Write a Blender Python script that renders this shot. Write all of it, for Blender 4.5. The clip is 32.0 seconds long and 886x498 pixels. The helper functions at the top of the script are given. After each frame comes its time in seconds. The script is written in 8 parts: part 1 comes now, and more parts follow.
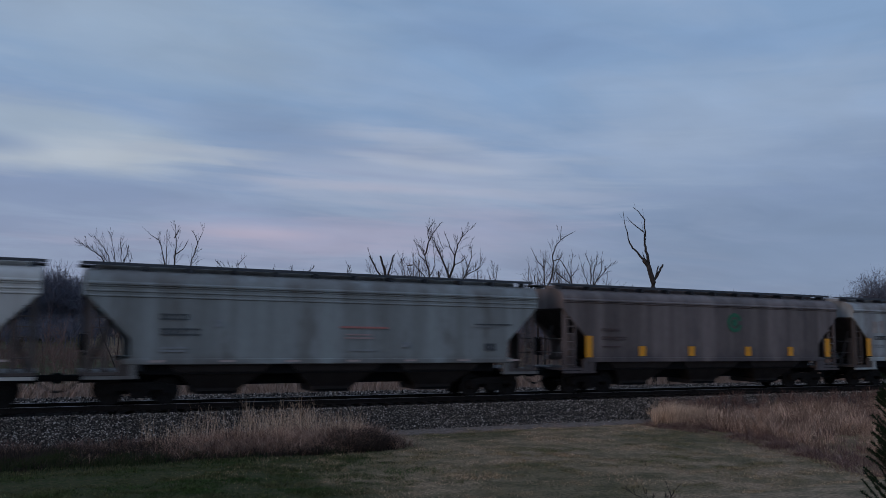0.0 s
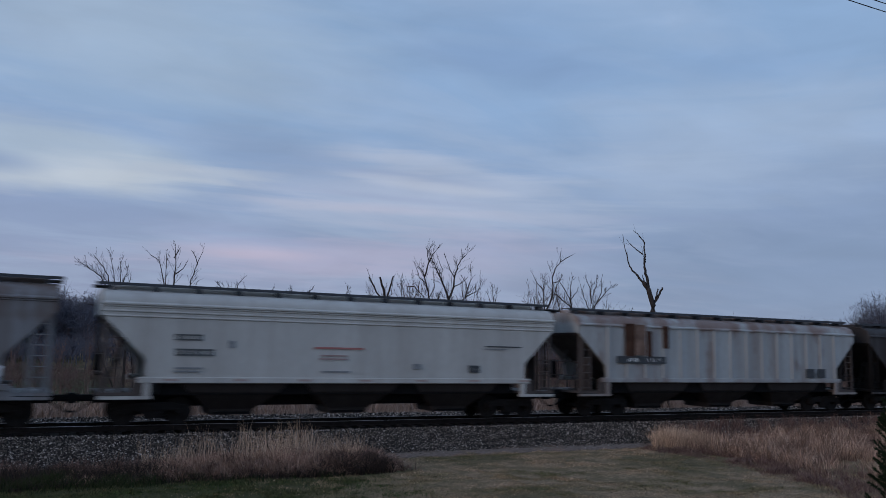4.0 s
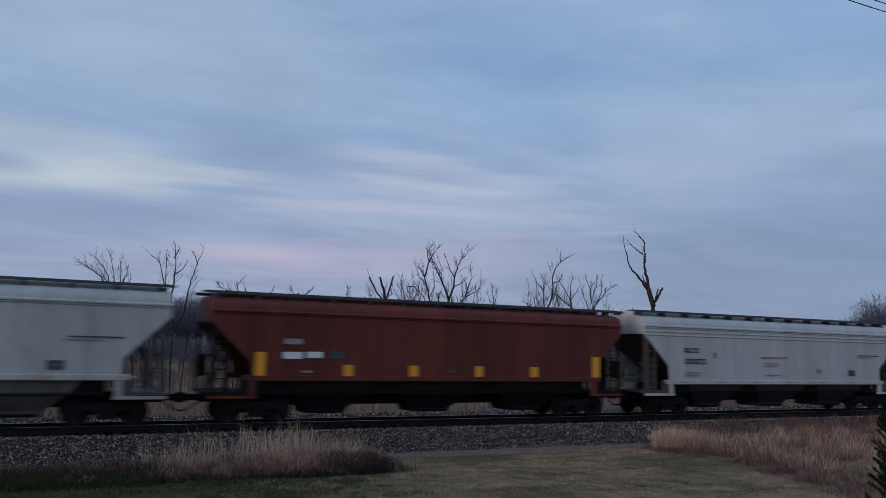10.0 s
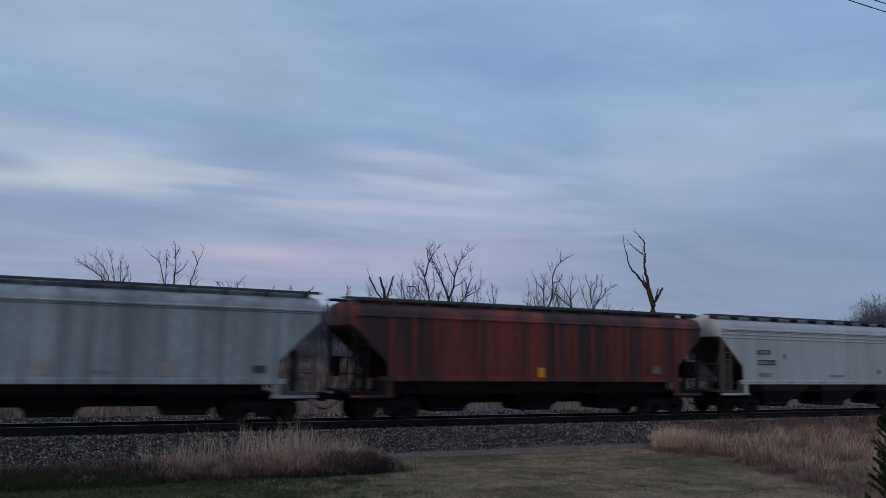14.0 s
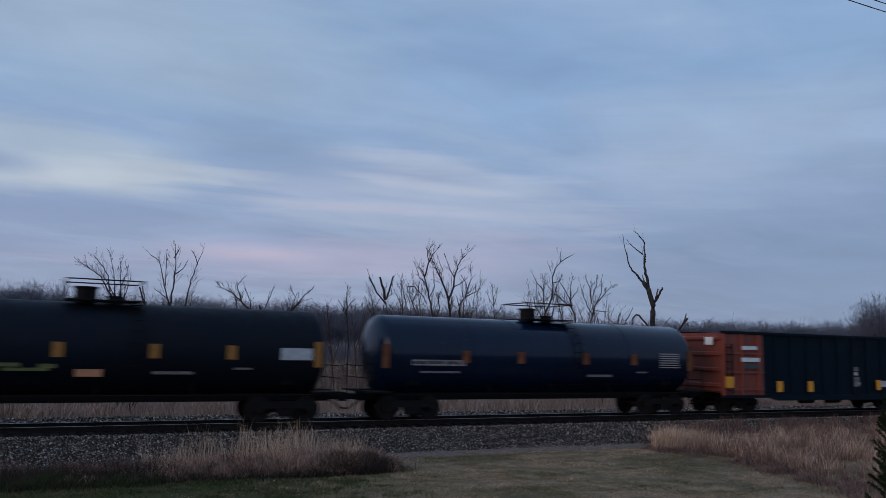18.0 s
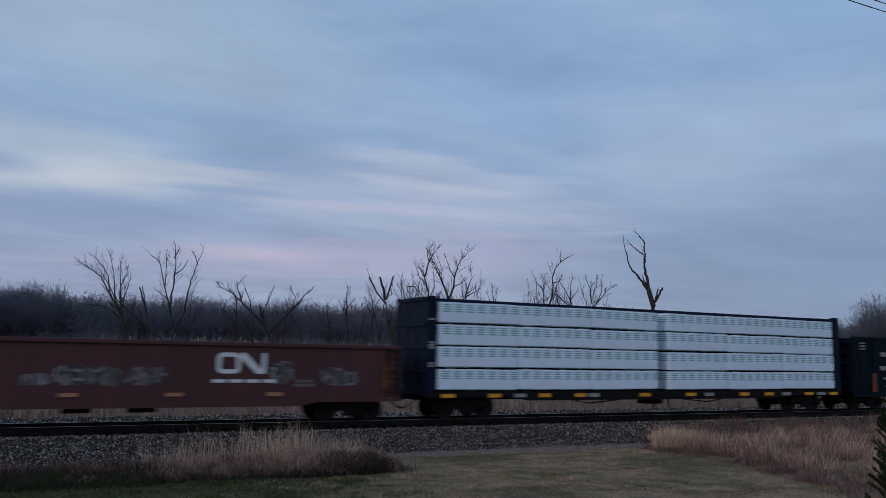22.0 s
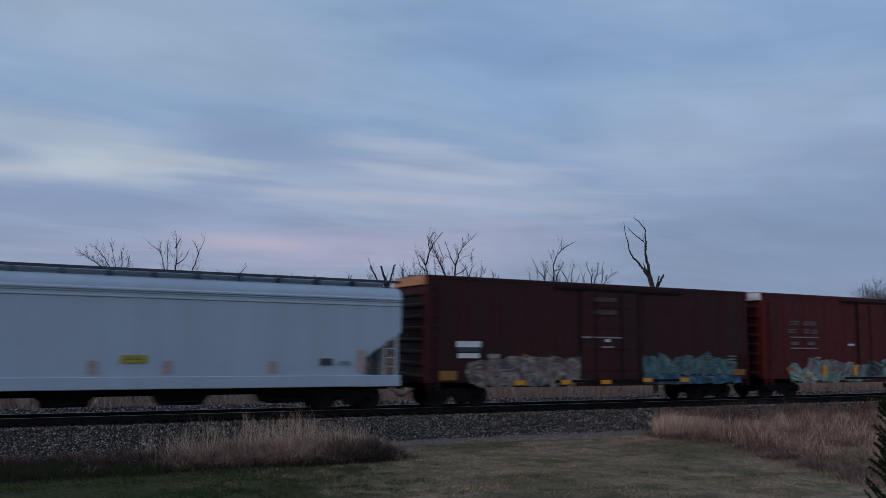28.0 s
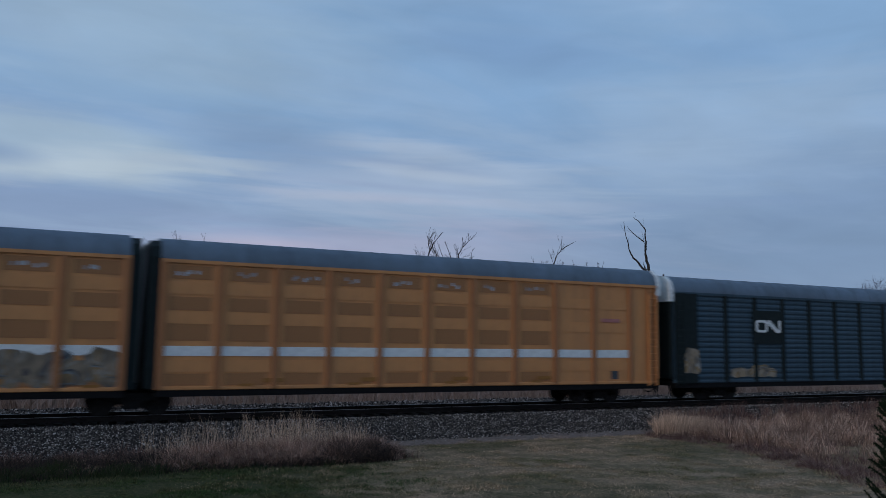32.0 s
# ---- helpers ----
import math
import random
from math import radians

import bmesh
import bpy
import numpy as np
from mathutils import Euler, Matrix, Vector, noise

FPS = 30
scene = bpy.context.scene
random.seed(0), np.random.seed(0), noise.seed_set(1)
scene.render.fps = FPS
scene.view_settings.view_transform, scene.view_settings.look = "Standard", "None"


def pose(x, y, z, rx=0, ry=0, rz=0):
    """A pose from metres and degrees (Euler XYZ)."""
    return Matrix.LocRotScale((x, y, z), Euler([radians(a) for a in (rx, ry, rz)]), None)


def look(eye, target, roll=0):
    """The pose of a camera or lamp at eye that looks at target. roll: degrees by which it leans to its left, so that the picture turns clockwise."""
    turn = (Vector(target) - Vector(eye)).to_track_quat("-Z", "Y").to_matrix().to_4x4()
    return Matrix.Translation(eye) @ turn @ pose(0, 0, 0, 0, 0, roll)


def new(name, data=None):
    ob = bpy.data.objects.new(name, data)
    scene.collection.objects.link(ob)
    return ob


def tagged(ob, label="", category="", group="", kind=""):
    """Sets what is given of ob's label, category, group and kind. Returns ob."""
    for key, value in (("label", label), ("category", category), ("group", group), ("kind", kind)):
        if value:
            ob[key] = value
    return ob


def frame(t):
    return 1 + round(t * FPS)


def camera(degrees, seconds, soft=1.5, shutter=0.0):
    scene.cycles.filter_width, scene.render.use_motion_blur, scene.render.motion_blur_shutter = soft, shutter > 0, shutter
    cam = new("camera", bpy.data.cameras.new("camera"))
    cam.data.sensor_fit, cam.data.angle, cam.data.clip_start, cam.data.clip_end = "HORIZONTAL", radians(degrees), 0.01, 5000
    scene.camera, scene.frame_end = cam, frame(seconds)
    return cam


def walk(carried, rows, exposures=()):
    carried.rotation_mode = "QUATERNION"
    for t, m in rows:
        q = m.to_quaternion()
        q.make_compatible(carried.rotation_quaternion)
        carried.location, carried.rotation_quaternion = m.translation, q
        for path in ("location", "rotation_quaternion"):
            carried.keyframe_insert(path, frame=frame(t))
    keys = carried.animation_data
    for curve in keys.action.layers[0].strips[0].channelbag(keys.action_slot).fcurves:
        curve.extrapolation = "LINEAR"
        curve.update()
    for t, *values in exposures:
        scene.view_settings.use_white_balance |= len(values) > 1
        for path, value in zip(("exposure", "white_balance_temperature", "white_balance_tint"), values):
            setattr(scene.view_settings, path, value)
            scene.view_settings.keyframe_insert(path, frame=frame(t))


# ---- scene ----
# ---- camera: stands above the lawn, tilted twice during the shot ----
EYE = (0.0, 0.0, 2.66)
TRACK = 29.75          # the track's centre line runs along x at this y; rail tops at z = 0
LAWN = -1.0


def aim(yaw, pitch, roll):
    y, p = radians(yaw), radians(pitch)
    target = (EYE[0] + math.sin(y) * math.cos(p) * 10, EYE[1] + math.cos(y) * math.cos(p) * 10, EYE[2] + math.sin(p) * 10)
    return look(EYE, target, roll)


cam = camera(57.8, 32.0, soft=0.8, shutter=0.42)
POSE_A, POSE_B, POSE_C = (26.55, 5.73, 0.86), (26.54, 7.27, 1.216), (26.49, 6.453, 0.85)


def between(a, b, k):
    return aim(*[i + (j - i) * k for i, j in zip(a, b)])


walk(cam, [(0.0, aim(*POSE_A)), (1.0, aim(*POSE_A)), (2.2, aim(*POSE_A)), (2.5, between(POSE_A, POSE_B, 0.15)),
           (3.0, between(POSE_A, POSE_B, 0.47)), (3.5, between(POSE_A, POSE_B, 0.77)), (3.9, aim(*POSE_B)),
           (6.0, aim(*POSE_B)), (16.0, aim(*POSE_B)), (27.1, aim(*POSE_B)), (27.4, aim(*POSE_C)), (29.0, aim(*POSE_C)),
           (32.0, aim(*POSE_C))],
     exposures=[(0.0, -0.19, 6500, 10), (0.5, -0.12, 6500, 10), (1.0, 0.0, 6500, 10), (4.0, 0.0, 6500, 10), (27.0, 0.0, 6500, 10), (27.6, -0.10, 6500, 10), (29.0, -0.10, 6500, 10), (30.6, -0.09, 6500, 10), (31.6, -0.10, 6150, 4), (32.0, -0.10, 6150, 4)])

# ---- world: an overcast dusk sky ----
world = bpy.data.worlds.new("dusk_sky")
scene.world = world
world.use_nodes = True
wn, wl = world.node_tree.nodes, world.node_tree.links
wn.clear()


def wnode(kind, **values):
    n = wn.new(kind)
    for k, v in values.items():
        n.inputs[k].default_value = v
    return n


w_tc = wnode("ShaderNodeTexCoord")
w_sep = wnode("ShaderNodeSeparateXYZ")
wl.new(w_tc.outputs["Generated"], w_sep.inputs[0])
# height over the horizon
w_ramp = wn.new("ShaderNodeValToRGB")
el = w_ramp.color_ramp.elements
el[0].position, el[0].color = 0.0, (0.215, 0.262, 0.41, 1)
el[1].position, el[1].color = 1.0, (0.150, 0.265, 0.48, 1)
for pos, col in ((0.09, (0.262, 0.315, 0.475, 1)), (0.17, (0.248, 0.335, 0.52, 1)), (0.28, (0.245, 0.368, 0.575, 1)), (0.42, (0.235, 0.365, 0.575, 1))):
    e = el.new(pos)
    e.color = col
wl.new(w_sep.outputs["Z"], w_ramp.inputs[0])
# cloud sheets lie flat overhead: direction divided by height
w_add = wn.new("ShaderNodeMath")
w_add.operation, w_add.inputs[1].default_value = "ADD", 0.12
wl.new(w_sep.outputs["Z"], w_add.inputs[0])
w_dx, w_dy = wn.new("ShaderNodeMath"), wn.new("ShaderNodeMath")
w_dx.operation = w_dy.operation = "DIVIDE"
wl.new(w_sep.outputs["X"], w_dx.inputs[0])
wl.new(w_sep.outputs["Y"], w_dy.inputs[0])
wl.new(w_add.outputs[0], w_dx.inputs[1])
wl.new(w_add.outputs[0], w_dy.inputs[1])
w_flat = wn.new("ShaderNodeCombineXYZ")
wl.new(w_dx.outputs[0], w_flat.inputs[0])
wl.new(w_dy.outputs[0], w_flat.inputs[1])
w_map = wn.new("ShaderNodeMapping")
w_map.inputs["Rotation"].default_value = (0, 0, radians(28))
w_map.inputs["Scale"].default_value = (0.55, 1.25, 1)
w_map.inputs["Location"].default_value = (3.1, 0.4, 0)
wl.new(w_flat.outputs[0], w_map.inputs[0])
w_noise = wnode("ShaderNodeTexNoise", Scale=1.75, Detail=7.0, Roughness=0.55, Distortion=0.8)
wl.new(w_map.outputs[0], w_noise.inputs["Vector"])
w_cr = wn.new("ShaderNodeValToRGB")
w_cr.color_ramp.elements[0].position, w_cr.color_ramp.elements[1].position = 0.42, 0.66
w_cr.color_ramp.elements[1].color = (0.5, 0.5, 0.5, 1)
wl.new(w_noise.outputs[0], w_cr.inputs[0])
w_cloud = wn.new("ShaderNodeMix")
w_cloud.data_type = "RGBA"
w_cloud.inputs["B"].default_value = (0.345, 0.437, 0.605, 1)
wl.new(w_cr.outputs[0], w_cloud.inputs["Factor"])
wl.new(w_ramp.outputs[0], w_cloud.inputs["A"])
# single cloud banks: azimuth, height, their widths, tilt, strength and colour
w_az = wn.new("ShaderNodeMath")
w_az.operation = "ARCTAN2"
wl.new(w_sep.outputs["X"], w_az.inputs[0])
wl.new(w_sep.outputs["Y"], w_az.inputs[1])


def wmath(op, a, b=0.0, clamp=False):
    n = wn.new("ShaderNodeMath")
    n.operation, n.use_clamp = op, clamp
    for k, v in enumerate((a, b)):
        if isinstance(v, (int, float)):
            n.inputs[k].default_value = v
        else:
            wl.new(v, n.inputs[k])
    return n.outputs[0]


w_fine = wnode("ShaderNodeTexNoise", Scale=2.0, Detail=5.0, Roughness=0.5, Distortion=0.8)
w_fmap = wn.new("ShaderNodeMapping")
w_fmap.inputs["Rotation"].default_value, w_fmap.inputs["Scale"].default_value = (0, 0, radians(24)), (0.6, 1.3, 1)
wl.new(w_flat.outputs[0], w_fmap.inputs[0])
wl.new(w_fmap.outputs[0], w_fine.inputs["Vector"])
# thin level streaks
w_flatten = wn.new("ShaderNodeCombineXYZ")
wl.new(wmath("MULTIPLY", w_az.outputs[0], 4.5), w_flatten.inputs[0])
wl.new(wmath("ADD", wmath("MULTIPLY", w_sep.outputs["Z"], 62.0), wmath("MULTIPLY", w_az.outputs[0], 0.8)), w_flatten.inputs[1])
w_streak = wnode("ShaderNodeTexNoise", Scale=1.0, Detail=4.0, Roughness=0.55, Distortion=0.6)
wl.new(w_flatten.outputs[0], w_streak.inputs["Vector"])
sky_colour = w_cloud.outputs["Result"]
for az, up, wa, wu, tilt, strength, torn, col in (
        (0.92, 0.10, 0.40, 0.17, 0.0, 0.9, 0.4, (0.190, 0.265, 0.428)), (0.06, 0.36, 0.34, 0.11, -0.1, 0.6, 0.5, (0.345, 0.445, 0.575)),
        (0.01, 0.216, 0.21, 0.042, -0.04, 0.6, 0.9, (0.42, 0.505, 0.60)), (0.42, 0.188, 0.27, 0.055, -0.03, 0.7, 1.6, (0.395, 0.455, 0.605)),
        (0.72, 0.20, 0.22, 0.05, -0.03, 0.45, 1.2, (0.35, 0.44, 0.60)), (0.24, 0.235, 0.13, 0.035, -0.10, 0.6, 0.8, (0.205, 0.295, 0.475)),
        (0.28, 0.108, 0.24, 0.030, 0.0, 0.65, 1.4, (0.41, 0.395, 0.55)), (0.50, 0.120, 0.17, 0.040, 0.0, 0.6, 1.0, (0.37, 0.38, 0.54)),
        (0.85, 0.27, 0.25, 0.06, -0.06, 0.6, 1.0, (0.35, 0.45, 0.62)), (0.55, 0.37, 0.16, 0.06, -0.2, 0.5, 0.5, (0.205, 0.32, 0.53)),
        (0.02, 0.150, 0.24, 0.020, -0.03, 0.7, 0.9, (0.245, 0.315, 0.49)), (0.05, 0.190, 0.15, 0.024, 0.06, 0.85, 0.8, (0.49, 0.545, 0.62)),
        (0.16, 0.204, 0.12, 0.010, 0.02, 0.6, 0.8, (0.42, 0.48, 0.59)), (-0.06, 0.196, 0.06, 0.012, -0.05, 0.75, 0.5, (0.26, 0.34, 0.50)),
        (0.56, 0.345, 0.16, 0.030, -0.05, 0.45, 0.7, (0.215, 0.325, 0.54)), (0.81, 0.33, 0.12, 0.026, -0.05, 0.5, 0.7, (0.215, 0.335, 0.55)),
        (0.43, 0.232, 0.12, 0.012, -0.10, 0.45, 1.2, (0.43, 0.49, 0.62)), (0.40, 0.214, 0.13, 0.006, -0.10, 0.5, 0.6, (0.275, 0.35, 0.53)),
        (0.445, 0.203, 0.12, 0.008, -0.10, 0.55, 1.0, (0.46, 0.51, 0.63)), (0.40, 0.187, 0.15, 0.005, -0.06, 0.5, 0.6, (0.30, 0.36, 0.53)),
        (0.375, 0.174, 0.15, 0.008, -0.03, 0.6, 0.7, (0.46, 0.47, 0.60)), (0.28, 0.176, 0.10, 0.007, -0.04, 0.5, 0.7, (0.41, 0.45, 0.58)),
        (0.25, 0.128, 0.12, 0.006, -0.02, 0.45, 0.6, (0.30, 0.335, 0.51)), (0.23, 0.112, 0.09, 0.009, 0.0, 0.6, 0.6, (0.47, 0.42, 0.545)),
        (0.62, 0.166, 0.13, 0.008, -0.02, 0.4, 0.7, (0.385, 0.435, 0.58)), (0.78, 0.163, 0.16, 0.007, 0.0, 0.4, 0.7, (0.23, 0.30, 0.475))):
    da = wmath("SUBTRACT", w_az.outputs[0], az)
    du = wmath("SUBTRACT", wmath("SUBTRACT", w_sep.outputs["Z"], up), wmath("MULTIPLY", da, tilt))
    r = wmath("SQRT", wmath("ADD", wmath("POWER", wmath("ABSOLUTE", wmath("DIVIDE", da, wa)), 2.0), wmath("POWER", wmath("ABSOLUTE", wmath("DIVIDE", du, wu)), 2.0)))
    r = wmath("ADD", r, wmath("MULTIPLY", wmath("SUBTRACT", w_fine.outputs[0], 0.5), 1.3))
    r = wmath("ADD", r, wmath("MULTIPLY", wmath("SUBTRACT", w_streak.outputs[0], 0.5), torn))
    fall = wn.new("ShaderNodeMapRange")
    fall.interpolation_type = "SMOOTHSTEP"
    for key, v in (("From Min", 1.25), ("From Max", 0.1), ("To Min", 0.0), ("To Max", strength)):
        fall.inputs[key].default_value = v
    wl.new(r, fall.inputs["Value"])
    wm = wn.new("ShaderNodeMix")
    wm.data_type = "RGBA"
    wm.inputs["B"].default_value = (*col, 1)
    wl.new(fall.outputs[0], wm.inputs["Factor"])
    wl.new(sky_colour, wm.inputs["A"])
    sky_colour = wm.outputs["Result"]
# soft mottling of the overcast, wider than high
w_mot = []
for k, (across, up) in enumerate(((2.4, 6.5), (7.0, 24.0))):
    flatten = wn.new("ShaderNodeCombineXYZ")
    wl.new(wmath("MULTIPLY", w_az.outputs[0], across), flatten.inputs[0])
    wl.new(wmath("ADD", wmath("MULTIPLY", w_sep.outputs["Z"], up), wmath("MULTIPLY", w_az.outputs[0], 0.6)), flatten.inputs[1])
    mottle = wnode("ShaderNodeTexNoise", Scale=1.0, Detail=5.0, Roughness=0.5, Distortion=0.5)
    wl.new(flatten.outputs[0], mottle.inputs["Vector"])
    w_mot.append(wmath("MULTIPLY", wmath("SUBTRACT", mottle.outputs[0], 0.5), (0.20, 0.26)[k]))
w_gain = wn.new("ShaderNodeVectorMath")
w_gain.operation = "SCALE"
wl.new(sky_colour, w_gain.inputs[0])
wl.new(wmath("ADD", wmath("ADD", w_mot[0], w_mot[1]), 1.0), w_gain.inputs["Scale"])
sky_colour = w_gain.outputs[0]
# the clear sky of a sun just above the horizon, behind the camera
w_sky = wn.new("ShaderNodeTexSky")
w_sky.sky_type, w_sky.sun_disc = "NISHITA", False
w_sky.sun_elevation, w_sky.sun_rotation = radians(10), radians(253)
w_mix = wn.new("ShaderNodeMix")
w_mix.data_type, w_mix.blend_type = "RGBA", "ADD"
w_mix.inputs["Factor"].default_value = 0.008
wl.new(sky_colour, w_mix.inputs["A"])
wl.new(w_sky.outputs[0], w_mix.inputs["B"])
w_bg = wnode("ShaderNodeBackground", Strength=1.0)
w_out = wn.new("ShaderNodeOutputWorld")
wl.new(w_mix.outputs["Result"], w_bg.inputs[0])
wl.new(w_bg.outputs[0], w_out.inputs[0])

sun = new("sun", bpy.data.lights.new("sun", "SUN"))
sun.data.energy, sun.data.angle, sun.data.color = 0.80, radians(30), (1.0, 0.80, 0.71)
sun.matrix_world = look((-40, -7, 9), (0, 0, 0))


# ---- materials ----
def shader(name, rough=0.7, metal=0.0):
    m = bpy.data.materials.new(name)
    m.use_nodes = True
    b = m.node_tree.nodes["Principled BSDF"]
    b.inputs["Roughness"].default_value, b.inputs["Metallic"].default_value = rough, metal
    if rough > 0.85:
        b.inputs["Specular IOR Level"].default_value = 0.12
    return m, m.node_tree.nodes, m.node_tree.links, b


def noise_of(nodes, links, scale, stretch=(1, 1, 1), detail=4.0, source="Object", rough=0.6):
    tc, mp, nz = nodes.new("ShaderNodeTexCoord"), nodes.new("ShaderNodeMapping"), nodes.new("ShaderNodeTexNoise")
    mp.inputs["Scale"].default_value = stretch
    nz.inputs["Scale"].default_value, nz.inputs["Detail"].default_value, nz.inputs["Roughness"].default_value = scale, detail, rough
    links.new(tc.outputs[source], mp.inputs[0])
    links.new(mp.outputs[0], nz.inputs["Vector"])
    return nz.outputs[0]


def ramp_of(nodes, links, value, lo, hi, a=0.0, b=1.0):
    r = nodes.new("ShaderNodeMapRange")
    for k, v in (("From Min", lo), ("From Max", hi), ("To Min", a), ("To Max", b)):
        r.inputs[k].default_value = v
    links.new(value, r.inputs["Value"])
    return r.outputs[0]


def blend(nodes, links, fac, a, b, mode="MIX"):
    m = nodes.new("ShaderNodeMix")
    m.data_type, m.blend_type = "RGBA", mode
    for key, v in (("Factor", fac), ("A", a), ("B", b)):
        if isinstance(v, (int, float)):
            m.inputs[key].default_value = v
        elif isinstance(v, tuple):
            m.inputs[key].default_value = (*v, 1)
        else:
            links.new(v, m.inputs[key])
    return m.outputs["Result"]


def bump(nodes, links, b, value, strength, distance=0.02):
    n = nodes.new("ShaderNodeBump")
    n.inputs["Strength"].default_value, n.inputs["Distance"].default_value = strength, distance
    links.new(value, n.inputs["Height"])
    links.new(n.outputs[0], b.inputs["Normal"])


def paint(name, col, dirt=(0.07, 0.055, 0.045), amount=0.5, rough=0.55, metal=0.0, streak=(1.3, 1.3, 0.12), lo=0.45, hi=0.75, coat=0.0, dents=0.15, tones=0.22, bands=(), gloss=None):
    """Car paint with grime that runs down in streaks, fine soot and small dents.
    bands: stains of a colour that fade from one height to another, with ragged edges."""
    m, nd, ln, b = shader(name, rough, metal)
    b.inputs["Specular IOR Level"].default_value = 0.5 if max(col) > 0.2 or rough < 0.4 else (0.22 if max(col) > 0.02 else 0.10)
    if gloss is not None:
        b.inputs["Specular IOR Level"].default_value = gloss
    b.inputs["Coat Weight"].default_value, b.inputs["Coat Roughness"].default_value = coat, 0.06
    run = ramp_of(nd, ln, noise_of(nd, ln, 1.0, streak), lo, hi, 0, amount)
    soot = ramp_of(nd, ln, noise_of(nd, ln, 5.0, (1, 1, 0.6), 6.0), 0.35, 0.8, 0, amount * 0.5)
    tone = ramp_of(nd, ln, noise_of(nd, ln, 0.35, (1, 1, 1.4), 2.0), 0.3, 0.7, 0, 0.22)
    c = blend(nd, ln, tone, col, tuple(0.7 * v for v in col))
    sheet = ramp_of(nd, ln, noise_of(nd, ln, 0.8, (1, 1, 0.03), 3.0), 0.42, 0.6, 0, tones)
    c = blend(nd, ln, sheet, c, dirt)
    for stain, z0, z1, much in bands:
        tc, sep, add = nd.new("ShaderNodeTexCoord"), nd.new("ShaderNodeSeparateXYZ"), nd.new("ShaderNodeMath")
        ln.new(tc.outputs["Object"], sep.inputs[0])
        ragged = ramp_of(nd, ln, noise_of(nd, ln, 1.1, (1, 1, 0.35), 5.0), 0.3, 0.7, -0.75, 0.75)
        ln.new(ramp_of(nd, ln, sep.outputs["Z"], z0, z1, 0, 1), add.inputs[0])
        ln.new(ragged, add.inputs[1])
        c = blend(nd, ln, ramp_of(nd, ln, add.outputs[0], 0.3, 1.1, 0, much), c, stain)
    c = blend(nd, ln, soot, c, dirt)
    c = blend(nd, ln, run, c, dirt)
    ln.new(c, b.inputs["Base Color"])
    ln.new(ramp_of(nd, ln, noise_of(nd, ln, 3.0), 0.3, 0.7, rough - 0.08, rough + 0.15), b.inputs["Roughness"])
    bump(nd, ln, b, noise_of(nd, ln, 1.6, (1, 1, 0.5), 2.0), dents, 0.05)
    return m


def plain(name, col, rough=0.7, metal=0.0, vary=0.3, scale=6.0):
    m, nd, ln, b = shader(name, rough, metal)
    b.inputs["Specular IOR Level"].default_value = 0.12 if rough > 0.85 else 0.5 if max(col) > 0.03 else 0.12
    f = ramp_of(nd, ln, noise_of(nd, ln, scale), 0.3, 0.7, 0, 1)
    ln.new(blend(nd, ln, f, tuple(v * (1 - vary) for v in col), tuple(v * (1 + vary) for v in col)), b.inputs["Base Color"])
    return m


MAT = {}
MAT["iron"] = plain("dark_iron", (0.009, 0.0085, 0.009), 0.8)
MAT["under"] = plain("sooty_steel", (0.013, 0.0115, 0.011), 0.85)
MAT["wheel"] = plain("wheel_steel", (0.02, 0.017, 0.016), 0.6, 0.3)
MAT["white"] = paint("off_white_paint", (0.56, 0.555, 0.525), (0.23, 0.185, 0.16), 0.38, tones=0.12)
MAT["cream"] = paint("dusty_cream_white_paint", (0.50, 0.50, 0.465), (0.20, 0.16, 0.13), 0.4, tones=0.15, bands=[((0.24, 0.20, 0.17), 1.75, 1.35, 0.5)])
MAT["endgrime"] = paint("grimy_end_frame", (0.11, 0.088, 0.08), (0.035, 0.027, 0.024), 0.6)
MAT["outletgrey"] = paint("grimy_outlet_paint", (0.15, 0.14, 0.13), (0.05, 0.042, 0.038), 0.6)
# grime and soot, plus the shade of the end recesses put into the base colour
MAT["slope"] = paint("sooty_shaded_slope_sheet", (0.045, 0.038, 0.036), (0.02, 0.016, 0.014), 0.6)
MAT["greywhite"] = paint("grey_white_paint", (0.46, 0.495, 0.48), (0.14, 0.12, 0.11), 0.35)
MAT["ashwhite"] = paint("ash_white_paint", (0.29, 0.315, 0.31), (0.09, 0.075, 0.065), 0.45, tones=0.35, bands=[((0.12, 0.095, 0.08), 3.8, 4.3, 0.5), ((0.10, 0.08, 0.07), 1.8, 1.35, 0.6)])
MAT["bluegrey"] = paint("pale_blue_grey_paint", (0.435, 0.52, 0.59), (0.20, 0.19, 0.18), 0.18, tones=0.07)
MAT["stain"] = plain("brown_grey_stain", (0.33, 0.275, 0.245), 0.8, 0, 0.3, 1.5)
MAT["stained"] = paint("stained_pale_grey", (0.43, 0.445, 0.445), (0.085, 0.075, 0.07), 0.65, streak=(1.3, 1.3, 0.05), lo=0.42, hi=0.66)
MAT["brownhop"] = paint("grimy_taupe_paint", (0.215, 0.165, 0.152), (0.05, 0.035, 0.03), 0.5, tones=0.55, bands=[((0.035, 0.032, 0.04), 2.2, 1.4, 0.6)])
MAT["greyhop"] = paint("grimy_pale_grey", (0.45, 0.465, 0.46), (0.11, 0.08, 0.066), 0.42, lo=0.42, hi=0.70, tones=0.35, bands=[((0.085, 0.05, 0.036), 1.95, 1.40, 0.9), ((0.12, 0.075, 0.055), 3.7, 4.2, 0.6)])
MAT["slatehop"] = paint("grimy_slate_paint", (0.235, 0.245, 0.262), (0.11, 0.078, 0.066), 0.45, tones=0.4, bands=[((0.105, 0.062, 0.042), 3.0, 3.5, 0.85)])
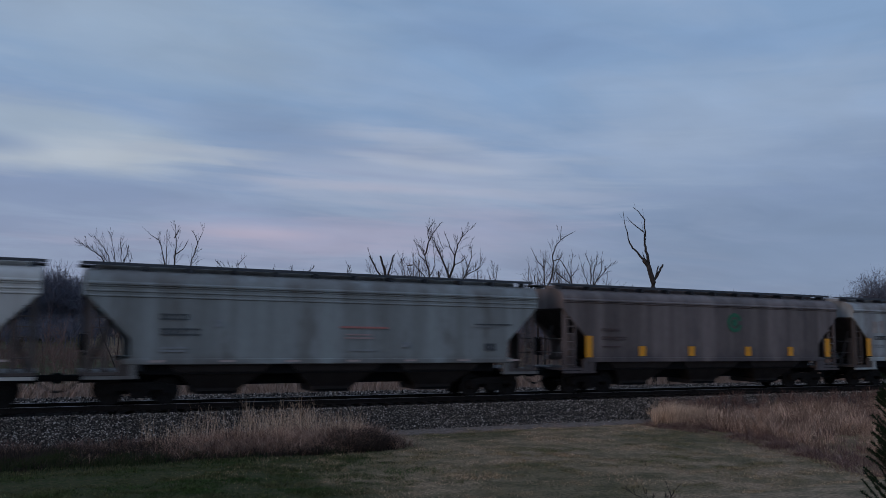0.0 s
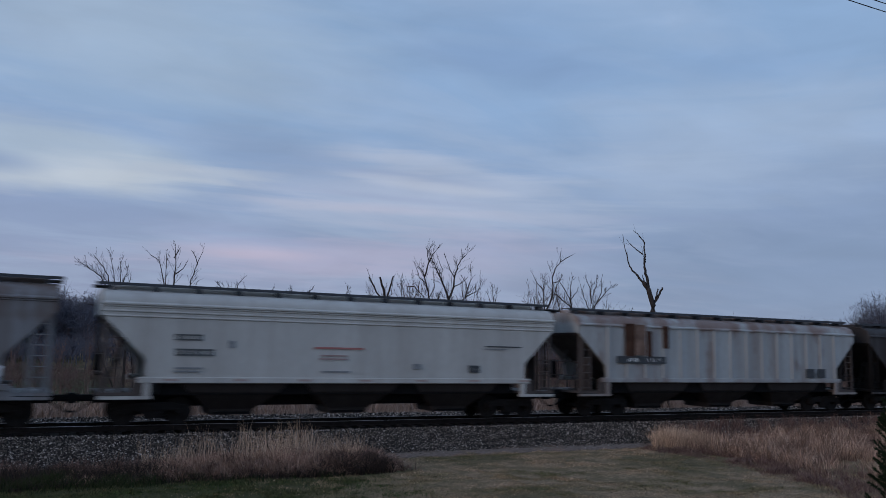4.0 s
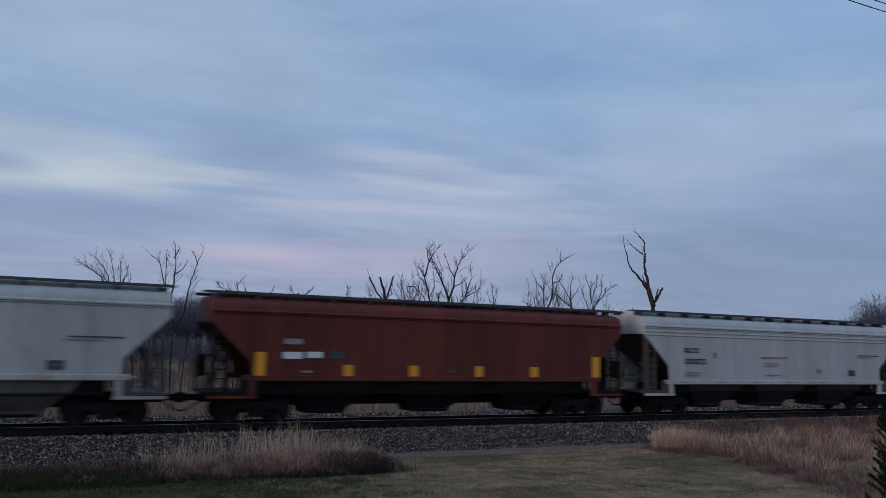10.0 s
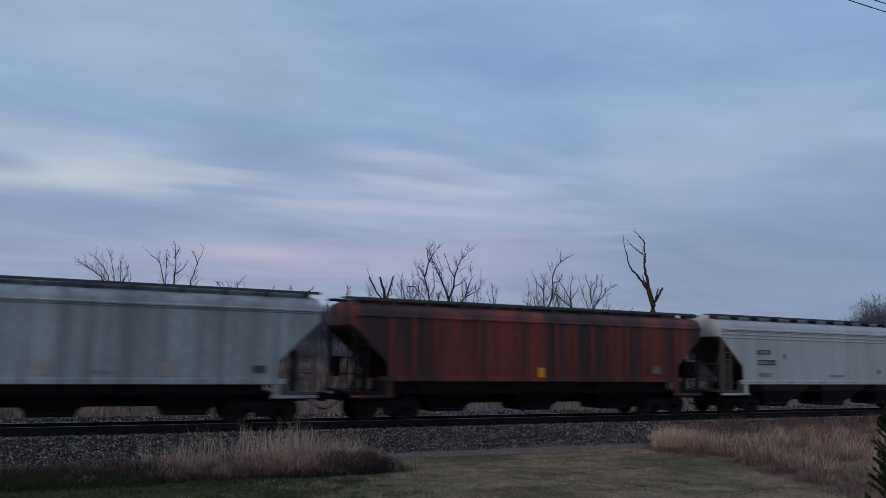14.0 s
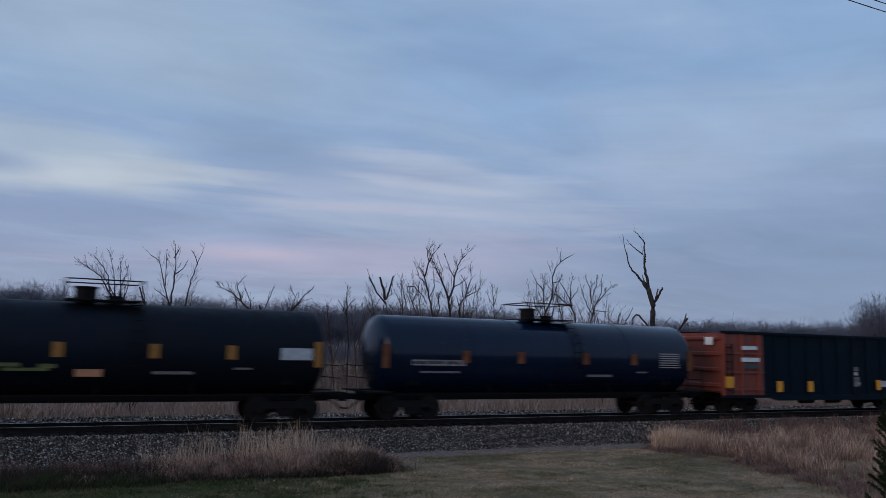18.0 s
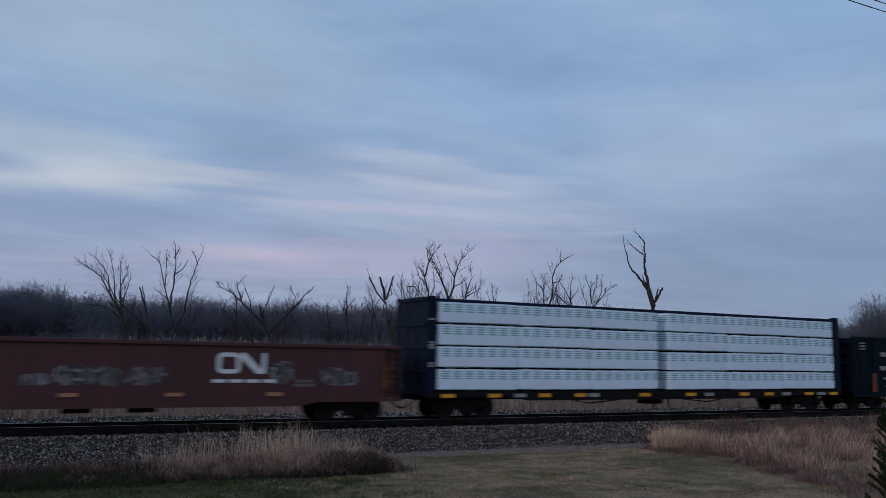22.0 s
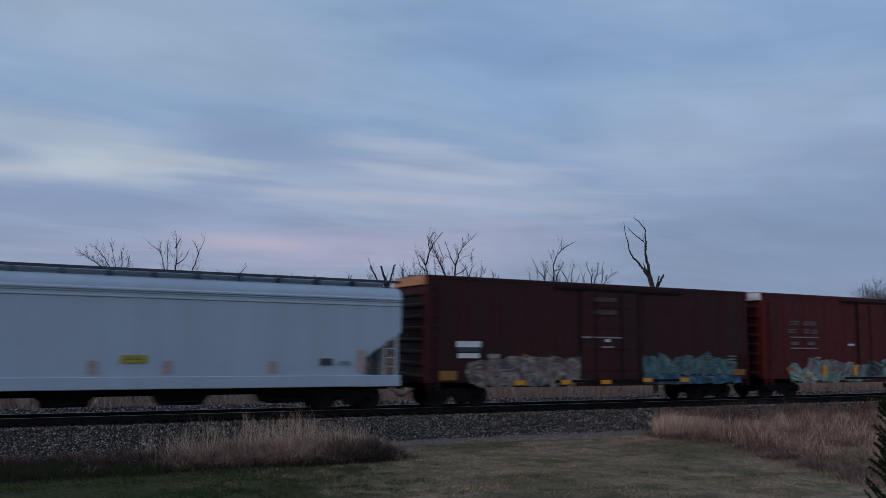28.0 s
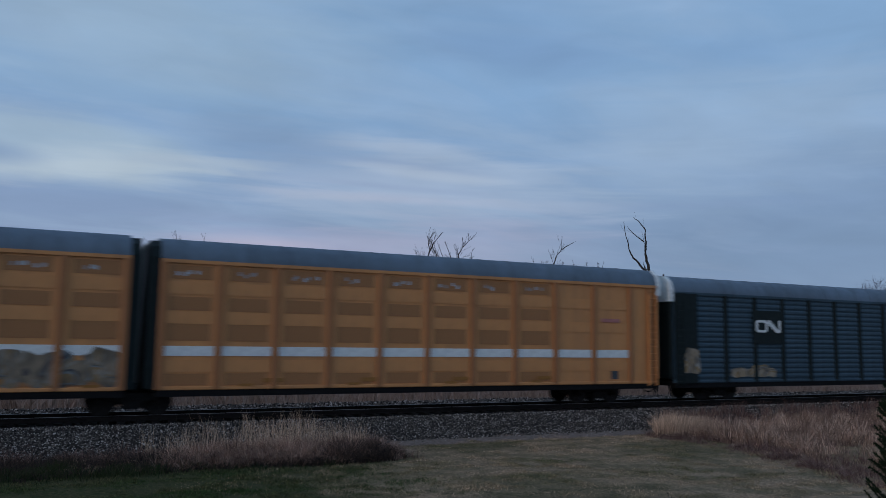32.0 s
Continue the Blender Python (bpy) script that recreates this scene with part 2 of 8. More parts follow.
MAT["rustwhite"] = paint("pale_paint_with_rust", (0.45, 0.475, 0.475), (0.16, 0.085, 0.055), 0.4, streak=(0.9, 0.9, 0.05), lo=0.48, hi=0.66, bands=[((0.16, 0.06, 0.03), 3.75, 4.1, 0.7), ((0.15, 0.075, 0.045), 1.75, 1.35, 0.5)])
MAT["darkhop"] = paint("sooty_brown_grey", (0.085, 0.083, 0.088), (0.028, 0.020, 0.017), 0.65, tones=0.5, streak=(0.8, 0.8, 0.05), lo=0.4, hi=0.6)
MAT["bluehop"] = paint("pale_blue_paint", (0.31, 0.42, 0.49), (0.12, 0.10, 0.09), 0.5, streak=(1.1, 1.1, 0.06), tones=0.3)
MAT["cnbrown"] = paint("oxide_brown_paint", (0.078, 0.022, 0.021), (0.022, 0.012, 0.011), 0.5, tones=0.3)
MAT["redhop"] = paint("brick_red_paint", (0.180, 0.036, 0.023), (0.028, 0.015, 0.012), 0.55, tones=0.35)
MAT["orangered"] = paint("faded_vermilion_paint", (0.335, 0.048, 0.025), (0.018, 0.009, 0.008), 0.88, streak=(0.62, 0.62, 0.05), lo=0.38, hi=0.58, tones=0.45)
MAT["tankblue"] = paint("navy_black_tank_paint", (0.010, 0.021, 0.048), (0.010, 0.011, 0.014), 0.3, 0.34, gloss=0.25, dents=0.04)
MAT["tankblack"] = paint("black_tank_paint", (0.006, 0.010, 0.019), (0.010, 0.009, 0.008), 0.4, 0.5)
MAT["tankshiny"] = paint("glossy_black_tank_paint", (0.0028, 0.0115, 0.034), (0.003, 0.006, 0.012), 0.15, 0.13, gloss=0.27, dents=0.015)
MAT["gonblack"] = paint("black_green_paint", (0.0041, 0.0124, 0.0205), (0.006, 0.0095, 0.0135), 0.4, gloss=0.06)
MAT["gonorange"] = paint("orange_red_paint", (0.29, 0.052, 0.025), (0.075, 0.021, 0.016), 0.6)
MAT["gonbrown"] = paint("oxide_gondola_paint", (0.106, 0.037, 0.035), (0.045, 0.028, 0.026), 0.5, tones=0.3)
MAT["ghost"] = paint("scrubbed_pale_scrawl", (0.075, 0.07, 0.068), (0.012, 0.011, 0.011), 0.9, streak=(3.0, 3.0, 2.0), lo=0.42, hi=0.58)
MAT["gonsoot"] = paint("sooty_gondola_paint", (0.0082, 0.0080, 0.0090), (0.0165, 0.0145, 0.0145), 0.5)
MAT["beamblue"] = paint("dark_navy_paint", (0.004, 0.009, 0.026), (0.008, 0.010, 0.016), 0.35, gloss=0.12)
MAT["beamred"] = paint("dull_red_paint", (0.15, 0.028, 0.021), (0.045, 0.02, 0.018), 0.5)
MAT["boxdark"] = paint("dark_oxide_boxcar_paint", (0.058, 0.0145, 0.0135), (0.021, 0.011, 0.0105), 0.45)
MAT["boxred"] = paint("boxcar_red_paint", (0.128, 0.018, 0.016), (0.030, 0.012, 0.011), 0.4)
MAT["rackorange"] = paint("ochre_autorack_paint", (0.66, 0.285, 0.092), (0.24, 0.115, 0.055), 0.35)
MAT["rackpost"] = paint("dull_ochre_post", (0.42, 0.165, 0.052), (0.09, 0.05, 0.03), 0.4)
MAT["rackscreen"] = plain("perforated_ochre_screen", (0.34, 0.145, 0.048), 0.6, 0, 0.2, 40)
MAT["rackroof"] = paint("galvanised_roof", (0.14, 0.185, 0.24), (0.05, 0.06, 0.07), 0.4, 0.6, 0.1)
MAT["racksilver"] = paint("galvanised_side_panel", (0.060, 0.098, 0.130), (0.02, 0.024, 0.026), 0.4, 0.6, 0.1, tones=0.3)
MAT["rackdark"] = plain("black_green_enamel", (0.012, 0.018, 0.018), 0.5)
MAT["yellow"] = plain("reflector_yellow", (0.78, 0.32, 0.012), 0.5, 0, 0.08)
MAT["grating"] = plain("dull_galvanised_grating", (0.050, 0.055, 0.066), 0.6, 0.2, 0.3, 3.0)
MAT["labelred"] = plain("dark_red_label", (0.22, 0.018, 0.02), 0.6, 0, 0.2)
MAT["labelgreen"] = plain("yellow_green_label", (0.34, 0.29, 0.03), 0.6, 0, 0.2)
MAT["dullyellow"] = plain("grimy_reflector_yellow", (0.30, 0.125, 0.018), 0.6, 0, 0.2)
MAT["orangemark"] = plain("faded_orange_mark", (0.46, 0.20, 0.10), 0.7, 0, 0.2)
MAT["orangefaint"] = plain("nearly_gone_orange_mark", (0.40, 0.31, 0.28), 0.7, 0, 0.2)
MAT["mark"] = plain("dark_stencil_paint", (0.05, 0.055, 0.06), 0.7)
MAT["markfaint"] = plain("faded_stencil_paint", (0.22, 0.23, 0.24), 0.7)
MAT["markwhite"] = plain("white_stencil_paint", (0.72, 0.72, 0.70), 0.7, 0, 0.15)
MAT["markdim"] = plain("worn_white_stencil_and_sky_speck", (0.30, 0.27, 0.26), 0.7, 0, 0.3)
MAT["markpale"] = plain("pale_worn_paint_and_sky_speck", (0.42, 0.44, 0.46), 0.7, 0, 0.25)
MAT["slatepale"] = plain("pale_slate_patch", (0.22, 0.245, 0.26), 0.7, 0, 0.25, 2.0)
MAT["markworn"] = plain("faint_white_stencil", (0.15, 0.125, 0.125), 0.8, 0, 0.5, 4.0)
MAT["markghost"] = plain("nearly_gone_stencil", (0.075, 0.048, 0.046), 0.8, 0, 0.5, 4.0)
MAT["redline"] = plain("faded_red_line", (0.42, 0.16, 0.14), 0.7)
MAT["redfaint"] = plain("nearly_gone_red_text", (0.36, 0.25, 0.24), 0.7)
MAT["green"] = plain("logo_green", (0.022, 0.135, 0.068), 0.6)
MAT["olive"] = plain("olive_spray_paint", (0.10, 0.11, 0.03), 0.7, 0, 0.5, 3.0)
MAT["bluespray"] = plain("blue_spray_paint", (0.03, 0.13, 0.30), 0.6, 0, 0.3)
MAT["teal"] = plain("dull_teal", (0.030, 0.085, 0.075), 0.6)
MAT["darkrust"] = plain("dark_rust_stain", (0.075, 0.038, 0.026), 0.9, 0, 0.5, 2.0)
MAT["rustsoft"] = plain("pale_rust_stain", (0.20, 0.13, 0.10), 0.9, 0, 0.5, 2.0)
MAT["rust"] = plain("rust", (0.16, 0.06, 0.03), 0.9, 0, 0.4, 2.0)
MAT["rail"] = plain("rusty_rail_steel", (0.014, 0.011, 0.010), 0.75, 0.0)
MAT["railhead"] = plain("polished_rail_head", (0.30, 0.30, 0.31), 0.35, 1.0, 0.1)
MAT["tie"] = plain("creosoted_timber", (0.012, 0.0105, 0.010), 0.95)


# ---- mesh helpers ----
def box(bm, x0, x1, y0, y1, z0, z1):
    v = [bm.verts.new(p) for p in ((x0, y0, z0), (x1, y0, z0), (x1, y1, z0), (x0, y1, z0), (x0, y0, z1), (x1, y0, z1), (x1, y1, z1), (x0, y1, z1))]
    for f in ((3, 2, 1, 0), (4, 5, 6, 7), (0, 1, 5, 4), (1, 2, 6, 5), (2, 3, 7, 6), (3, 0, 4, 7)):
        bm.faces.new([v[i] for i in f])


def loft(bm, rings, caps=True):
    """Joins closed rings of equal point counts into a solid."""
    rows = [[bm.verts.new(p) for p in r] for r in rings]
    n = len(rows[0])
    for a, b in zip(rows, rows[1:]):
        for i in range(n):
            bm.faces.new((a[i], a[(i + 1) % n], b[(i + 1) % n], b[i]))
    if caps:
        bm.faces.new(rows[0][::-1])
        bm.faces.new(rows[-1])


def along_x(bm, section, x0, x1):
    loft(bm, [[(x, y, z) for y, z in section] for x in (x0, x1)])


def along_y(bm, section, y0, y1):
    loft(bm, [[(x, y, z) for x, z in section] for y in (y0, y1)])


def rod(bm, a, b, r, n=6, r2=None):
    a, b = Vector(a), Vector(b)
    q = (b - a).to_track_quat("Z", "Y")
    ring = [q @ Vector((math.cos(6.28319 * i / n), math.sin(6.28319 * i / n), 0)) for i in range(n)]
    loft(bm, [[a + v * r for v in ring], [b + v * (r if r2 is None else r2) for v in ring]])


def mesh_of(name, bm, material, smooth=False, bevel=0.0):
    if bevel:
        bmesh.ops.bevel(bm, geom=bm.edges[:], offset=bevel, segments=1, affect="EDGES", clamp_overlap=True)
    bmesh.ops.recalc_face_normals(bm, faces=bm.faces[:])
    me = bpy.data.meshes.new(name)
    bm.to_mesh(me)
    bm.free()
    for m in material if isinstance(material, (list, tuple)) else (material,):
        me.materials.append(m)
    if smooth:
        for p in me.polygons:
            p.use_smooth = True
        me.set_sharp_from_angle(angle=radians(35))
    return me


def part(name, bm, material, parent, label="", smooth=False, bevel=0.0):
    ob = new(name, mesh_of(name, bm, material, smooth, bevel) if isinstance(bm, bmesh.types.BMesh) else bm)
    ob.parent = parent
    if label:
        ob["label"] = label
    return ob


def thing(name, label, category, group="", kind=""):
    return tagged(new(name), label, category, group, kind)


PLATES = {}


def plate(name, mat, parent, x, z, w, h, y=-1.585, t=0.012):
    """A thin painted plate on the near side, its middle at x, z."""
    key = (name, mat, round(w, 2), round(h, 2), t)
    if key not in PLATES:
        bm = bmesh.new()
        box(bm, -w / 2, w / 2, -t / 2, t / 2, -h / 2, h / 2)
        PLATES[key] = mesh_of(name, bm, MAT[mat])
    ob = new(name, PLATES[key])
    ob.parent, ob.location = parent, (x, y, z)
    return ob


def plates(parent, front, rows, y=-1.585):
    """rows: name, material, metres behind the front end, height, width, height of the plate."""
    for name, mat, x, z, w, h in rows:
        plate(name, mat, parent, front + x, z, w, h, y)


# ---- running gear, shared by all cars ----
WHEEL_R = 0.457
WHEELSETS = {-1: [], 1: []}


def wheelset_mesh():
    bm = bmesh.new()
    rod(bm, (0, -0.95, 0), (0, 0.95, 0), 0.08, 8)
    for s in (-1, 1):
        n = 20
        for r, a, b in ((WHEEL_R, 0.68, 0.80), (WHEEL_R + 0.025, 0.65, 0.685), (0.13, 0.80, 1.0)):
            loft(bm, [[(r * math.cos(6.28319 * i / n), s * y, r * math.sin(6.28319 * i / n)) for i in range(n)] for y in (a, b)])
        for k in range(5):
            a = k * 1.2566
            box(bm, 0.26 * math.cos(a) - 0.04, 0.26 * math.cos(a) + 0.04, min(s * 0.80, s * 0.815), max(s * 0.80, s * 0.815), 0.26 * math.sin(a) - 0.04, 0.26 * math.sin(a) + 0.04)
    return mesh_of("wheelset", bm, MAT["wheel"])


def truck_mesh():
    bm = bmesh.new()
    for s in (-1, 1):
        y0, y1 = sorted((s * 0.93, s * 1.09))
        along_y(bm, [(-1.12, 0.56), (-1.08, 0.66), (-0.55, 0.76), (0.55, 0.76), (1.08, 0.66), (1.12, 0.56), (1.12, 0.40), (0.80, 0.40), (0.72, 0.50),
                     (0.36, 0.50), (0.30, 0.24), (-0.30, 0.24), (-0.36, 0.50), (-0.72, 0.50), (-0.80, 0.40), (-1.12, 0.40)], y0, y1)
        for x in (-0.2, 0, 0.2):
            rod(bm, (x, s * 1.04, 0.26), (x, s * 1.04, 0.56), 0.075, 8)
        for x in (-0.89, 0.89):
            rod(bm, (x, s * 1.08, WHEEL_R), (x, s * 1.16, WHEEL_R), 0.11, 10)
    box(bm, -0.2, 0.2, -1.15, 1.15, 0.52, 0.72)
    box(bm, -0.3, 0.3, -0.3, 0.3, 0.7, 0.95)
    for x in (-0.42, 0.42):
        box(bm, x - 0.05, x + 0.05, -0.75, 0.75, 0.34, 0.46)
    return mesh_of("truck", bm, MAT["under"])


WHEEL_MESH, TRUCK_MESH = wheelset_mesh(), truck_mesh()


def trucks(car, *places):
    for x in places:
        t = part("truck", TRUCK_MESH, None, car)
        t.location = (x, 0, 0)
        for s in (-1, 1):
            w = part("wheelset", WHEEL_MESH, None, t)
            w.location = (s * 0.89, 0, WHEEL_R)
            WHEELSETS[s].append(w)


def ends(car, half, mat="iron", height=0.88):
    """Centre sill and couplers."""
    bm = bmesh.new()
    box(bm, -half + 0.6, half - 0.6, -0.28, 0.28, 0.72, 1.08)
    part("center_sill", bm, MAT[mat], car)
    for s in (-1, 1):
        bm = bmesh.new()
        x0, x1 = sorted((s * (half - 0.65), s * (half - 0.12)))
        box(bm, x0, x1, -0.12, 0.12, height - 0.12, height + 0.1)
        x0, x1 = sorted((s * (half - 0.18), s * (half + 0.06)))
        box(bm, x0, x1, -0.2, 0.16, height - 0.18, height + 0.16)
        part("coupler", bm, MAT["iron"], car, bevel=0.03)
        bm = bmesh.new()
        rod(bm, (s * (half - 0.6), -0.45, 0.75), (s * (half - 0.1), -0.35, 0.42), 0.03)
        rod(bm, (s * (half - 0.1), -0.35, 0.42), (s * (half + 0.02), -0.1, 0.45), 0.03)
        part("air_hose", bm, MAT["iron"], car)


def ladder_mesh(z0, z1, width, rungs, mat):
    bm = bmesh.new()
    for s in (-1, 1):
        box(bm, s * width / 2 - 0.025, s * width / 2 + 0.025, -0.03, 0.03, z0, z1)
    for i in range(rungs):
        z = z0 + (i + 0.5) * (z1 - z0) / rungs
        rod(bm, (-width / 2, 0, z), (width / 2, 0, z), 0.018, 5)
    return mesh_of("ladder", bm, MAT[mat])


# ---- covered hopper cars ----
def hopper(label, a, half, H, mat, frame_mat, ribs=0, beads=0, outlets=3, panel=None, sill_mat=None, end_mat=None, roof_mat=None, low=1.50, hatch=1.45, board="grating", sill_h=0.10, cut=1.42, kink_z=None, knee_z=None, long_sill=False):
    """a: half length of the roof. H: height of the running boards. ribs: side posts. beads: pressed lines under the eave."""
    car = thing("covered_hopper_car", label, "hopper car", "cars of the freight train")
    k = H / 4.72
    b = a - 0.05
    eave, kink, knee = 4.02 * k, kink_z or 3.62 * k, knee_z or 2.22 * k
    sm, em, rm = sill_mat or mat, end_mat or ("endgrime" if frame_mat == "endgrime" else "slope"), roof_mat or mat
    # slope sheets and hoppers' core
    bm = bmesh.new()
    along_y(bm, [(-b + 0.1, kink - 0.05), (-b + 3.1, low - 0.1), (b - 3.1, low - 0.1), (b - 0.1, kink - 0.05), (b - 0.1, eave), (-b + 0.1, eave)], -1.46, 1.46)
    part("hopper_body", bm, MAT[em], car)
    # side sheets with the cut-away corners
    for s in (-1, 1):
        bm = bmesh.new()
        y0, y1 = sorted((s * 1.47, s * 1.55))
        along_y(bm, [(-b, eave), (-b, kink), (-b + cut, knee), (-b + cut + 0.04, low), (b - cut - 0.04, low), (b - cut, knee), (b, kink), (b, eave)], y0, y1)
        part("side_sheet", bm, MAT[mat], car)
    # flat sheets that close the ends under the roof
    for s in (-1, 1):
        bm = bmesh.new()
        x0, x1 = sorted((s * (b - 0.06), s * (b + 0.01)))
        box(bm, x0, x1, -1.465, 1.465, kink + 0.02, eave + 0.06)
        part("end_sheet", bm, MAT[mat], car)
        bm = bmesh.new()
        x0, x1 = sorted((s * (b - 0.75), s * (b - 0.68)))
        box(bm, x0, x1, -1.30, -0.62, 1.12, 2.55)
        part("end_panel", bm, MAT[frame_mat], car)
    # curved roof
    bm = bmesh.new()
    sec = [(-1.56, eave - 0.02), (-1.54, eave + 0.12), (-1.42, eave + 0.30), (-1.15, eave + 0.42), (-0.6, eave + 0.50), (0.6, eave + 0.50), (1.15, eave + 0.42), (1.42, eave + 0.30), (1.54, eave + 0.12), (1.56, eave - 0.02)]
    along_x(bm, sec, -b, b)
    part("roof", bm, MAT[rm], car, smooth=True)
    # hatches and running boards
    n = max(6, int(2 * a / hatch))
    for i in range(n):
        x0 = -b + 0.35 + i * (2 * b - 0.7) / n
        bm = bmesh.new()
        box(bm, x0 + 0.04, x0 + (2 * b - 0.7) / n - 0.04, -0.42, 0.42, eave + 0.48, H - 0.03)
        part("roof_hatch", bm, MAT[rm], car, bevel=0.03)
    for s in (-1, 1):
        bm = bmesh.new()
        y0, y1 = sorted((s * 0.52, s * 1.02))
        box(bm, -a - 0.14, a + 0.1, y0, y1, H - 0.035, H)
        box(bm, -a - 0.14, a + 0.1, s * 1.02 - 0.02, s * 1.02 + 0.02, H - 0.09, H + 0.01)
        for i in range(n + 1):
            x = -b + 0.3 + i * (2 * b - 0.6) / n
            box(bm, x - 0.06, x + 0.06, y0 + 0.02, y1 - 0.02, eave + 0.40, H - 0.03)
        part("running_board", bm, MAT[board], car, "steel-grating running board")
    # side sill, end platforms and posts
    for s in (-1, 1):
        bm = bmesh.new()
        y0, y1 = sorted((s * 1.40, s * 1.60))
        reach = 0.0 if long_sill else cut - 0.22
        box(bm, -b + reach, b - reach, y0, y1, low - 0.10, low + sill_h)
        part("side_sill", bm, MAT[sm], car, bevel=0.02)
    for s in (-1, 1):
        bm = bmesh.new()
        x0, x1 = sorted((s * b, s * (b - 1.6)))
        box(bm, x0, x1, -1.5, 1.5, 1.02, 1.12)
        x0, x1 = sorted((s * (b - 1.05), s * (b - 1.55)))
        box(bm, x0, x1, -1.56, -1.44, 0.92, low + 0.05)
        part("end_platform", bm, MAT[frame_mat], car)
        for y in (-1.42, 1.42):
            bm = bmesh.new()
            box(bm, s * (b - 0.12) - 0.05, s * (b - 0.12) + 0.05, y - 0.05, y + 0.05, 1.1, kink)
            part("corner_post", bm, MAT[frame_mat], car)
        for y in (-0.55, 0.55):
            bm = bmesh.new()
            rod(bm, (s * (b - 0.25), y, 1.1), (s * (b - 0.9), y, kink - 0.7), 0.05)
            part("end_post", bm, MAT[frame_mat], car)
        bm = bmesh.new()
        rod(bm, (s * (b - 0.1), -1.4, 1.75), (s * (b - 0.1), 1.4, 1.75), 0.025)
        rod(bm, (s * (b - 0.1), -1.4, 2.35), (s * (b - 0.1), 1.4, 2.35), 0.025)
        part("hand_rail", bm, MAT[frame_mat], car)
        ld = part("ladder", ladder_mesh(1.1, eave, 0.42, 9, frame_mat), None, car)
        ld.location = (s * (b - 0.42), -1.50, 0)
    # brake gear at the front end
    bm = bmesh.new()
    rod(bm, (-b + 0.05, 0.7, 2.05), (-b - 0.04, 0.7, 2.05), 0.28, 12)
    box(bm, -b + 0.05, -b + 0.3, 0.5, 0.9, 1.6, 2.4)
    part("hand_brake", bm, MAT["iron"], car)
    bm = bmesh.new()
    box(bm, -b + 1.5, b - 1.5, -0.42, 0.42, 0.60, 1.02)
    box(bm, -b + 1.9, b - 1.9, -1.30, 1.30, 1.02, low - 0.11)
    part("centre_sill", bm, MAT["iron"], car)
    for s in (-1, 1):
        bm = bmesh.new()
        x0, x1 = sorted((s * (b - 0.02), s * (b - cut - 0.25)))
        box(bm, x0, x1, -1.60, -1.50, 0.90, 1.00)
        x0, x1 = sorted((s * (b - cut + 0.02), s * (b - cut - 0.2)))
        box(bm, x0, x1, -1.598, -1.50, 1.00, low - 0.101)
        part("end_sill", bm, MAT[sm], car)
    for i in range(outlets):
        w = (2 * b - 4.6) / outlets
        x = -b + 2.3 + (i + 0.5) * w
        bm = bmesh.new()
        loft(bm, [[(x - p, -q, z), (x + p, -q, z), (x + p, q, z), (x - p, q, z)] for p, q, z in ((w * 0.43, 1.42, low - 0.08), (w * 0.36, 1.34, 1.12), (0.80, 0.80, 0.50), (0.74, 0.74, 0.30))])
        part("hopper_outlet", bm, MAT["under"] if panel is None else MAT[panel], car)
        bm = bmesh.new()
        box(bm, x - 0.62, x + 0.62, -0.95, 0.95, 0.34, 0.42)
        for s in (-0.3, 0.3):
            rod(bm, (x + s, -0.98, 0.36), (x + s, -0.74, 0.36), 0.06, 8)
        part("outlet_gate", bm, MAT["iron"], car)
    for i in range(ribs):
        x = -b + 1.55 + i * (2 * b - 3.1) / (ribs - 1)
        for s in (-1, 1):
            key = ("rib", mat, round(eave, 2))
            if key not in PLATES:
                bm = bmesh.new()
                along_x(bm, [(-0.07, low + 0.1), (-0.07, eave - 0.08), (0.03, eave + 0.02), (0.03, low + 0.08)], -0.06, 0.06)
                PLATES[key] = mesh_of("side_post", bm, MAT[mat])
            r = part("side_post", PLATES[key], None, car)
            r.location = (x, s * 1.55, 0)
            if s > 0:
                r.rotation_euler = (0, 0, math.pi)
    for i in range(beads):
        bm = bmesh.new()
        z = eave - 0.10 - 0.16 * i
        along_x(bm, [(-1.55, z - 0.04), (-1.585, z - 0.012), (-1.585, z + 0.012), (-1.55, z + 0.04)], -b + 0.02, b - 0.02)
        part("bead", bm, MAT[mat], car)
    bm = bmesh.new()
    along_x(bm, [(-1.54, eave - 0.06), (-1.62, eave - 0.05), (-1.62, eave + 0.0), (-1.54, eave + 0.06)], -b, b)
    part("top_chord", bm, MAT[mat], car)
    ends(car, half)
    trucks(car, -half + 2.45, half - 2.45)
    return car


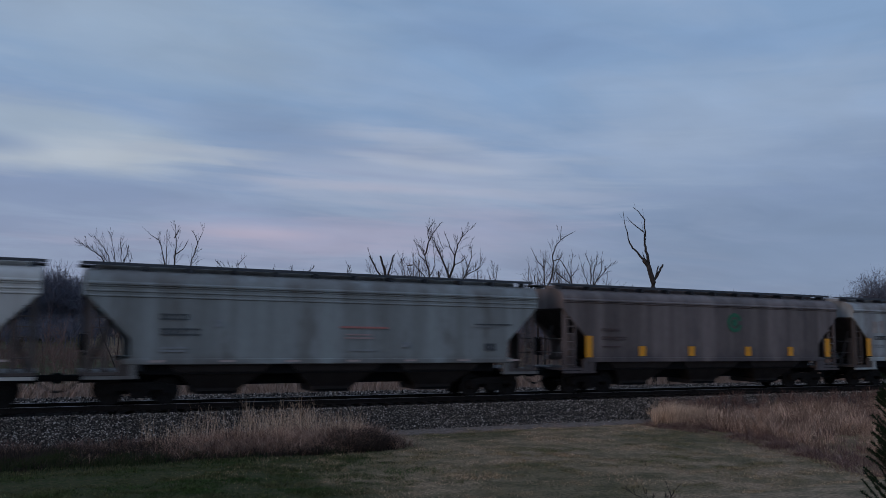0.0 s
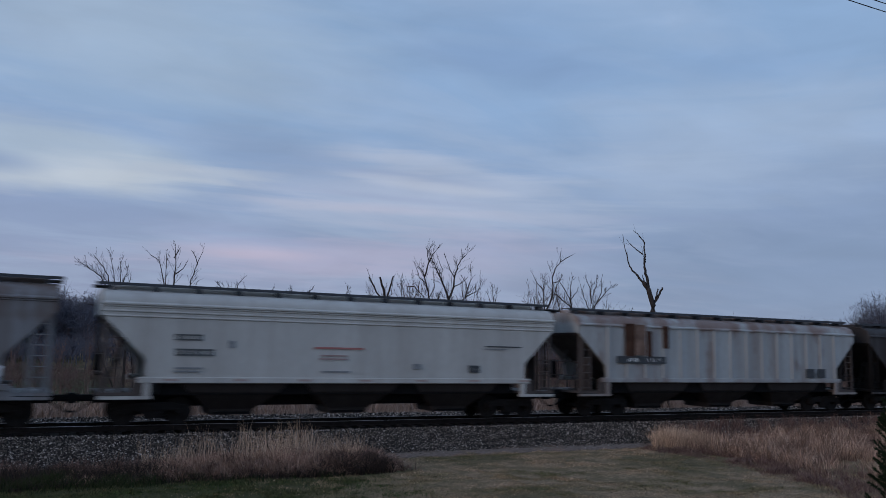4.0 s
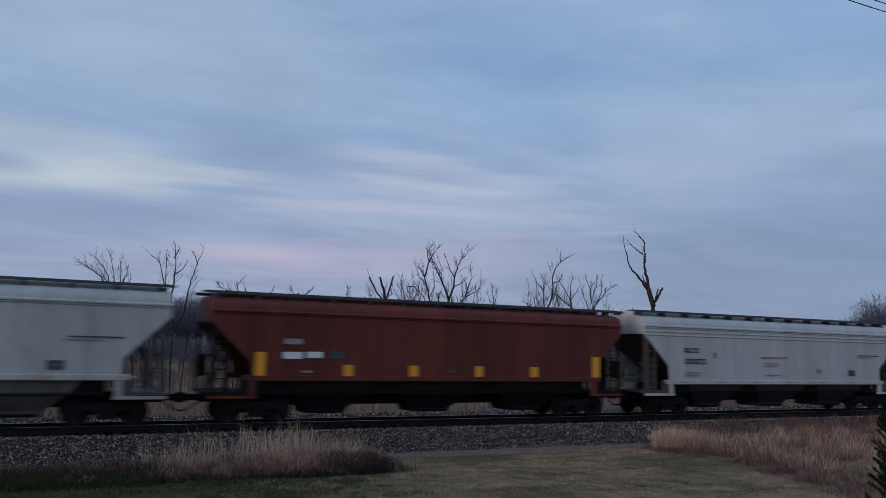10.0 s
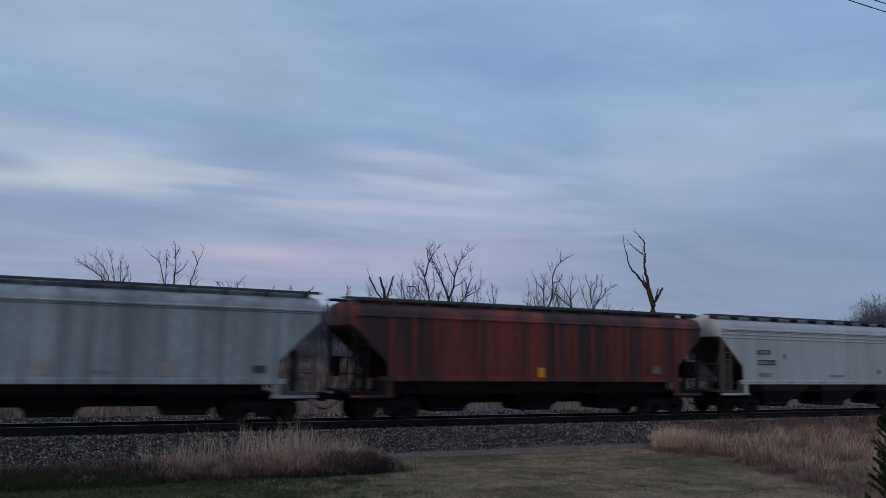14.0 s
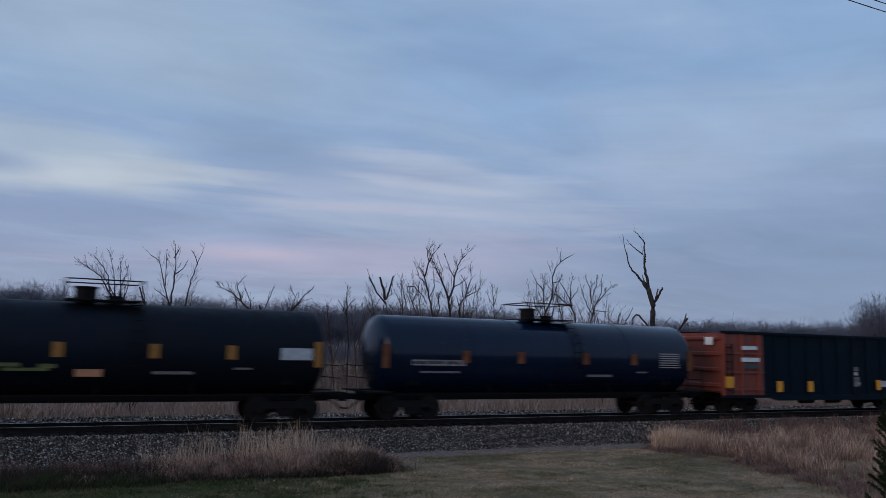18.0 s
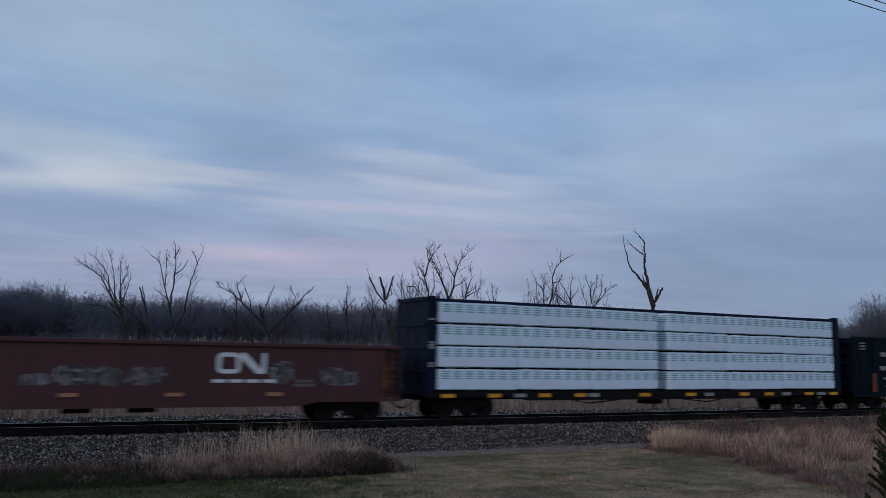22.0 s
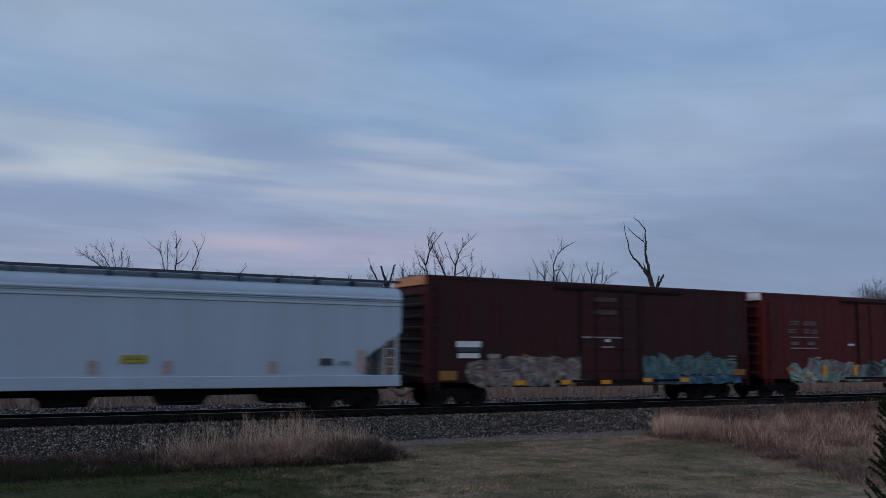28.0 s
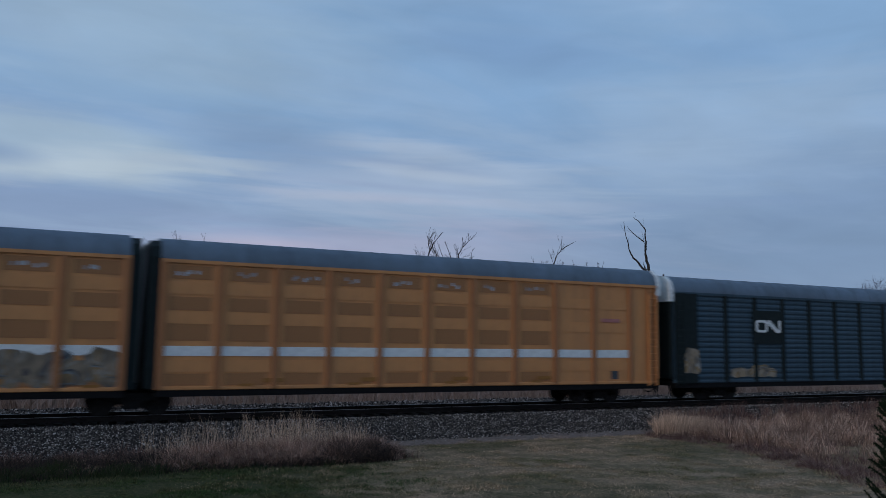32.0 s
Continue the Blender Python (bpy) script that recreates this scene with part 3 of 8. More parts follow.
# ---- tank cars ----
def tank(label, a, half, mat):
    car = thing("tank_car", label, "tank car", "cars of the freight train")
    R, zc, n = 1.54, 2.52, 48
    b = a - 0.15
    bm = bmesh.new()
    rings = []
    for x, k in ((-b, 0.06), (-b + 0.04, 0.45), (-b + 0.13, 0.74), (-b + 0.26, 0.92), (-b + 0.38, 0.985), (-b + 0.48, 1.0), (b - 0.48, 1.0), (b - 0.38, 0.985), (b - 0.26, 0.92), (b - 0.13, 0.74), (b - 0.04, 0.45), (b, 0.06)):
        rings.append([(x, R * k * math.cos(6.28319 * i / n), zc + R * k * math.sin(6.28319 * i / n)) for i in range(n)])
    loft(bm, rings)
    part("tank_shell", bm, MAT[mat], car, smooth=True)
    for x in (-b * 0.5, 0.12, b * 0.5):
        bm = bmesh.new()
        loft(bm, [[(xx, (R + 0.012) * math.cos(6.28319 * i / n), zc + (R + 0.012) * math.sin(6.28319 * i / n)) for i in range(n)] for xx in (x - 0.03, x + 0.03)])
        part("weld_band", bm, MAT[mat], car, smooth=True)
    for s in (-1, 1):
        bm = bmesh.new()
        x0, x1 = sorted((s * (half - 0.6), s * (half - 4.3)))
        box(bm, x0, x1, -0.35, 0.35, 0.75, 1.15)
        xs = s * (half - 2.5)
        along_x(bm, [(-1.35, 2.0), (-1.1, 1.35), (-0.35, 1.0), (0.35, 1.0), (1.1, 1.35), (1.35, 2.0), (0.9, 1.30), (-0.9, 1.30)], xs - 0.25, xs + 0.25)
        part("stub_sill", bm, MAT["iron"], car)
        bm = bmesh.new()
        x0, x1 = sorted((s * (half - 0.55), s * (half - 1.5)))
        box(bm, x0, x1, -1.5, 1.5, 1.05, 1.12)
        part("end_platform", bm, MAT["iron"], car)
        bm = bmesh.new()
        xr = s * (half - 0.6)
        for y in (-1.45, -0.5, 0.5, 1.45):
            rod(bm, (xr, y, 1.1), (xr, y, 2.05), 0.022)
        rod(bm, (xr, -1.45, 2.05), (xr, 1.45, 2.05), 0.022)
        rod(bm, (xr, -1.45, 1.6), (xr, 1.45, 1.6), 0.018)
        part("hand_rail", bm, MAT["iron"], car)
    for y in (-1.35, 1.35):
        bm = bmesh.new()
        rod(bm, (-half + 1.3, y, 1.0), (half - 1.3, y, 1.0), 0.03)
        for x in (-3.0, 0, 3.0):
            rod(bm, (x, y, 1.0), (x, y * 0.8, 1.45), 0.025)
        part("grab_pipe", bm, MAT["iron"], car)
    # dome: manway, fittings housing, platform with a rail round it
    bm = bmesh.new()
    rod(bm, (-0.45, 0, 4.0), (-0.45, 0, 4.52), 0.36, 16)
    rod(bm, (-0.45, 0, 4.52), (-0.45, 0, 4.58), 0.42, 16)
    part("manway", bm, MAT["iron"], car)
    bm = bmesh.new()
    rod(bm, (0.5, 0, 4.0), (0.5, 0, 4.30), 0.30, 12)
    for x in (0.35, 0.65):
        rod(bm, (x, 0, 4.3), (x, 0, 4.42), 0.06)
    part("valve_housing", bm, MAT["iron"], car)
    bm = bmesh.new()
    box(bm, -1.1, 1.3, -1.05, -0.35, 4.08, 4.12)
    box(bm, -1.1, 1.3, 0.35, 1.05, 4.08, 4.12)
    part("walkway", bm, MAT["iron"], car)
    bm = bmesh.new()
    pts = [(-1.1, -1.0), (1.3, -1.0), (1.3, 1.0), (-1.1, 1.0)]
    for i in range(4):
        rod(bm, (*pts[i], 4.78), (*pts[(i + 1) % 4], 4.78), 0.025)
        rod(bm, (*pts[i], 4.10), (*pts[i], 4.78), 0.022)
    part("platform_rail", bm, MAT["iron"], car)
    bm = bmesh.new()
    for xx in (0.95, 1.32):
        last = None
        for i in range(9):
            an = radians(200 - i * 14)
            q = (xx, (R + 0.09) * math.cos(an), zc + (R + 0.09) * math.sin(an))
            if last:
                rod(bm, last, q, 0.022, 5)
            last = q
    for i in range(9):
        an = radians(200 - i * 14)
        rod(bm, (0.95, (R + 0.09) * math.cos(an), zc + (R + 0.09) * math.sin(an)), (1.32, (R + 0.09) * math.cos(an), zc + (R + 0.09) * math.sin(an)), 0.018, 5)
    part("side_ladder", bm, MAT["iron"], car)
    bm = bmesh.new()
    rod(bm, (-0.2, 0, 1.15), (-0.2, 0, 0.72), 0.16, 10)
    part("bottom_outlet", bm, MAT["iron"], car)
    ends(car, half)
    trucks(car, -half + 2.5, half - 2.5)
    return car


# ---- gondola cars ----
def gondola(label, a, half, H, mat, posts=12, floor=0.78, corr=4, end_mat=None, end_len=0.0, chord=None):
    car = thing("gondola_car", label, "gondola car", "cars of the freight train")
    b = a - 0.02
    for s in (-1, 1):
        if end_len:
            bm = bmesh.new()
            y0, y1 = sorted((s * 1.44, s * 1.50))
            box(bm, -b, -b + end_len, y0, y1, floor, H - 0.08)
            part("end_panel", bm, MAT[end_mat], car, "orange-red painted panel")
        bm = bmesh.new()
        y0, y1 = sorted((s * 1.44, s * 1.50))
        box(bm, -b + end_len, b, y0, y1, floor, H - 0.08)
        part("side_wall", bm, MAT[mat], car)
        bm = bmesh.new()
        y0, y1 = sorted((s * 1.40, s * 1.60))
        box(bm, -b - 0.02, b + 0.02, y0, y1, H - 0.14, H)
        part("top_chord", bm, MAT[chord or mat], car, bevel=0.02)
        bm = bmesh.new()
        y0, y1 = sorted((s * 1.38, s * 1.585))
        along_y(bm, [(-b, floor + 0.12), (b, floor + 0.12), (b, floor - 0.02), (half - 3.9, floor - 0.02), (half - 4.4, floor - 0.16), (-half + 4.4, floor - 0.16), (-half + 3.9, floor - 0.02), (-b, floor - 0.02)], y0, y1)
        part("side_sill", bm, MAT[mat], car)
        for i in range(posts):
            x = -b + 0.10 + i * (2 * b - 0.2) / (posts - 1)
            em = end_mat if end_len and x < -b + end_len else mat
            key = ("post", em, round(H, 2))
            if key not in PLATES:
                bm = bmesh.new()
                box(bm, -0.075, 0.075, -0.10, 0.02, floor + 0.1, H - 0.13)
                PLATES[key] = mesh_of("side_post", bm, MAT[em], bevel=0.02)
            r = part("side_post", PLATES[key], None, car)
            r.location, r.rotation_euler = (x, s * 1.50, 0), (0, 0, 0 if s < 0 else math.pi)
    for s in (-1, 1):
        bm = bmesh.new()
        x0, x1 = sorted((s * b, s * (b - 0.08)))
        box(bm, x0, x1, -1.44, 1.44, 1.0, H - 0.1)
        part("end_wall", bm, MAT[(end_mat if s < 0 and end_mat else mat)], car)
        for i in range(corr):
            z = 1.35 + i * (H - 1.7) / max(1, corr - 1)
            bm = bmesh.new()
            x0, x1 = sorted((s * b, s * (b + 0.13)))
            box(bm, x0, x1, -1.42, 1.42, z - 0.11, z + 0.11)
            part("end_corrugation", bm, MAT[(end_mat if s < 0 and end_mat else mat)], car, bevel=0.05)
        ld = part("ladder", ladder_mesh(0.95, min(H - 0.1, 3.3), 0.40, 7, "iron"), None, car)
        ld.location = (s * (b - 0.35), -1.60, 0)
    bm = bmesh.new()
    box(bm, -b, b, -1.44, 1.44, 1.0, 1.08)
    part("floor_plate", bm, MAT["under"], car)
    for x in (-1.6, 0.4):
        bm = bmesh.new()
        rod(bm, (x, -0.9, 0.62), (x + 0.9, -0.9, 0.62), 0.2, 10)
        part("brake_cylinder", bm, MAT["iron"], car)
    ends(car, half)
    trucks(car, -half + 2.35, half - 2.35)
    return car


# ---- centre-beam flat cars with wrapped lumber ----
def centerbeam(label, a, half, H, mat, stripes, gap=True, bundles=3, sill="iron"):
    car = thing("centerbeam_flat_car", label, "flat car", "cars of the freight train")
    b = a
    bm = bmesh.new()
    box(bm, -b, b, -1.45, 1.45, 0.92, 1.08)
    part("deck", bm, MAT[mat], car)
    for s in (-1, 1):
        bm = bmesh.new()
        y0, y1 = sorted((s * 1.38, s * 1.56))
        along_y(bm, [(-b, 1.10), (b, 1.10), (b, 0.88), (half - 4.2, 0.88), (half - 5.2, 0.74), (-half + 5.2, 0.74), (-half + 4.2, 0.88), (-b, 0.88)], y0, y1)
        part("side_sill", bm, MAT[sill], car)
        # end bulkheads with corner posts and horizontal ribs
        bm = bmesh.new()
        x0, x1 = sorted((s * b, s * (b - 0.10)))
        box(bm, x0, x1, -1.46, 1.46, 1.05, H - 0.03)
        part("bulkhead", bm, MAT[mat], car)
        for y in (-1.46, -0.5, 0.5, 1.46):
            bm = bmesh.new()
            x0, x1 = sorted((s * (b + 0.02), s * (b - 0.36)))
            box(bm, x0, x1, y - 0.09, y + 0.09, 1.05, H)
            part("bulkhead_post", bm, MAT[mat], car)
        for z in (1.9, 2.8, 3.7, H - 0.1):
            bm = bmesh.new()
            x0, x1 = sorted((s * (b - 0.02), s * (b + 0.10)))
            box(bm, x0, x1, -1.44, 1.44, z - 0.06, z + 0.06)
            part("bulkhead_rib", bm, MAT[mat], car)
    bm = bmesh.new()
    box(bm, -b + 0.1, b - 0.1, -0.42, 0.42, H - 0.18, H)
    part("top_chord", bm, MAT[mat], car)
    for i in range(13):
        bm = bmesh.new()
        x = -b + 0.9 + i * (2 * b - 1.8) / 12
        box(bm, x - 0.08, x + 0.08, -0.09, 0.09, 1.05, H - 0.1)
        part("center_post", bm, MAT[mat], car)
    # wrapped bundles in four layers, each on timber bearers
    z0, top = 1.16, H - 0.16
    dz = (top - z0) / 4
    spans = [(-b + 0.42, -0.28), (0.28, b - 0.42)] if gap else [(-b + 0.42, -0.02), (0.02, b - 0.42)]
    rnd = random.Random(7 + len(label))
    for x0, x1 in spans:
        w = (x1 - x0) / bundles
        for layer in range(4):
            for i in range(bundles):
                for s in (-1, 1):
                    bm = bmesh.new()
                    h, d = dz - 0.065, 1.06
                    box(bm, -w / 2 + 0.012, w / 2 - 0.012, -d / 2, d / 2, 0, h)
                    bmesh.ops.bevel(bm, geom=bm.edges[:], offset=0.035, segments=2, affect="EDGES")
                    bmesh.ops.subdivide_edges(bm, edges=[e for e in bm.edges if e.calc_length() > 1.5], cuts=7)
                    for v in bm.verts:
                        q = noise.noise(Vector((v.co.x * 1.1 + i * 7 + layer * 3, v.co.y, v.co.z * 2 + layer * 5)))
                        v.co += Vector((0, 0.022 * q * (1 if v.co.y > 0 else -1), 0.012 * q))
                    o = part("lumber_pack", bm, MAT[stripes], car, "white plastic-wrapped lumber bundle with printed dashes", smooth=True)
                    o.location = (x0 + (i + 0.5) * w, s * (1.0 + rnd.uniform(-0.02, 0.02)), z0 + layer * dz + rnd.uniform(0, 0.03))
                    o.rotation_euler = (0, rnd.uniform(-0.006, 0.006), 0)
            bm = bmesh.new()
            for j in range(int((x1 - x0) / 0.9)):
                x = x0 + 0.4 + j * 0.9
                for s in (-1, 1):
                    y0, y1 = sorted((s * 0.5, s * 1.47))
                    box(bm, x - 0.05, x + 0.05, y0, y1, z0 + layer * dz - 0.07, z0 + layer * dz + 0.005)
            tagged(part("bearer", bm, MAT["tie"], car), kind="stuff")
    bm = bmesh.new()
    for x0, x1, za, zb in ((-3.5, 0, 0.55, 0.85), (3.5, 0, 0.55, 0.85), (-5, -3.5, 0.8, 0.55), (5, 3.5, 0.8, 0.55)):
        rod(bm, (x0, -0.7, za), (x1, -0.7, zb), 0.03)
    part("truss_rod", bm, MAT["iron"], car)
    bm = bmesh.new()
    box(bm, -0.5, 0.5, -0.9, -0.3, 0.5, 0.9)
    part("brake_reservoir", bm, MAT["iron"], car)
    ends(car, half)
    trucks(car, -half + 2.6, half - 2.6)
    return car


# ---- boxcars ----
def boxcar(label, a, half, H, mat, cap, cap_h=0.42, door_w=3.1):
    car = thing("boxcar", label, "boxcar", "cars of the freight train")
    b = a
    for s in (-1, 1):
        bm = bmesh.new()
        y0, y1 = sorted((s * 1.42, s * 1.50))
        along_y(bm, [(-b, H - 0.12), (-b, 1.0), (-half + 3.9, 1.0), (-half + 4.6, 0.78), (half - 4.6, 0.78), (half - 3.9, 1.0), (b, 1.0), (b, H - 0.12)], y0, y1)
        part("side_wall", bm, MAT[mat], car)
        for i in range(12):
            x = -b + 0.12 + i * (2 * b - 0.24) / 11
            if abs(x - 0.3) < door_w / 2:
                continue
            key = ("boxpost", mat, round(H, 2))
            if key not in PLATES:
                bm = bmesh.new()
                box(bm, -0.07, 0.07, -0.045, 0.01, 1.02, H - 0.15)
                PLATES[key] = mesh_of("side_post", bm, MAT[mat], bevel=0.02)
            r = part("side_post", PLATES[key], None, car)
            r.location, r.rotation_euler = (x, s * 1.50, 0), (0, 0, 0 if s < 0 else math.pi)
        # plug door with lock bars
        bm = bmesh.new()
        y0, y1 = sorted((s * 1.50, s * 1.57))
        box(bm, 0.3 - door_w / 2, 0.3 + door_w / 2, y0, y1, 1.05, H - 0.35)
        door = part("door", bm, MAT[mat], car, bevel=0.02)
        for z in (1.5, 2.4, 3.3, 4.2):
            bm = bmesh.new()
            y0, y1 = sorted((s * 1.57, s * 1.60))
            box(bm, 0.3 - door_w / 2 + 0.05, 0.3 + door_w / 2 - 0.05, y0, y1, z - 0.04, z + 0.04)
            part("door_rib", bm, MAT[mat], door)
        for x in (0.3 - door_w / 2, 0.3 + door_w / 2):
            bm = bmesh.new()
            y0, y1 = sorted((s * 1.50, s * 1.585))
            box(bm, x - 0.035, x + 0.035, y0, y1, 1.06, H - 0.36)
            part("door_edge", bm, MAT["under"], door)
        for x in (-0.5, 0.9):
            bm = bmesh.new()
            rod(bm, (x, s * 1.61, 1.1), (x, s * 1.61, H - 0.45), 0.025)
            part("lock_bar", bm, MAT["iron"], door)
        for z in (1.0, H - 0.3):
            bm = bmesh.new()
            y0, y1 = sorted((s * 1.50, s * 1.62))
            box(bm, -2.6, 4.4, y0, y1, z - 0.05, z + 0.05)
            part("door_track", bm, MAT["under"], car)
        bm = bmesh.new()
        y0, y1 = sorted((s * 1.38, s * 1.54))
        box(bm, -b, b, y0, y1, H - 0.16, H - 0.05)
        part("top_chord", bm, MAT[mat], car)
    bm = bmesh.new()
    along_x(bm, [(-1.52, H - 0.08), (-1.5, H - 0.03), (0, H + 0.03), (1.5, H - 0.03), (1.52, H - 0.08)], -b, b)
    part("roof", bm, MAT["rackroof"], car)
    for s in (-1, 1):
        bm = bmesh.new()
        x0, x1 = sorted((s * b, s * (b - 0.08)))
        box(bm, x0, x1, -1.46, 1.46, 1.0, H - 0.06)
        part("end_wall", bm, MAT[mat], car)
        for i in range(8):
            z = 1.25 + i * (H - 2.0) / 7
            bm = bmesh.new()
            x0, x1 = sorted((s * b, s * (b + 0.11)))
            box(bm, x0, x1, -1.34, 1.34, z - 0.09, z + 0.09)
            part("end_corrugation", bm, MAT[mat], car, bevel=0.045)
        bm = bmesh.new()
        x0, x1 = sorted((s * (b - 0.02), s * (b + 0.125)))
        box(bm, x0, x1, -1.5, 1.5, H - cap_h, H - 0.07)
        part("end_cap", bm, MAT[cap], car, "pale painted top of the end wall")
        ld = part("ladder", ladder_mesh(0.7, 2.2 if s > 0 else H - 0.3, 0.42, 5 if s > 0 else 11, mat), None, car)
        ld.location = (s * (b - 0.32), -1.58, 0)
    bm = bmesh.new()
    box(bm, -b, b, -1.4, 1.4, 0.98, 1.1)
    part("underframe", bm, MAT["under"], car)
    ends(car, half)
    trucks(car, -half + 2.35, half - 2.35)
    return car


# ---- autoracks ----
def autorack(label, a, half, H, side, roof, trims, panels=10, screens=True, front_end=True, rear_end=True, place=(), front_doors=0.0, rear_doors=0.0, band=True):
    car = thing("autorack_car", label, "autorack", "cars of the freight train")
    b = a
    eave = H - 0.82
    for s in (-1, 1):
        bm = bmesh.new()
        y0, y1 = sorted((s * 1.44, s * 1.50))
        box(bm, -b, b, y0, y1, 0.95, eave)
        part("side_wall", bm, MAT[side], car)
        bm = bmesh.new()
        y0, y1 = sorted((s * 1.42, s * 1.58))
        box(bm, -b, b, y0, y1, 0.86, 0.98)
        part("side_sill", bm, MAT[side], car, bevel=0.02)
        bm = bmesh.new()
        y0, y1 = sorted((s * 1.36, s * 1.54))
        box(bm, -b, b, y0, y1, 0.64, 0.858)
        part("lower_sill", bm, MAT["iron"], car)
        y0, y1 = sorted((s * 1.42, s * 1.58))
        bm = bmesh.new()
        box(bm, -b, b, y0, y1, eave - 0.08, eave + 0.04)
        part("top_chord", bm, MAT[side], car)
    x_from, x_to = -b + front_doors, b - rear_doors
    w = (x_to - x_from) / panels
    for i in range(panels + 1):
        x = x_from + i * w
        for s in (-1, 1):
            post_mat = "rackpost" if screens else "rackdark"
            key = ("rackpost", side, round(H, 2))
            if key not in PLATES:
                bm = bmesh.new()
                box(bm, -0.11, 0.11, -0.10, 0.01, 0.87, eave - 0.05)
                PLATES[key] = mesh_of("side_post", bm, MAT[post_mat], bevel=0.02)
            r = part("side_post", PLATES[key], None, car)
            r.location, r.rotation_euler = (max(-b + 0.1, min(b - 0.1, x)), s * 1.50, 0), (0, 0, 0 if s < 0 else math.pi)
    for i in range(panels):
        x = x_from + (i + 0.5) * w
        plain_end = i in place
        for z, h in ((4.72, 0.46), (3.68, 0.46), (2.76, 0.62), (1.18, 0.40)):
            if screens and not plain_end:
                plate("screen_panel", "rackscreen", car, x, z * (eave / 5.1), w - 0.62, h, -1.508)
        if screens and not plain_end:
            rnd = random.Random(i + 40)
            # pale plates in stencil paint imitate sky showing through the screen's perforations
            for j in range(rnd.randint(3, 5)):
                plate("screen_sky_speck", "markdim" if rnd.random() < 0.4 else "markpale", car, x + (j - 2) * 0.22 + rnd.uniform(-0.1, 0.1), 4.72 * (eave / 5.1) - 0.08 + rnd.uniform(0, 0.12), 0.11, 0.13, -1.518)
            if i % 2:
                plate("reflector", "dullyellow", car, x, 1.02, 0.5, 0.08, -1.589)
        for z in (4.20, 3.22, 1.62):
            if screens:
                plate("rivet_strip", side, car, x, z * (eave / 5.1), w - 0.28, 0.42, -1.512, 0.02)
        if not screens:
            for j in range(16):
                key = ("corr", side, round(w, 2))
                if key not in PLATES:
                    bm = bmesh.new()
                    along_x(bm, [(-0.04, -0.04), (-0.04, 0.04), (0.0, 0.11), (0.0, -0.11)], -w / 2 + 0.12, w / 2 - 0.12)
                    PLATES[key] = mesh_of("side_panel", bm, MAT[side])
                r = part("side_panel", PLATES[key], None, car)
                r.location = (x, -1.50, 1.15 + j * (eave - 1.4) / 15)
        if band:
            plate("white_band", "markwhite", car, x, 2.16, w - 0.26, 0.33, -1.522)
    # rounded roof
    bm = bmesh.new()
    sec = [(-1.55, eave), (-1.55, eave + 0.16), (-1.42, eave + 0.50), (-1.10, eave + 0.74), (-0.55, H), (0.55, H), (1.10, eave + 0.74), (1.42, eave + 0.50), (1.55, eave + 0.16), (1.55, eave)]
    along_x(bm, sec, -b, b)
    part("roof", bm, MAT[roof], car, smooth=True)
    for i in range(int(2 * b / 1.2)):
        x = -b + 0.6 + i * 1.2
        bm = bmesh.new()
        loft(bm, [[(xx, y * 1.006, z + 0.012) for y, z in sec] for xx in (x - 0.02, x + 0.02)])
        part("roof_seam", bm, MAT[roof], car)
    for s, on in ((-1, front_end), (1, rear_end)):
        bm = bmesh.new()
        x0, x1 = sorted((s * b, s * (b - 0.05)))
        along_x(bm, [(-1.5, 1.0), (-1.5, eave), (-1.40, eave + 0.48), (-1.08, eave + 0.7), (1.08, eave + 0.7), (1.40, eave + 0.48), (1.5, eave), (1.5, 1.0)], x0, x1)
        part("end_wall", bm, MAT[trims[0] if on else "rackdark"], car)
        if on:
            for y in (-1.15, -0.4, 0.4, 1.15):
                bm = bmesh.new()
                x0, x1 = sorted((s * b, s * (b + 0.16)))
                box(bm, x0, x1, y - 0.33, y + 0.33, 1.05, eave - 0.35)
                part("end_door", bm, MAT[trims[0]], car, bevel=0.04)
            bm = bmesh.new()
            x0, x1 = sorted((s * (b - 0.02), s * (b + 0.22)))
            along_x(bm, [(-1.56, eave - 0.42), (-1.56, eave + 0.14), (-1.44, eave + 0.50), (-1.12, eave + 0.76), (1.12, eave + 0.76), (1.44, eave + 0.50), (1.56, eave + 0.14), (1.56, eave - 0.42)], x0, x1)
            part("end_cap", bm, MAT[trims[1]], car, "white-painted cap over the end doors")
            ld = part("ladder", ladder_mesh(0.75, eave - 0.1, 0.40, 13, "rackpost" if screens else "rackdark"), None, car)
            ld.location = (s * (b - 0.34), -1.56, 0)
            ld = part("ladder", ladder_mesh(0.8, eave - 0.4, 0.42, 13, trims[0]), None, car)
            ld.location = (s * (b - 0.3), -1.62, 0)
        else:
            bm = bmesh.new()
            x0, x1 = sorted((s * (b - 0.02), s * (b + 0.34)))
            along_x(bm, [(-1.46, 0.9), (-1.46, eave + 0.1), (-1.34, eave + 0.46), (-1.04, eave + 0.68), (1.04, eave + 0.68), (1.34, eave + 0.46), (1.46, eave + 0.1), (1.46, 0.9)], x0, x1)
            part("joint_bellows", bm, MAT["rackdark"], car, "black rubber bellows of the articulated joint")
    bm = bmesh.new()
    box(bm, -b, b, -1.4, 1.4, 0.72, 0.95)
    part("underframe", bm, MAT["under"], car)
    return car


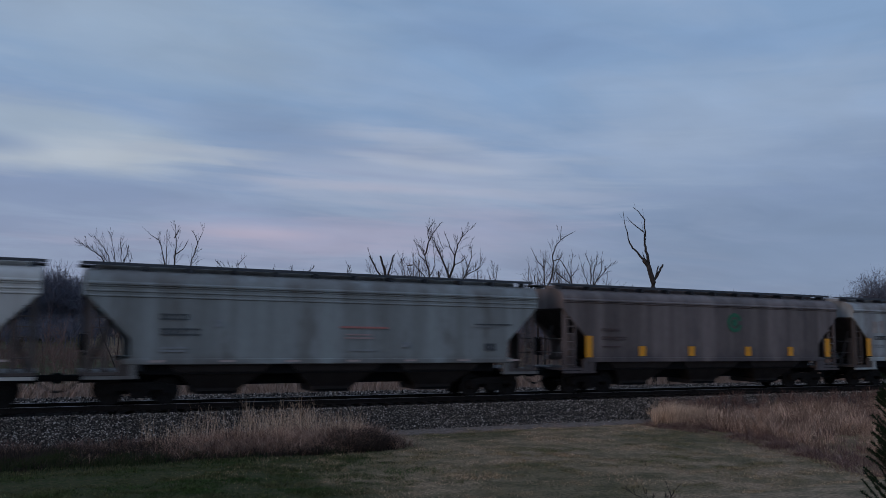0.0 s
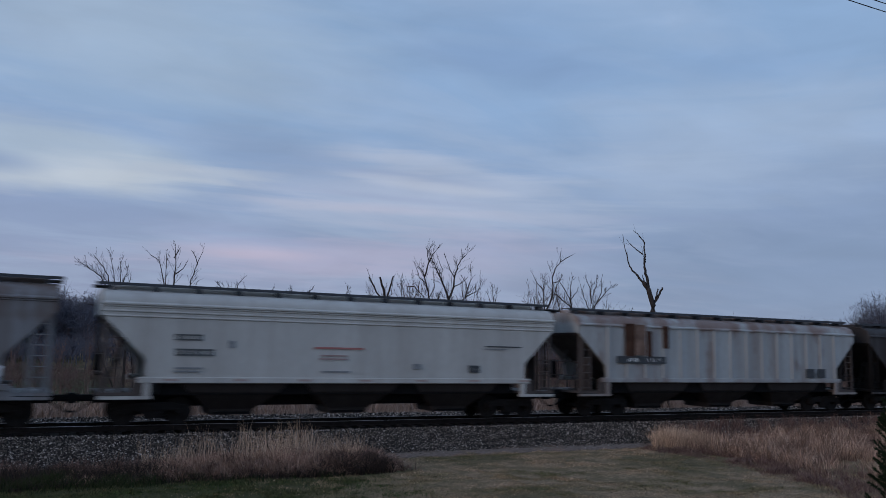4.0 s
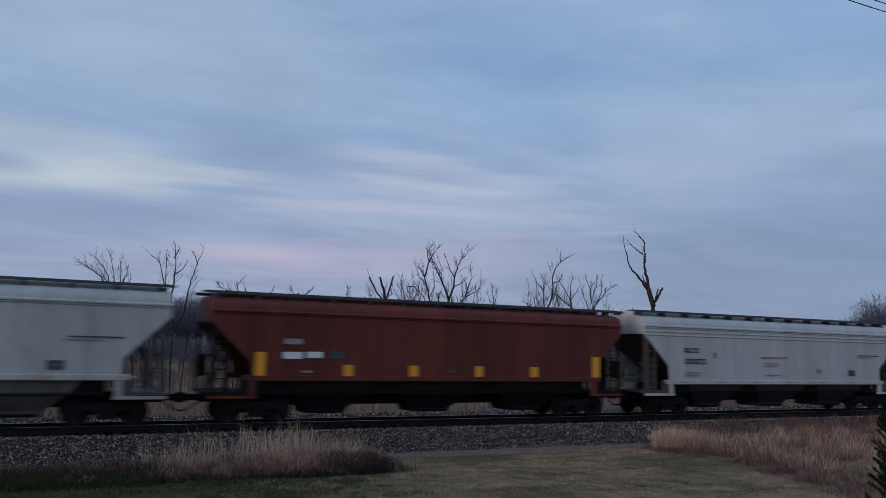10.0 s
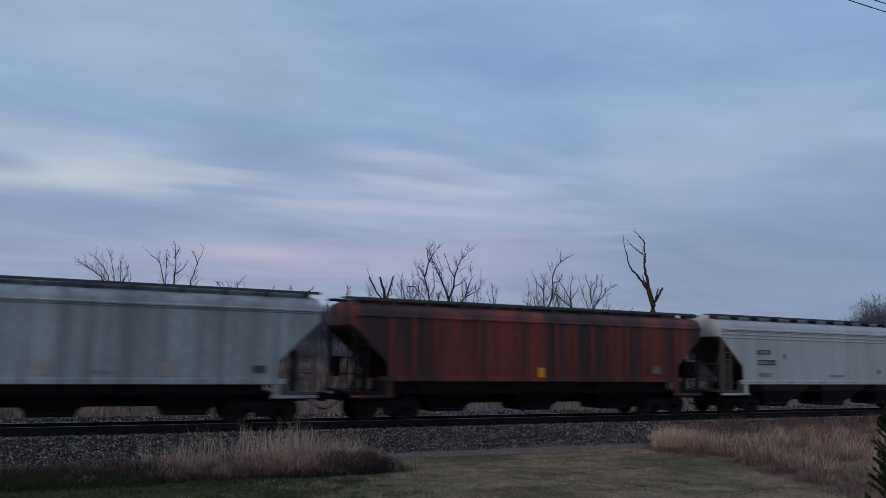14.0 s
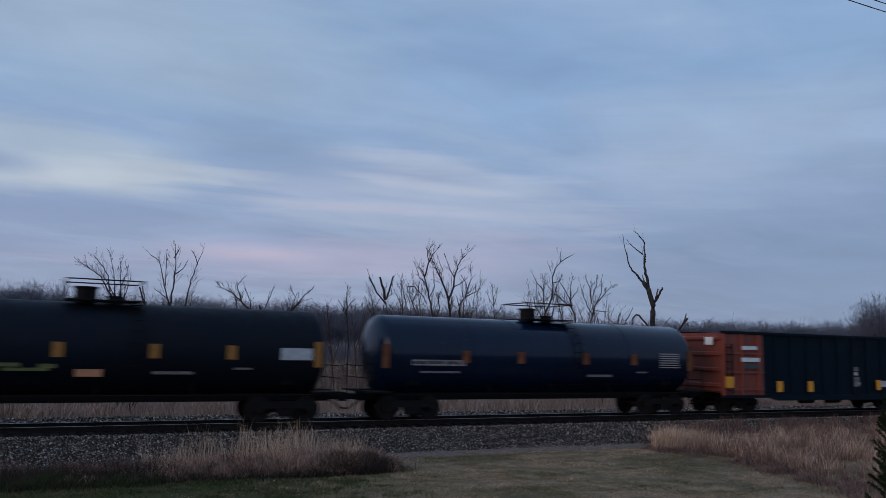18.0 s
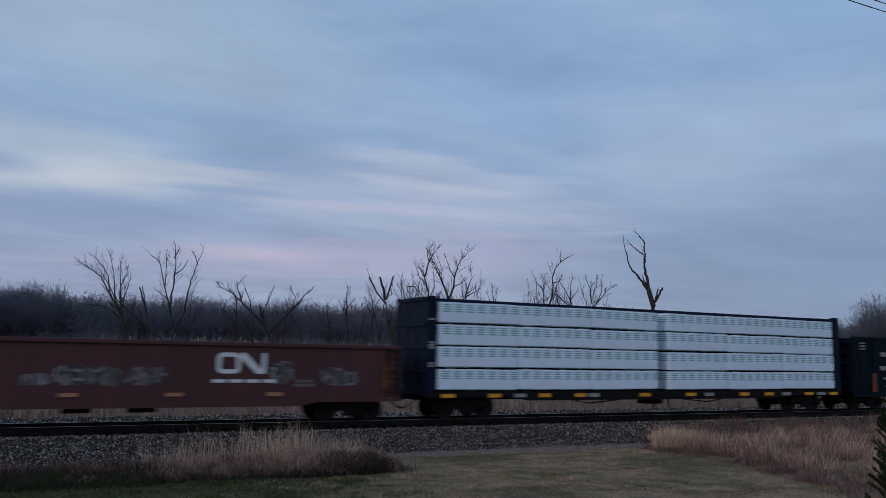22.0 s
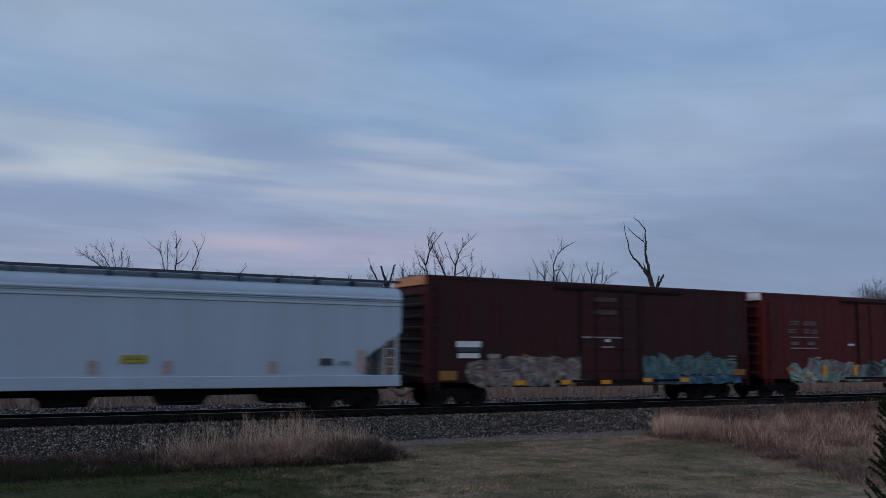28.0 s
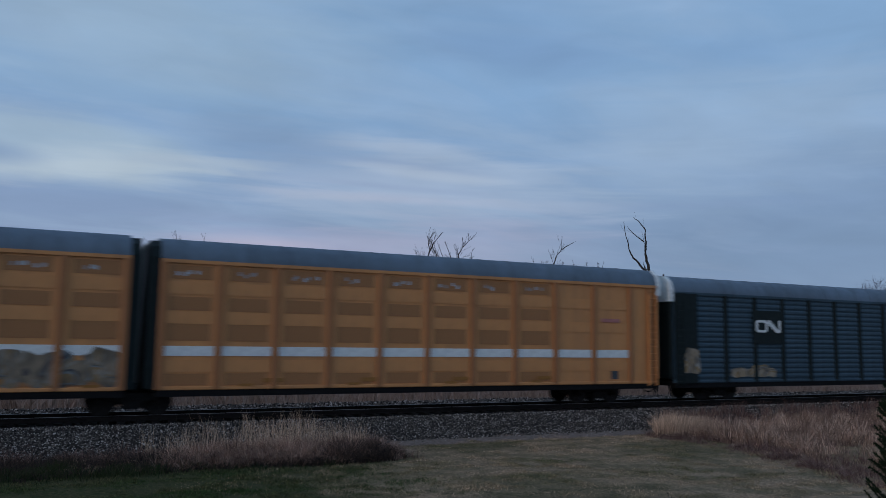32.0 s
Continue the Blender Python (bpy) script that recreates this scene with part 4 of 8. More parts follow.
# ---- the train: cars in running order, the rear end of each along the track at the start ----
CARS = []          # (car, middle of the car along the track at the start)
REAR = [0.05, 18.57, 37.02, 55.78, 73.85, 92.70, 111.61, 130.15, 149.15, 167.79, 186.45, 205.42, 224.16, 245.20, 263.70, 282.14, 300.75, 318.1,
        335.75, 353.45, 369.96, 388.05, 409.13, 433.82, 452.40, 468.09, 493.19, 513.75, 531.91, 549.70, 572.78, 595.10, 623.6]


def span(i, gap=1.2):
    """Half length between the ends, half length over the couplers, and the middle of car i."""
    rear = REAR[i]
    front = (REAR[i - 1] if i else rear - 18.4) + gap
    return (rear - front) / 2, (rear - front + gap) / 2, (rear + front) / 2


def run(i, car, mid):
    car.location = (mid, TRACK, 0)
    CARS.append((car, mid))


def glyph_row(car, x, z, w, h, mat, y=-1.575, seed=0):
    """Unreadable lettering: a row of small hollow blocks."""
    n = max(2, round(w / (h * 1.05)))
    bm, p, t = bmesh.new(), w / n, h * 0.24
    rnd = random.Random(int(w * 100 + h * 1000) + seed)
    for k in range(n):
        x0, x1 = k * p, k * p + p * 0.8
        box(bm, x0, x1, -0.005, 0.005, h / 2 - t, h / 2)
        box(bm, x0, x1, -0.005, 0.005, -h / 2, -h / 2 + t)
        box(bm, x0, x0 + t * 0.8, -0.005, 0.005, -h / 2 + t, h / 2 - t)
        if rnd.random() < 0.55:
            box(bm, x1 - t * 0.8, x1, -0.005, 0.005, -h / 2 + t, h / 2 - t)
    o = tagged(part("stencil_bar", bm, MAT[mat], car), kind="stuff")
    o.location = (x, y, z)
    return o


def stencils(car, front, x, z, mat="mark", scale=1.0, rows=3):
    """Reporting marks as plain bars."""
    for j, (w, h, dz) in enumerate(((1.0, 0.14, 0.0), (1.45, 0.17, -0.40), (1.1, 0.07, -0.80), (1.2, 0.06, -0.92))[:rows]):
        if h > 0.1:
            glyph_row(car, front + x, z + dz * scale, w * scale, h * scale, mat)
        else:
            plate("stencil_bar", mat, car, front + x + w * scale / 2, z + dz * scale, w * scale, h * scale)


def smooth_white(i, label, mat, beads=3, red=True, red_x=8.15, box_x=13.8, **more):
    a, half, mid = span(i)
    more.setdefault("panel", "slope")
    car = hopper(label, a, half, 4.72, mat, "endgrime", beads=beads, **more)
    glyph_row(car, -a + 2.35, 2.95, 0.95, 0.21, "mark")
    glyph_row(car, -a + 2.4, 2.45, 1.3, 0.24, "mark", seed=i)
    plates(car, -a, [("stencil_bar", "markfaint", 2.85, 1.92, 0.9, 0.06), ("stencil_bar", "markfaint", 2.8, 1.81, 0.85, 0.06), ("stencil_bar", "markfaint", 4.25, 2.75, 0.2, 0.25), ("stencil_bar", "mark", box_x, 1.99, 0.50, 0.28), ("stencil_bar", "markfaint", box_x, 1.99, 0.20, 0.10),
                     ("stencil_bar", "mark", 15.15, 2.89, 1.7, 0.045), ("stencil_bar", "markfaint", 14.75, 2.79, 1.1, 0.035), ("stencil_bar", "markfaint", red_x - 0.1, 1.84, 1.1, 0.06), ("stencil_bar", "markfaint", 11.3, 2.06, 0.35, 0.2)])
    if red:
        plates(car, -a, [("red_line", "redline", red_x, 2.69, 1.9, 0.07), ("red_text", "redfaint", red_x - 0.2, 2.30, 1.1, 0.05), ("red_text", "redfaint", red_x - 0.2, 2.42, 1.0, 0.05)])
    for j in range(7):
        plate("reflector", "orangefaint", car, -a + 2.3 + j * 2.3, more.get("low", 1.50) + 0.01, 0.5, 0.07, -1.606)
    run(i, car, mid)
    return car


smooth_white(0, "off-white smooth-sided covered hopper car on steel trucks", "white")
smooth_white(1, "grey-white covered hopper car with a faded red line", "ashwhite", red_x=9.6, box_x=15.0, low=1.46)

a, half, mid = span(2)
c = hopper("grimy taupe covered hopper car with a green round logo", a, half, 4.72, "brownhop", "brownhop", beads=1, panel="slope", sill_mat="brownhop", low=1.46)
run(2, c, mid)
stencils(c, -a, 2.1, 2.75, "markghost", 0.9, 3)
plates(c, -a, [("reflector", "yellow", x, 2.03, 0.35, 0.92) for x in (1.38, 16.4)] + [("reflector", "yellow", x, 1.84, 0.36, 0.44) for x in (4.3, 7.2, 10.8, 13.7)])
LOGO_X = {2: 9.95, 3: 9.8}


def round_logo(car, front, x, z, r):
    bm = bmesh.new()
    n = 24
    for r0, r1, a0, a1 in ((r * 0.62, r, 15, 345), (0.0, r * 0.40, 0, 360)):
        pts = [radians(a0 + (a1 - a0) * k / n) for k in range(n + 1)]
        for p, q in zip(pts, pts[1:]):
            loop = [(r0 * math.cos(p), -r0 * math.sin(p)), (r1 * math.cos(p), -r1 * math.sin(p)), (r1 * math.cos(q), -r1 * math.sin(q)), (r0 * math.cos(q), -r0 * math.sin(q))]
            if r0 == 0:
                loop = loop[1:3] + [(0.0, 0.0)]
            along_y(bm, loop, -0.006, 0.006)
    o = part("round_logo", bm, MAT["green"], car)
    o.location = (front + x, -1.575, z)


round_logo(c, -a, LOGO_X[2], 3.19, 0.46)
a, half, mid = span(3)
c = hopper("rust-stained pale grey covered hopper car with green round logo", a, half, 4.70, "greyhop", "endgrime", beads=1, sill_mat="greywhite", low=1.44, panel="slope")
run(3, c, mid)
glyph_row(c, -a + 1.7, 2.57, 1.0, 0.20, "mark")
glyph_row(c, -a + 1.65, 2.12, 0.8, 0.18, "markfaint")
round_logo(c, -a, LOGO_X[3], 3.20, 0.49)
plates(c, -a, [("reflector", "yellow", x, 2.07, 0.36, 0.92) for x in (1.15, 16.25)] + [("reflector", "yellow", x, 1.45, 0.6, 0.13) for x in (2.85, 5.1, 7.35, 9.6)] + [("reflector", "dullyellow", 12.2, 1.46, 0.4, 0.12), ("stencil_bar", "mark", 14.3, 1.85, 0.3, 0.16)], -1.608)

a, half, mid = span(4)
c = hopper("grimy slate covered hopper car with painted scrawls", a, half, 4.80, "slatehop", "slatehop", beads=1, low=1.28)
run(4, c, mid)
plates(c, -a, [("stencil_bar", "markpale", 2.36, 3.31, 0.95, 0.42), ("white_panel", "markdim", 2.3, 2.27, 2.0, 1.0)])
plates(c, -a, [("stencil_bar", "mark", 2.0, 2.55, 0.8, 0.16), ("stencil_bar", "mark", 2.35, 2.22, 1.3, 0.20), ("stencil_bar", "mark", 2.0, 1.92, 0.7, 0.10)], -1.600)
plates(c, -a, [("letter_block", "markpale", x, 3.14, w, 0.35) for x, w in ((5.75, 0.55), (6.4, 0.55), (7.2, 0.5), (7.85, 0.5), (8.75, 0.9), (9.9, 0.95), (10.95, 1.0), (11.8, 0.6), (12.6, 1.2))])
plates(c, -a, [("faded_patch", "slatepale", 9.5, 2.15, 1.4, 0.68)], -1.5535)

smooth_white(5, "clean off-white covered hopper car with a red line", "white", low=1.52)

a, half, mid = span(6)
c = hopper("pale ribbed covered hopper car with rust streaks", a, half, 4.65, "rustwhite", "endgrime", ribs=15, panel="slope", low=1.58)
run(6, c, mid)
plates(c, -a, [("black_panel", "mark", 3.4, 2.47, 2.75, 0.32), ("black_panel", "mark", 14.2, 1.95, 0.6, 0.45), ("black_panel", "mark", 15.0, 1.95, 0.6, 0.45), *[("letter_block", "markwhite", 2.75 + 0.33 * k, 2.47, 0.2, 0.16) for k in range(6) if k != 2],
               ("rust_streak", "darkrust", 2.75, 3.3, 0.55, 1.5), ("rust_streak", "rustsoft", 3.35, 3.35, 0.6, 1.35), ("rust_streak", "darkrust", 3.85, 3.15, 0.3, 1.2), ("rust_streak", "darkrust", 4.8, 3.5, 0.35, 1.0)], -1.63)
a, half, mid = span(7)
c = hopper("sooty grey-brown ribbed covered hopper car", a, half, 4.63, "darkhop", "under", ribs=15, low=1.55)
run(7, c, mid)
plates(c, -a, [("worn_lettering", "markdim", 2.4 + k * 0.75, 1.95, 0.5, 0.45) for k in range(3)], -1.63)
a, half, mid = span(8)
c = hopper("pale blue ribbed covered hopper car with yellow reflectors", a, half, 4.62, "bluehop", "endgrime", ribs=15, panel="outletgrey", low=1.60)
run(8, c, mid)
plates(c, -a, [("reflector", "yellow", 1.95, 1.95, 0.5, 0.6), ("reflector", "yellow", 16.2, 1.95, 0.5, 0.58)] + [("reflector", "yellow", x, 1.90, 0.38, 0.52) for x in (5.07, 7.74, 10.58, 13.19)], -1.64)
plates(c, -a, [("stencil_bar", "mark", x, z, w, 0.13) for x, z, w in ((2.8, 2.9, 0.7), (2.6, 2.6, 0.9), (3.4, 2.32, 0.6), (2.7, 2.05, 1.3), (4.5, 2.5, 0.65), (4.4, 2.2, 0.4), (5.0, 2.7, 0.3), (14.4, 1.96, 0.5))]
       + [("rust_streak", "darkrust", 8.7, 2.95, 0.5, 2.6), ("rust_streak", "rustsoft", 9.3, 3.2, 0.3, 1.6), ("rust_streak", "rustsoft", 8.3, 3.5, 0.25, 1.0), ("stencil_bar", "markfaint", 6.4, 2.55, 0.55, 0.5)], -1.63)


def block_logo(car, x, z, size, mat="markwhite", y=-1.60, stretch=1.0):
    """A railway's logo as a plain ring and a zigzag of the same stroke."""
    bm = bmesh.new()
    s, t = size, size * 0.20
    w = s * 1.12

    def rounded(x0, z0, x1, z1, r):
        pts = []
        for cx, cz, a0 in ((x1 - r, z1 - r, 0), (x0 + r, z1 - r, 90), (x0 + r, z0 + r, 180), (x1 - r, z0 + r, 270)):
            pts += [(cx + r * math.cos(radians(a0 + 22.5 * k)), cz + r * math.sin(radians(a0 + 22.5 * k))) for k in range(5)]
        return pts

    outer, inner = rounded(0, 0, w, s, s * 0.28), rounded(t, t, w - t, s - t, s * 0.09)
    for k in range(len(outer)):
        j = (k + 1) % len(outer)
        along_y(bm, [outer[k], outer[j], inner[j], inner[k]], -0.006, 0.006)
    along_y(bm, [(w + 0.002, s), (w + t * 1.1, s), (s * 2.16, t * 0.9), (s * 2.16, 0), (s * 2.16 - t * 1.3, 0), (w + 0.002, s - t * 1.3)], -0.006, 0.006)
    along_y(bm, [(s * 2.162, s), (s * 2.162 + t, s), (s * 2.162 + t, 0.0), (s * 2.162, 0.0)], -0.006, 0.006)
    for v in bm.verts:
        v.co.x *= stretch
    o = part("railway_logo", bm, MAT[mat], car, "white railway logo")
    o.location = (x, y, z)


a, half, mid = span(9)
c = hopper("oxide-brown covered hopper car with white railway logo", a, half, 4.60, "cnbrown", "cnbrown", beads=1, roof_mat="cnbrown", low=1.58)
run(9, c, mid)
block_logo(c, -a + 12.4, 2.72, 0.70, y=-1.575)
plates(c, -a, [("stencil_bar", "markwhite", 12.65 + k * 0.5, 2.50, 0.42, 0.11) for k in range(4)])
glyph_row(c, -a + 2.35, 2.80, 0.75, 0.26, "markdim")
glyph_row(c, -a + 2.15, 2.31, 0.8, 0.2, "markdim")
glyph_row(c, -a + 3.35, 2.33, 0.6, 0.2, "markdim")
glyph_row(c, -a + 4.0, 2.36, 0.8, 0.2, "markdim")
plates(c, -a, [("reflector", "dullyellow", 1.62, 2.08, 0.25, 0.9)] + [("reflector", "dullyellow", x, 1.87, 0.28, 0.47) for x in (4.87, 7.55, 10.42, 13.02)] + [("reflector", "rust", 16.2, 2.15, 0.3, 0.85)])
plates(c, -a, [("worn_lettering", "markworn", x, 1.82, w, 0.08) for x, w in ((2.3, 0.9), (3.5, 0.7), (5.8, 0.35), (8.2, 0.4), (9.1, 0.5), (11.3, 0.4), (14.0, 0.7))])

c = smooth_white(10, "dusty white covered hopper car with brown underframe", "cream", beads=1, red=False, panel="outletgrey", box_x=14.0, low=1.60)

a, half, mid = span(11)
c = hopper("brick-red covered hopper car with yellow reflectors", a, half, 4.62, "redhop", "under", beads=1, low=1.60)
run(11, c, mid)
plates(c, -a, [("reflector", "yellow", 1.8, 2.05, 0.36, 0.92), ("reflector", "yellow", 16.3, 2.1, 0.40, 0.92)] + [("reflector", "yellow", x, 1.86, 0.36, 0.48) for x in (5.06, 7.71, 10.56, 13.16)])
plates(c, -a, [("stencil_bar", "markwhite", 2.95, 2.41, 0.72, 0.24), ("stencil_bar", "markwhite", 3.75, 2.44, 0.58, 0.22), ("stencil_bar", "mark", 4.60, 2.46, 0.52, 0.29), ("stencil_bar", "markdim", 2.96, 2.90, 0.65, 0.2), ("stencil_bar", "markdim", 3.49, 1.84, 0.37, 0.07), ("stencil_bar", "markghost", 9.3, 1.95, 0.35, 0.25)])

smooth_white(12, "off-white covered hopper car, lightly soiled", "white")
a, half, mid = span(13)
c = hopper("long grey-white pressure hopper car with orange marks", a, half, 4.70, "greywhite", "greywhite", beads=1, outlets=4, low=1.24, cut=0.25)
run(13, c, mid)
glyph_row(c, -a + 1.2, 2.70, 1.15, 0.19, "mark")
glyph_row(c, -a + 1.25, 2.26, 0.9, 0.19, "mark")
plates(c, -a, [("stencil_bar", "markfaint", 1.65, 1.66, 0.9, 0.07), ("stencil_bar", "markfaint", 1.65, 1.54, 0.8, 0.07), ("stencil_bar", "markfaint", 3.64, 2.41, 0.24, 0.24)]
       + [("reflector", "orangefaint", x, 1.63, 0.3, 0.5) for x in (4.7, 7.24, 9.8, 12.36, 14.9)] + [("reflector", "orangefaint", 1.19, 1.8, 0.36, 0.85), ("reflector", "orangefaint", 18.4, 1.9, 0.34, 1.0)]
       + [("stencil_bar", "mark", x, 1.58, 0.5, 0.13) for x in (4.0, 7.9, 11.7)] + [("stencil_bar", "redfaint", x, 1.62, 0.5, 0.2) for x in (10.4, 5.3)] + [("stencil_bar", "mark", 18.6, 2.6, 0.5, 0.16)])
a, half, mid = span(14)
c = hopper("grey-white covered hopper car with black streaks", a, half, 4.74, "stained", "endgrime", beads=1, low=1.48)
run(14, c, mid)
glyph_row(c, -a + 2.2, 2.77, 0.8, 0.17, "mark")
glyph_row(c, -a + 2.15, 2.42, 0.9, 0.17, "mark")
plates(c, -a, [("reflector", "orangefaint", x, 1.88, 0.34, 0.45) for x in (4.65, 8.3, 12.0)] + [("stencil_bar", "mark", 15.1, 1.91, 0.46, 0.25), ("stencil_bar", "markfaint", 3.4, 2.45, 0.2, 0.25), ("stencil_bar", "markfaint", 2.6, 2.02, 0.8, 0.06), ("stencil_bar", "markfaint", 2.6, 1.9, 0.7, 0.06), ("stencil_bar", "markfaint", 10.0, 1.8, 0.7, 0.1)])
a, half, mid = span(15)
c = hopper("faded vermilion ribbed covered hopper car with dark streaks", a, half, 4.65, "orangered", "under", ribs=16, low=1.60)
run(15, c, mid)
plates(c, -a, [("reflector", "yellow", 8.3, 1.88, 0.31, 0.40), ("stencil_bar", "markworn", 14.4, 2.03, 0.5, 0.34)], -1.64)
smooth_white(16, "off-white covered hopper car with three pressed lines", "white", red=False)

# tank cars
for i, mat, label in ((17, "tankblue", "navy-black tank car with yellow reflectors"), (18, "tankblack", "matt black tank car with painted scrawl"), (19, "tankshiny", "glossy black tank car reflecting the sky")):
    a, half, mid = span(i, 1.7)
    c = tank(label, a, half, mat)
    run(i, c, mid)
    refl = "rust" if i == 19 else "dullyellow"
    ends_x, spots = ((0.3, 2 * a - 0.6), (3.74, 6.30, 9.56, 12.17)) if i == 19 else ((0.95, 2 * a - 0.65), (4.0, 6.77, 9.66, 12.2))
    plates(c, -a, [("reflector", refl, x, 2.45, 0.28, 0.92) for x in ends_x] + [("reflector", refl, x, 2.47, 0.33, 0.48) for x in spots], -1.552)
    glyph_row(c, -a + 1.4, 2.22, 2.35, 0.22, "markdim", -1.552)
    plates(c, -a, [("stencil_bar", "markworn", 2.6, 1.86, 1.7, 0.08), ("stencil_bar", "markworn", 10.3, 1.76, 1.3, 0.1), ("stencil_bar", "markworn", 12.6, 1.92, 0.6, 0.07)], -1.53)
    if i == 18:
        plates(c, -a, [("white_panel", "markpale", 14.5, 2.45, 1.15, 0.42)], -1.552)
        plates(c, -a, [("reflector", "orangemark", 7.7, 1.74, 0.8, 0.24), ("scrawl", "olive", 5.3, 1.98, 0.9, 0.12), ("scrawl", "olive", 5.9, 1.84, 1.3, 0.10), ("scrawl", "olive", 6.5, 1.95, 0.5, 0.14)], -1.53)
    else:
        plates(c, -a, [("stencil_bar", "markdim", 14.2, 2.45 + 0.1 * k, 1.15, 0.045) for k in range(-3, 4)], -1.552)

# gondola cars
a, half, mid = span(20, 1.45)
c = gondola("black high-sided gondola car with an orange-red front end", a, half, 3.92, "gonblack", posts=14, end_mat="gonorange", end_len=2.72, chord="gonblack")
run(20, c, mid)
plates(c, -a, [("stencil_bar", "markwhite", 1.7, 3.13, 1.0, 0.18), ("stencil_bar", "markwhite", 1.75, 2.57, 1.2, 0.20), ("stencil_bar", "mark", 1.77, 2.27, 1.0, 0.24)], -1.625)
plates(c, -a, [("reflector", "yellow", x, z, 0.38, 0.52) for x, z in ((3.7, 1.30), (5.87, 1.30), (11.1, 1.38), (14.0, 1.62))] + [("reflector", "yellow", 0.36, 1.51, 0.5, 0.52)], -1.625)
plates(c, -a, [("stencil_bar", "markpale", 11.55, 1.43, 0.6, 0.32)], -1.622)
for z in (1.15, 1.95, 2.85):
    bm = bmesh.new()
    box(bm, -a + 0.02, -a + 2.70, -1.585, -1.505, z - 0.05, z + 0.05)
    part("panel_rib", bm, MAT["gonorange"], c, bevel=0.02)
bm = bmesh.new()
box(bm, -a - 0.165, -a - 0.15, -1.1, -0.6, 3.25, 3.62)
part("stencil_bar", bm, MAT["markwhite"], c)
a, half, mid = span(21, 1.1)
c = gondola("black-green smooth gondola car with large white lettering blocks", a, half, 3.82, "gonblack", posts=2, corr=5)
run(21, c, mid)


def block_letter(car, x, z, w, h, kind):
    """One letter of a company's name as a plain block with openings, not lettered."""
    bm = bmesh.new()
    t = w * 0.22
    if kind == 0:
        box(bm, 0, w, -0.006, 0.006, 0, h)
    else:
        upright = (w - t) / 2 if kind == 5 else 0.0
        box(bm, upright, upright + t, -0.006, 0.006, 0, h - t)
        box(bm, 0, w, -0.006, 0.006, h - t, h)
        if kind in (2, 3, 4):
            box(bm, t, w, -0.006, 0.006, 0, t)
        if kind == 4:
            box(bm, t, w * 0.85, -0.006, 0.006, h / 2 - t / 2, h / 2 + t / 2)
        if kind == 3:
            box(bm, w - t, w, -0.006, 0.006, t, h - t)
    o = part("letter_block", bm, MAT["markwhite"], car)
    o.location = (x, -1.512, z)


for x, w, kind in ((2.97, 0.68, 0), (3.94, 0.62, 4), (4.90, 0.64, 5), (5.84, 0.66, 3), (6.81, 0.77, 3), (7.84, 0.66, 4), (8.86, 0.65, 4), (9.82, 0.70, 2), (11.80, 0.74, 2), (12.86, 0.87, 3), (13.70, 0.72, 0)):
    block_letter(c, -a + x, 2.50, w * 0.9, 0.68, kind)
plates(c, -a, [("letter_block", "markwhite", 11.1, 2.48, 0.34, 0.08)], -1.512)
plates(c, -a, [("stencil_bar", "markdim", 2.15, 2.40, 1.15, 0.22), ("stencil_bar", "markdim", 2.14, 1.91, 0.58, 0.24), *[("stencil_bar", "markworn", 2.12, 1.15 + 0.14 * k, 1.0, 0.05) for k in range(3)], *[("stencil_bar", "markdim", 15.1, 1.48 + 0.13 * k, 0.62, 0.05) for k in (-2, -1, 0, 1, 2)], ("stencil_bar", "markdim", 0.9, 3.55, 0.3, 0.2)], -1.512)
plates(c, -a, [("reflector", "dullyellow", 0.95, 1.65, 0.38, 1.05), ("reflector", "dullyellow", 16.2, 1.58, 0.34, 0.98)] + [("reflector", "dullyellow", x, 1.32, 0.32, 0.48) for x in (4.22, 10.1, 13.0)] + [("reflector", "rust", 7.13, 1.38, 0.28, 0.3), ("reflector", "darkrust", 3.24, 2.16, 0.44, 0.28)], -1.512)
a, half, mid = span(22, 1.1)
c = gondola("low oxide-brown gondola car with worn white railway logo", a, half, 2.83, "gonbrown", posts=2, corr=3)
run(22, c, mid)
block_logo(c, -a + 13.1, 1.75, 0.72, "markwhite", -1.512)
plates(c, -a, [("stencil_bar", "markwhite", 13.2 + k * 0.58, 1.50, 0.46, 0.11) for k in range(4)], -1.512)
for x, z, w, h, m in ((2.5, 2.23, 0.76, 0.18, "markdim"), (2.5, 1.78, 0.76, 0.18, "markdim"), (3.6, 1.75, 0.78, 0.18, "markdim"), (4.85, 1.72, 0.4, 0.18, "markworn")):
    glyph_row(c, -a + x, z, w, h, m, -1.512)
plates(c, -a, [("stencil_bar", "markworn", x, z, w, 0.10) for x, z, w in ((2.86, 1.32, 0.66), (4.06, 1.36, 0.7), (5.0, 1.32, 0.36), (16.2, 1.36, 0.8), (16.2, 1.5, 0.6))], -1.512)
plates(c, -a, [("reflector", "rust", x, 1.7, 0.34, 0.9) for x in (0.8, 19.4)] + [("reflector", "orangemark", x, 1.05, 0.54, 0.12) for x in (5.12, 8.54, 11.74, 15.12)], -1.59)

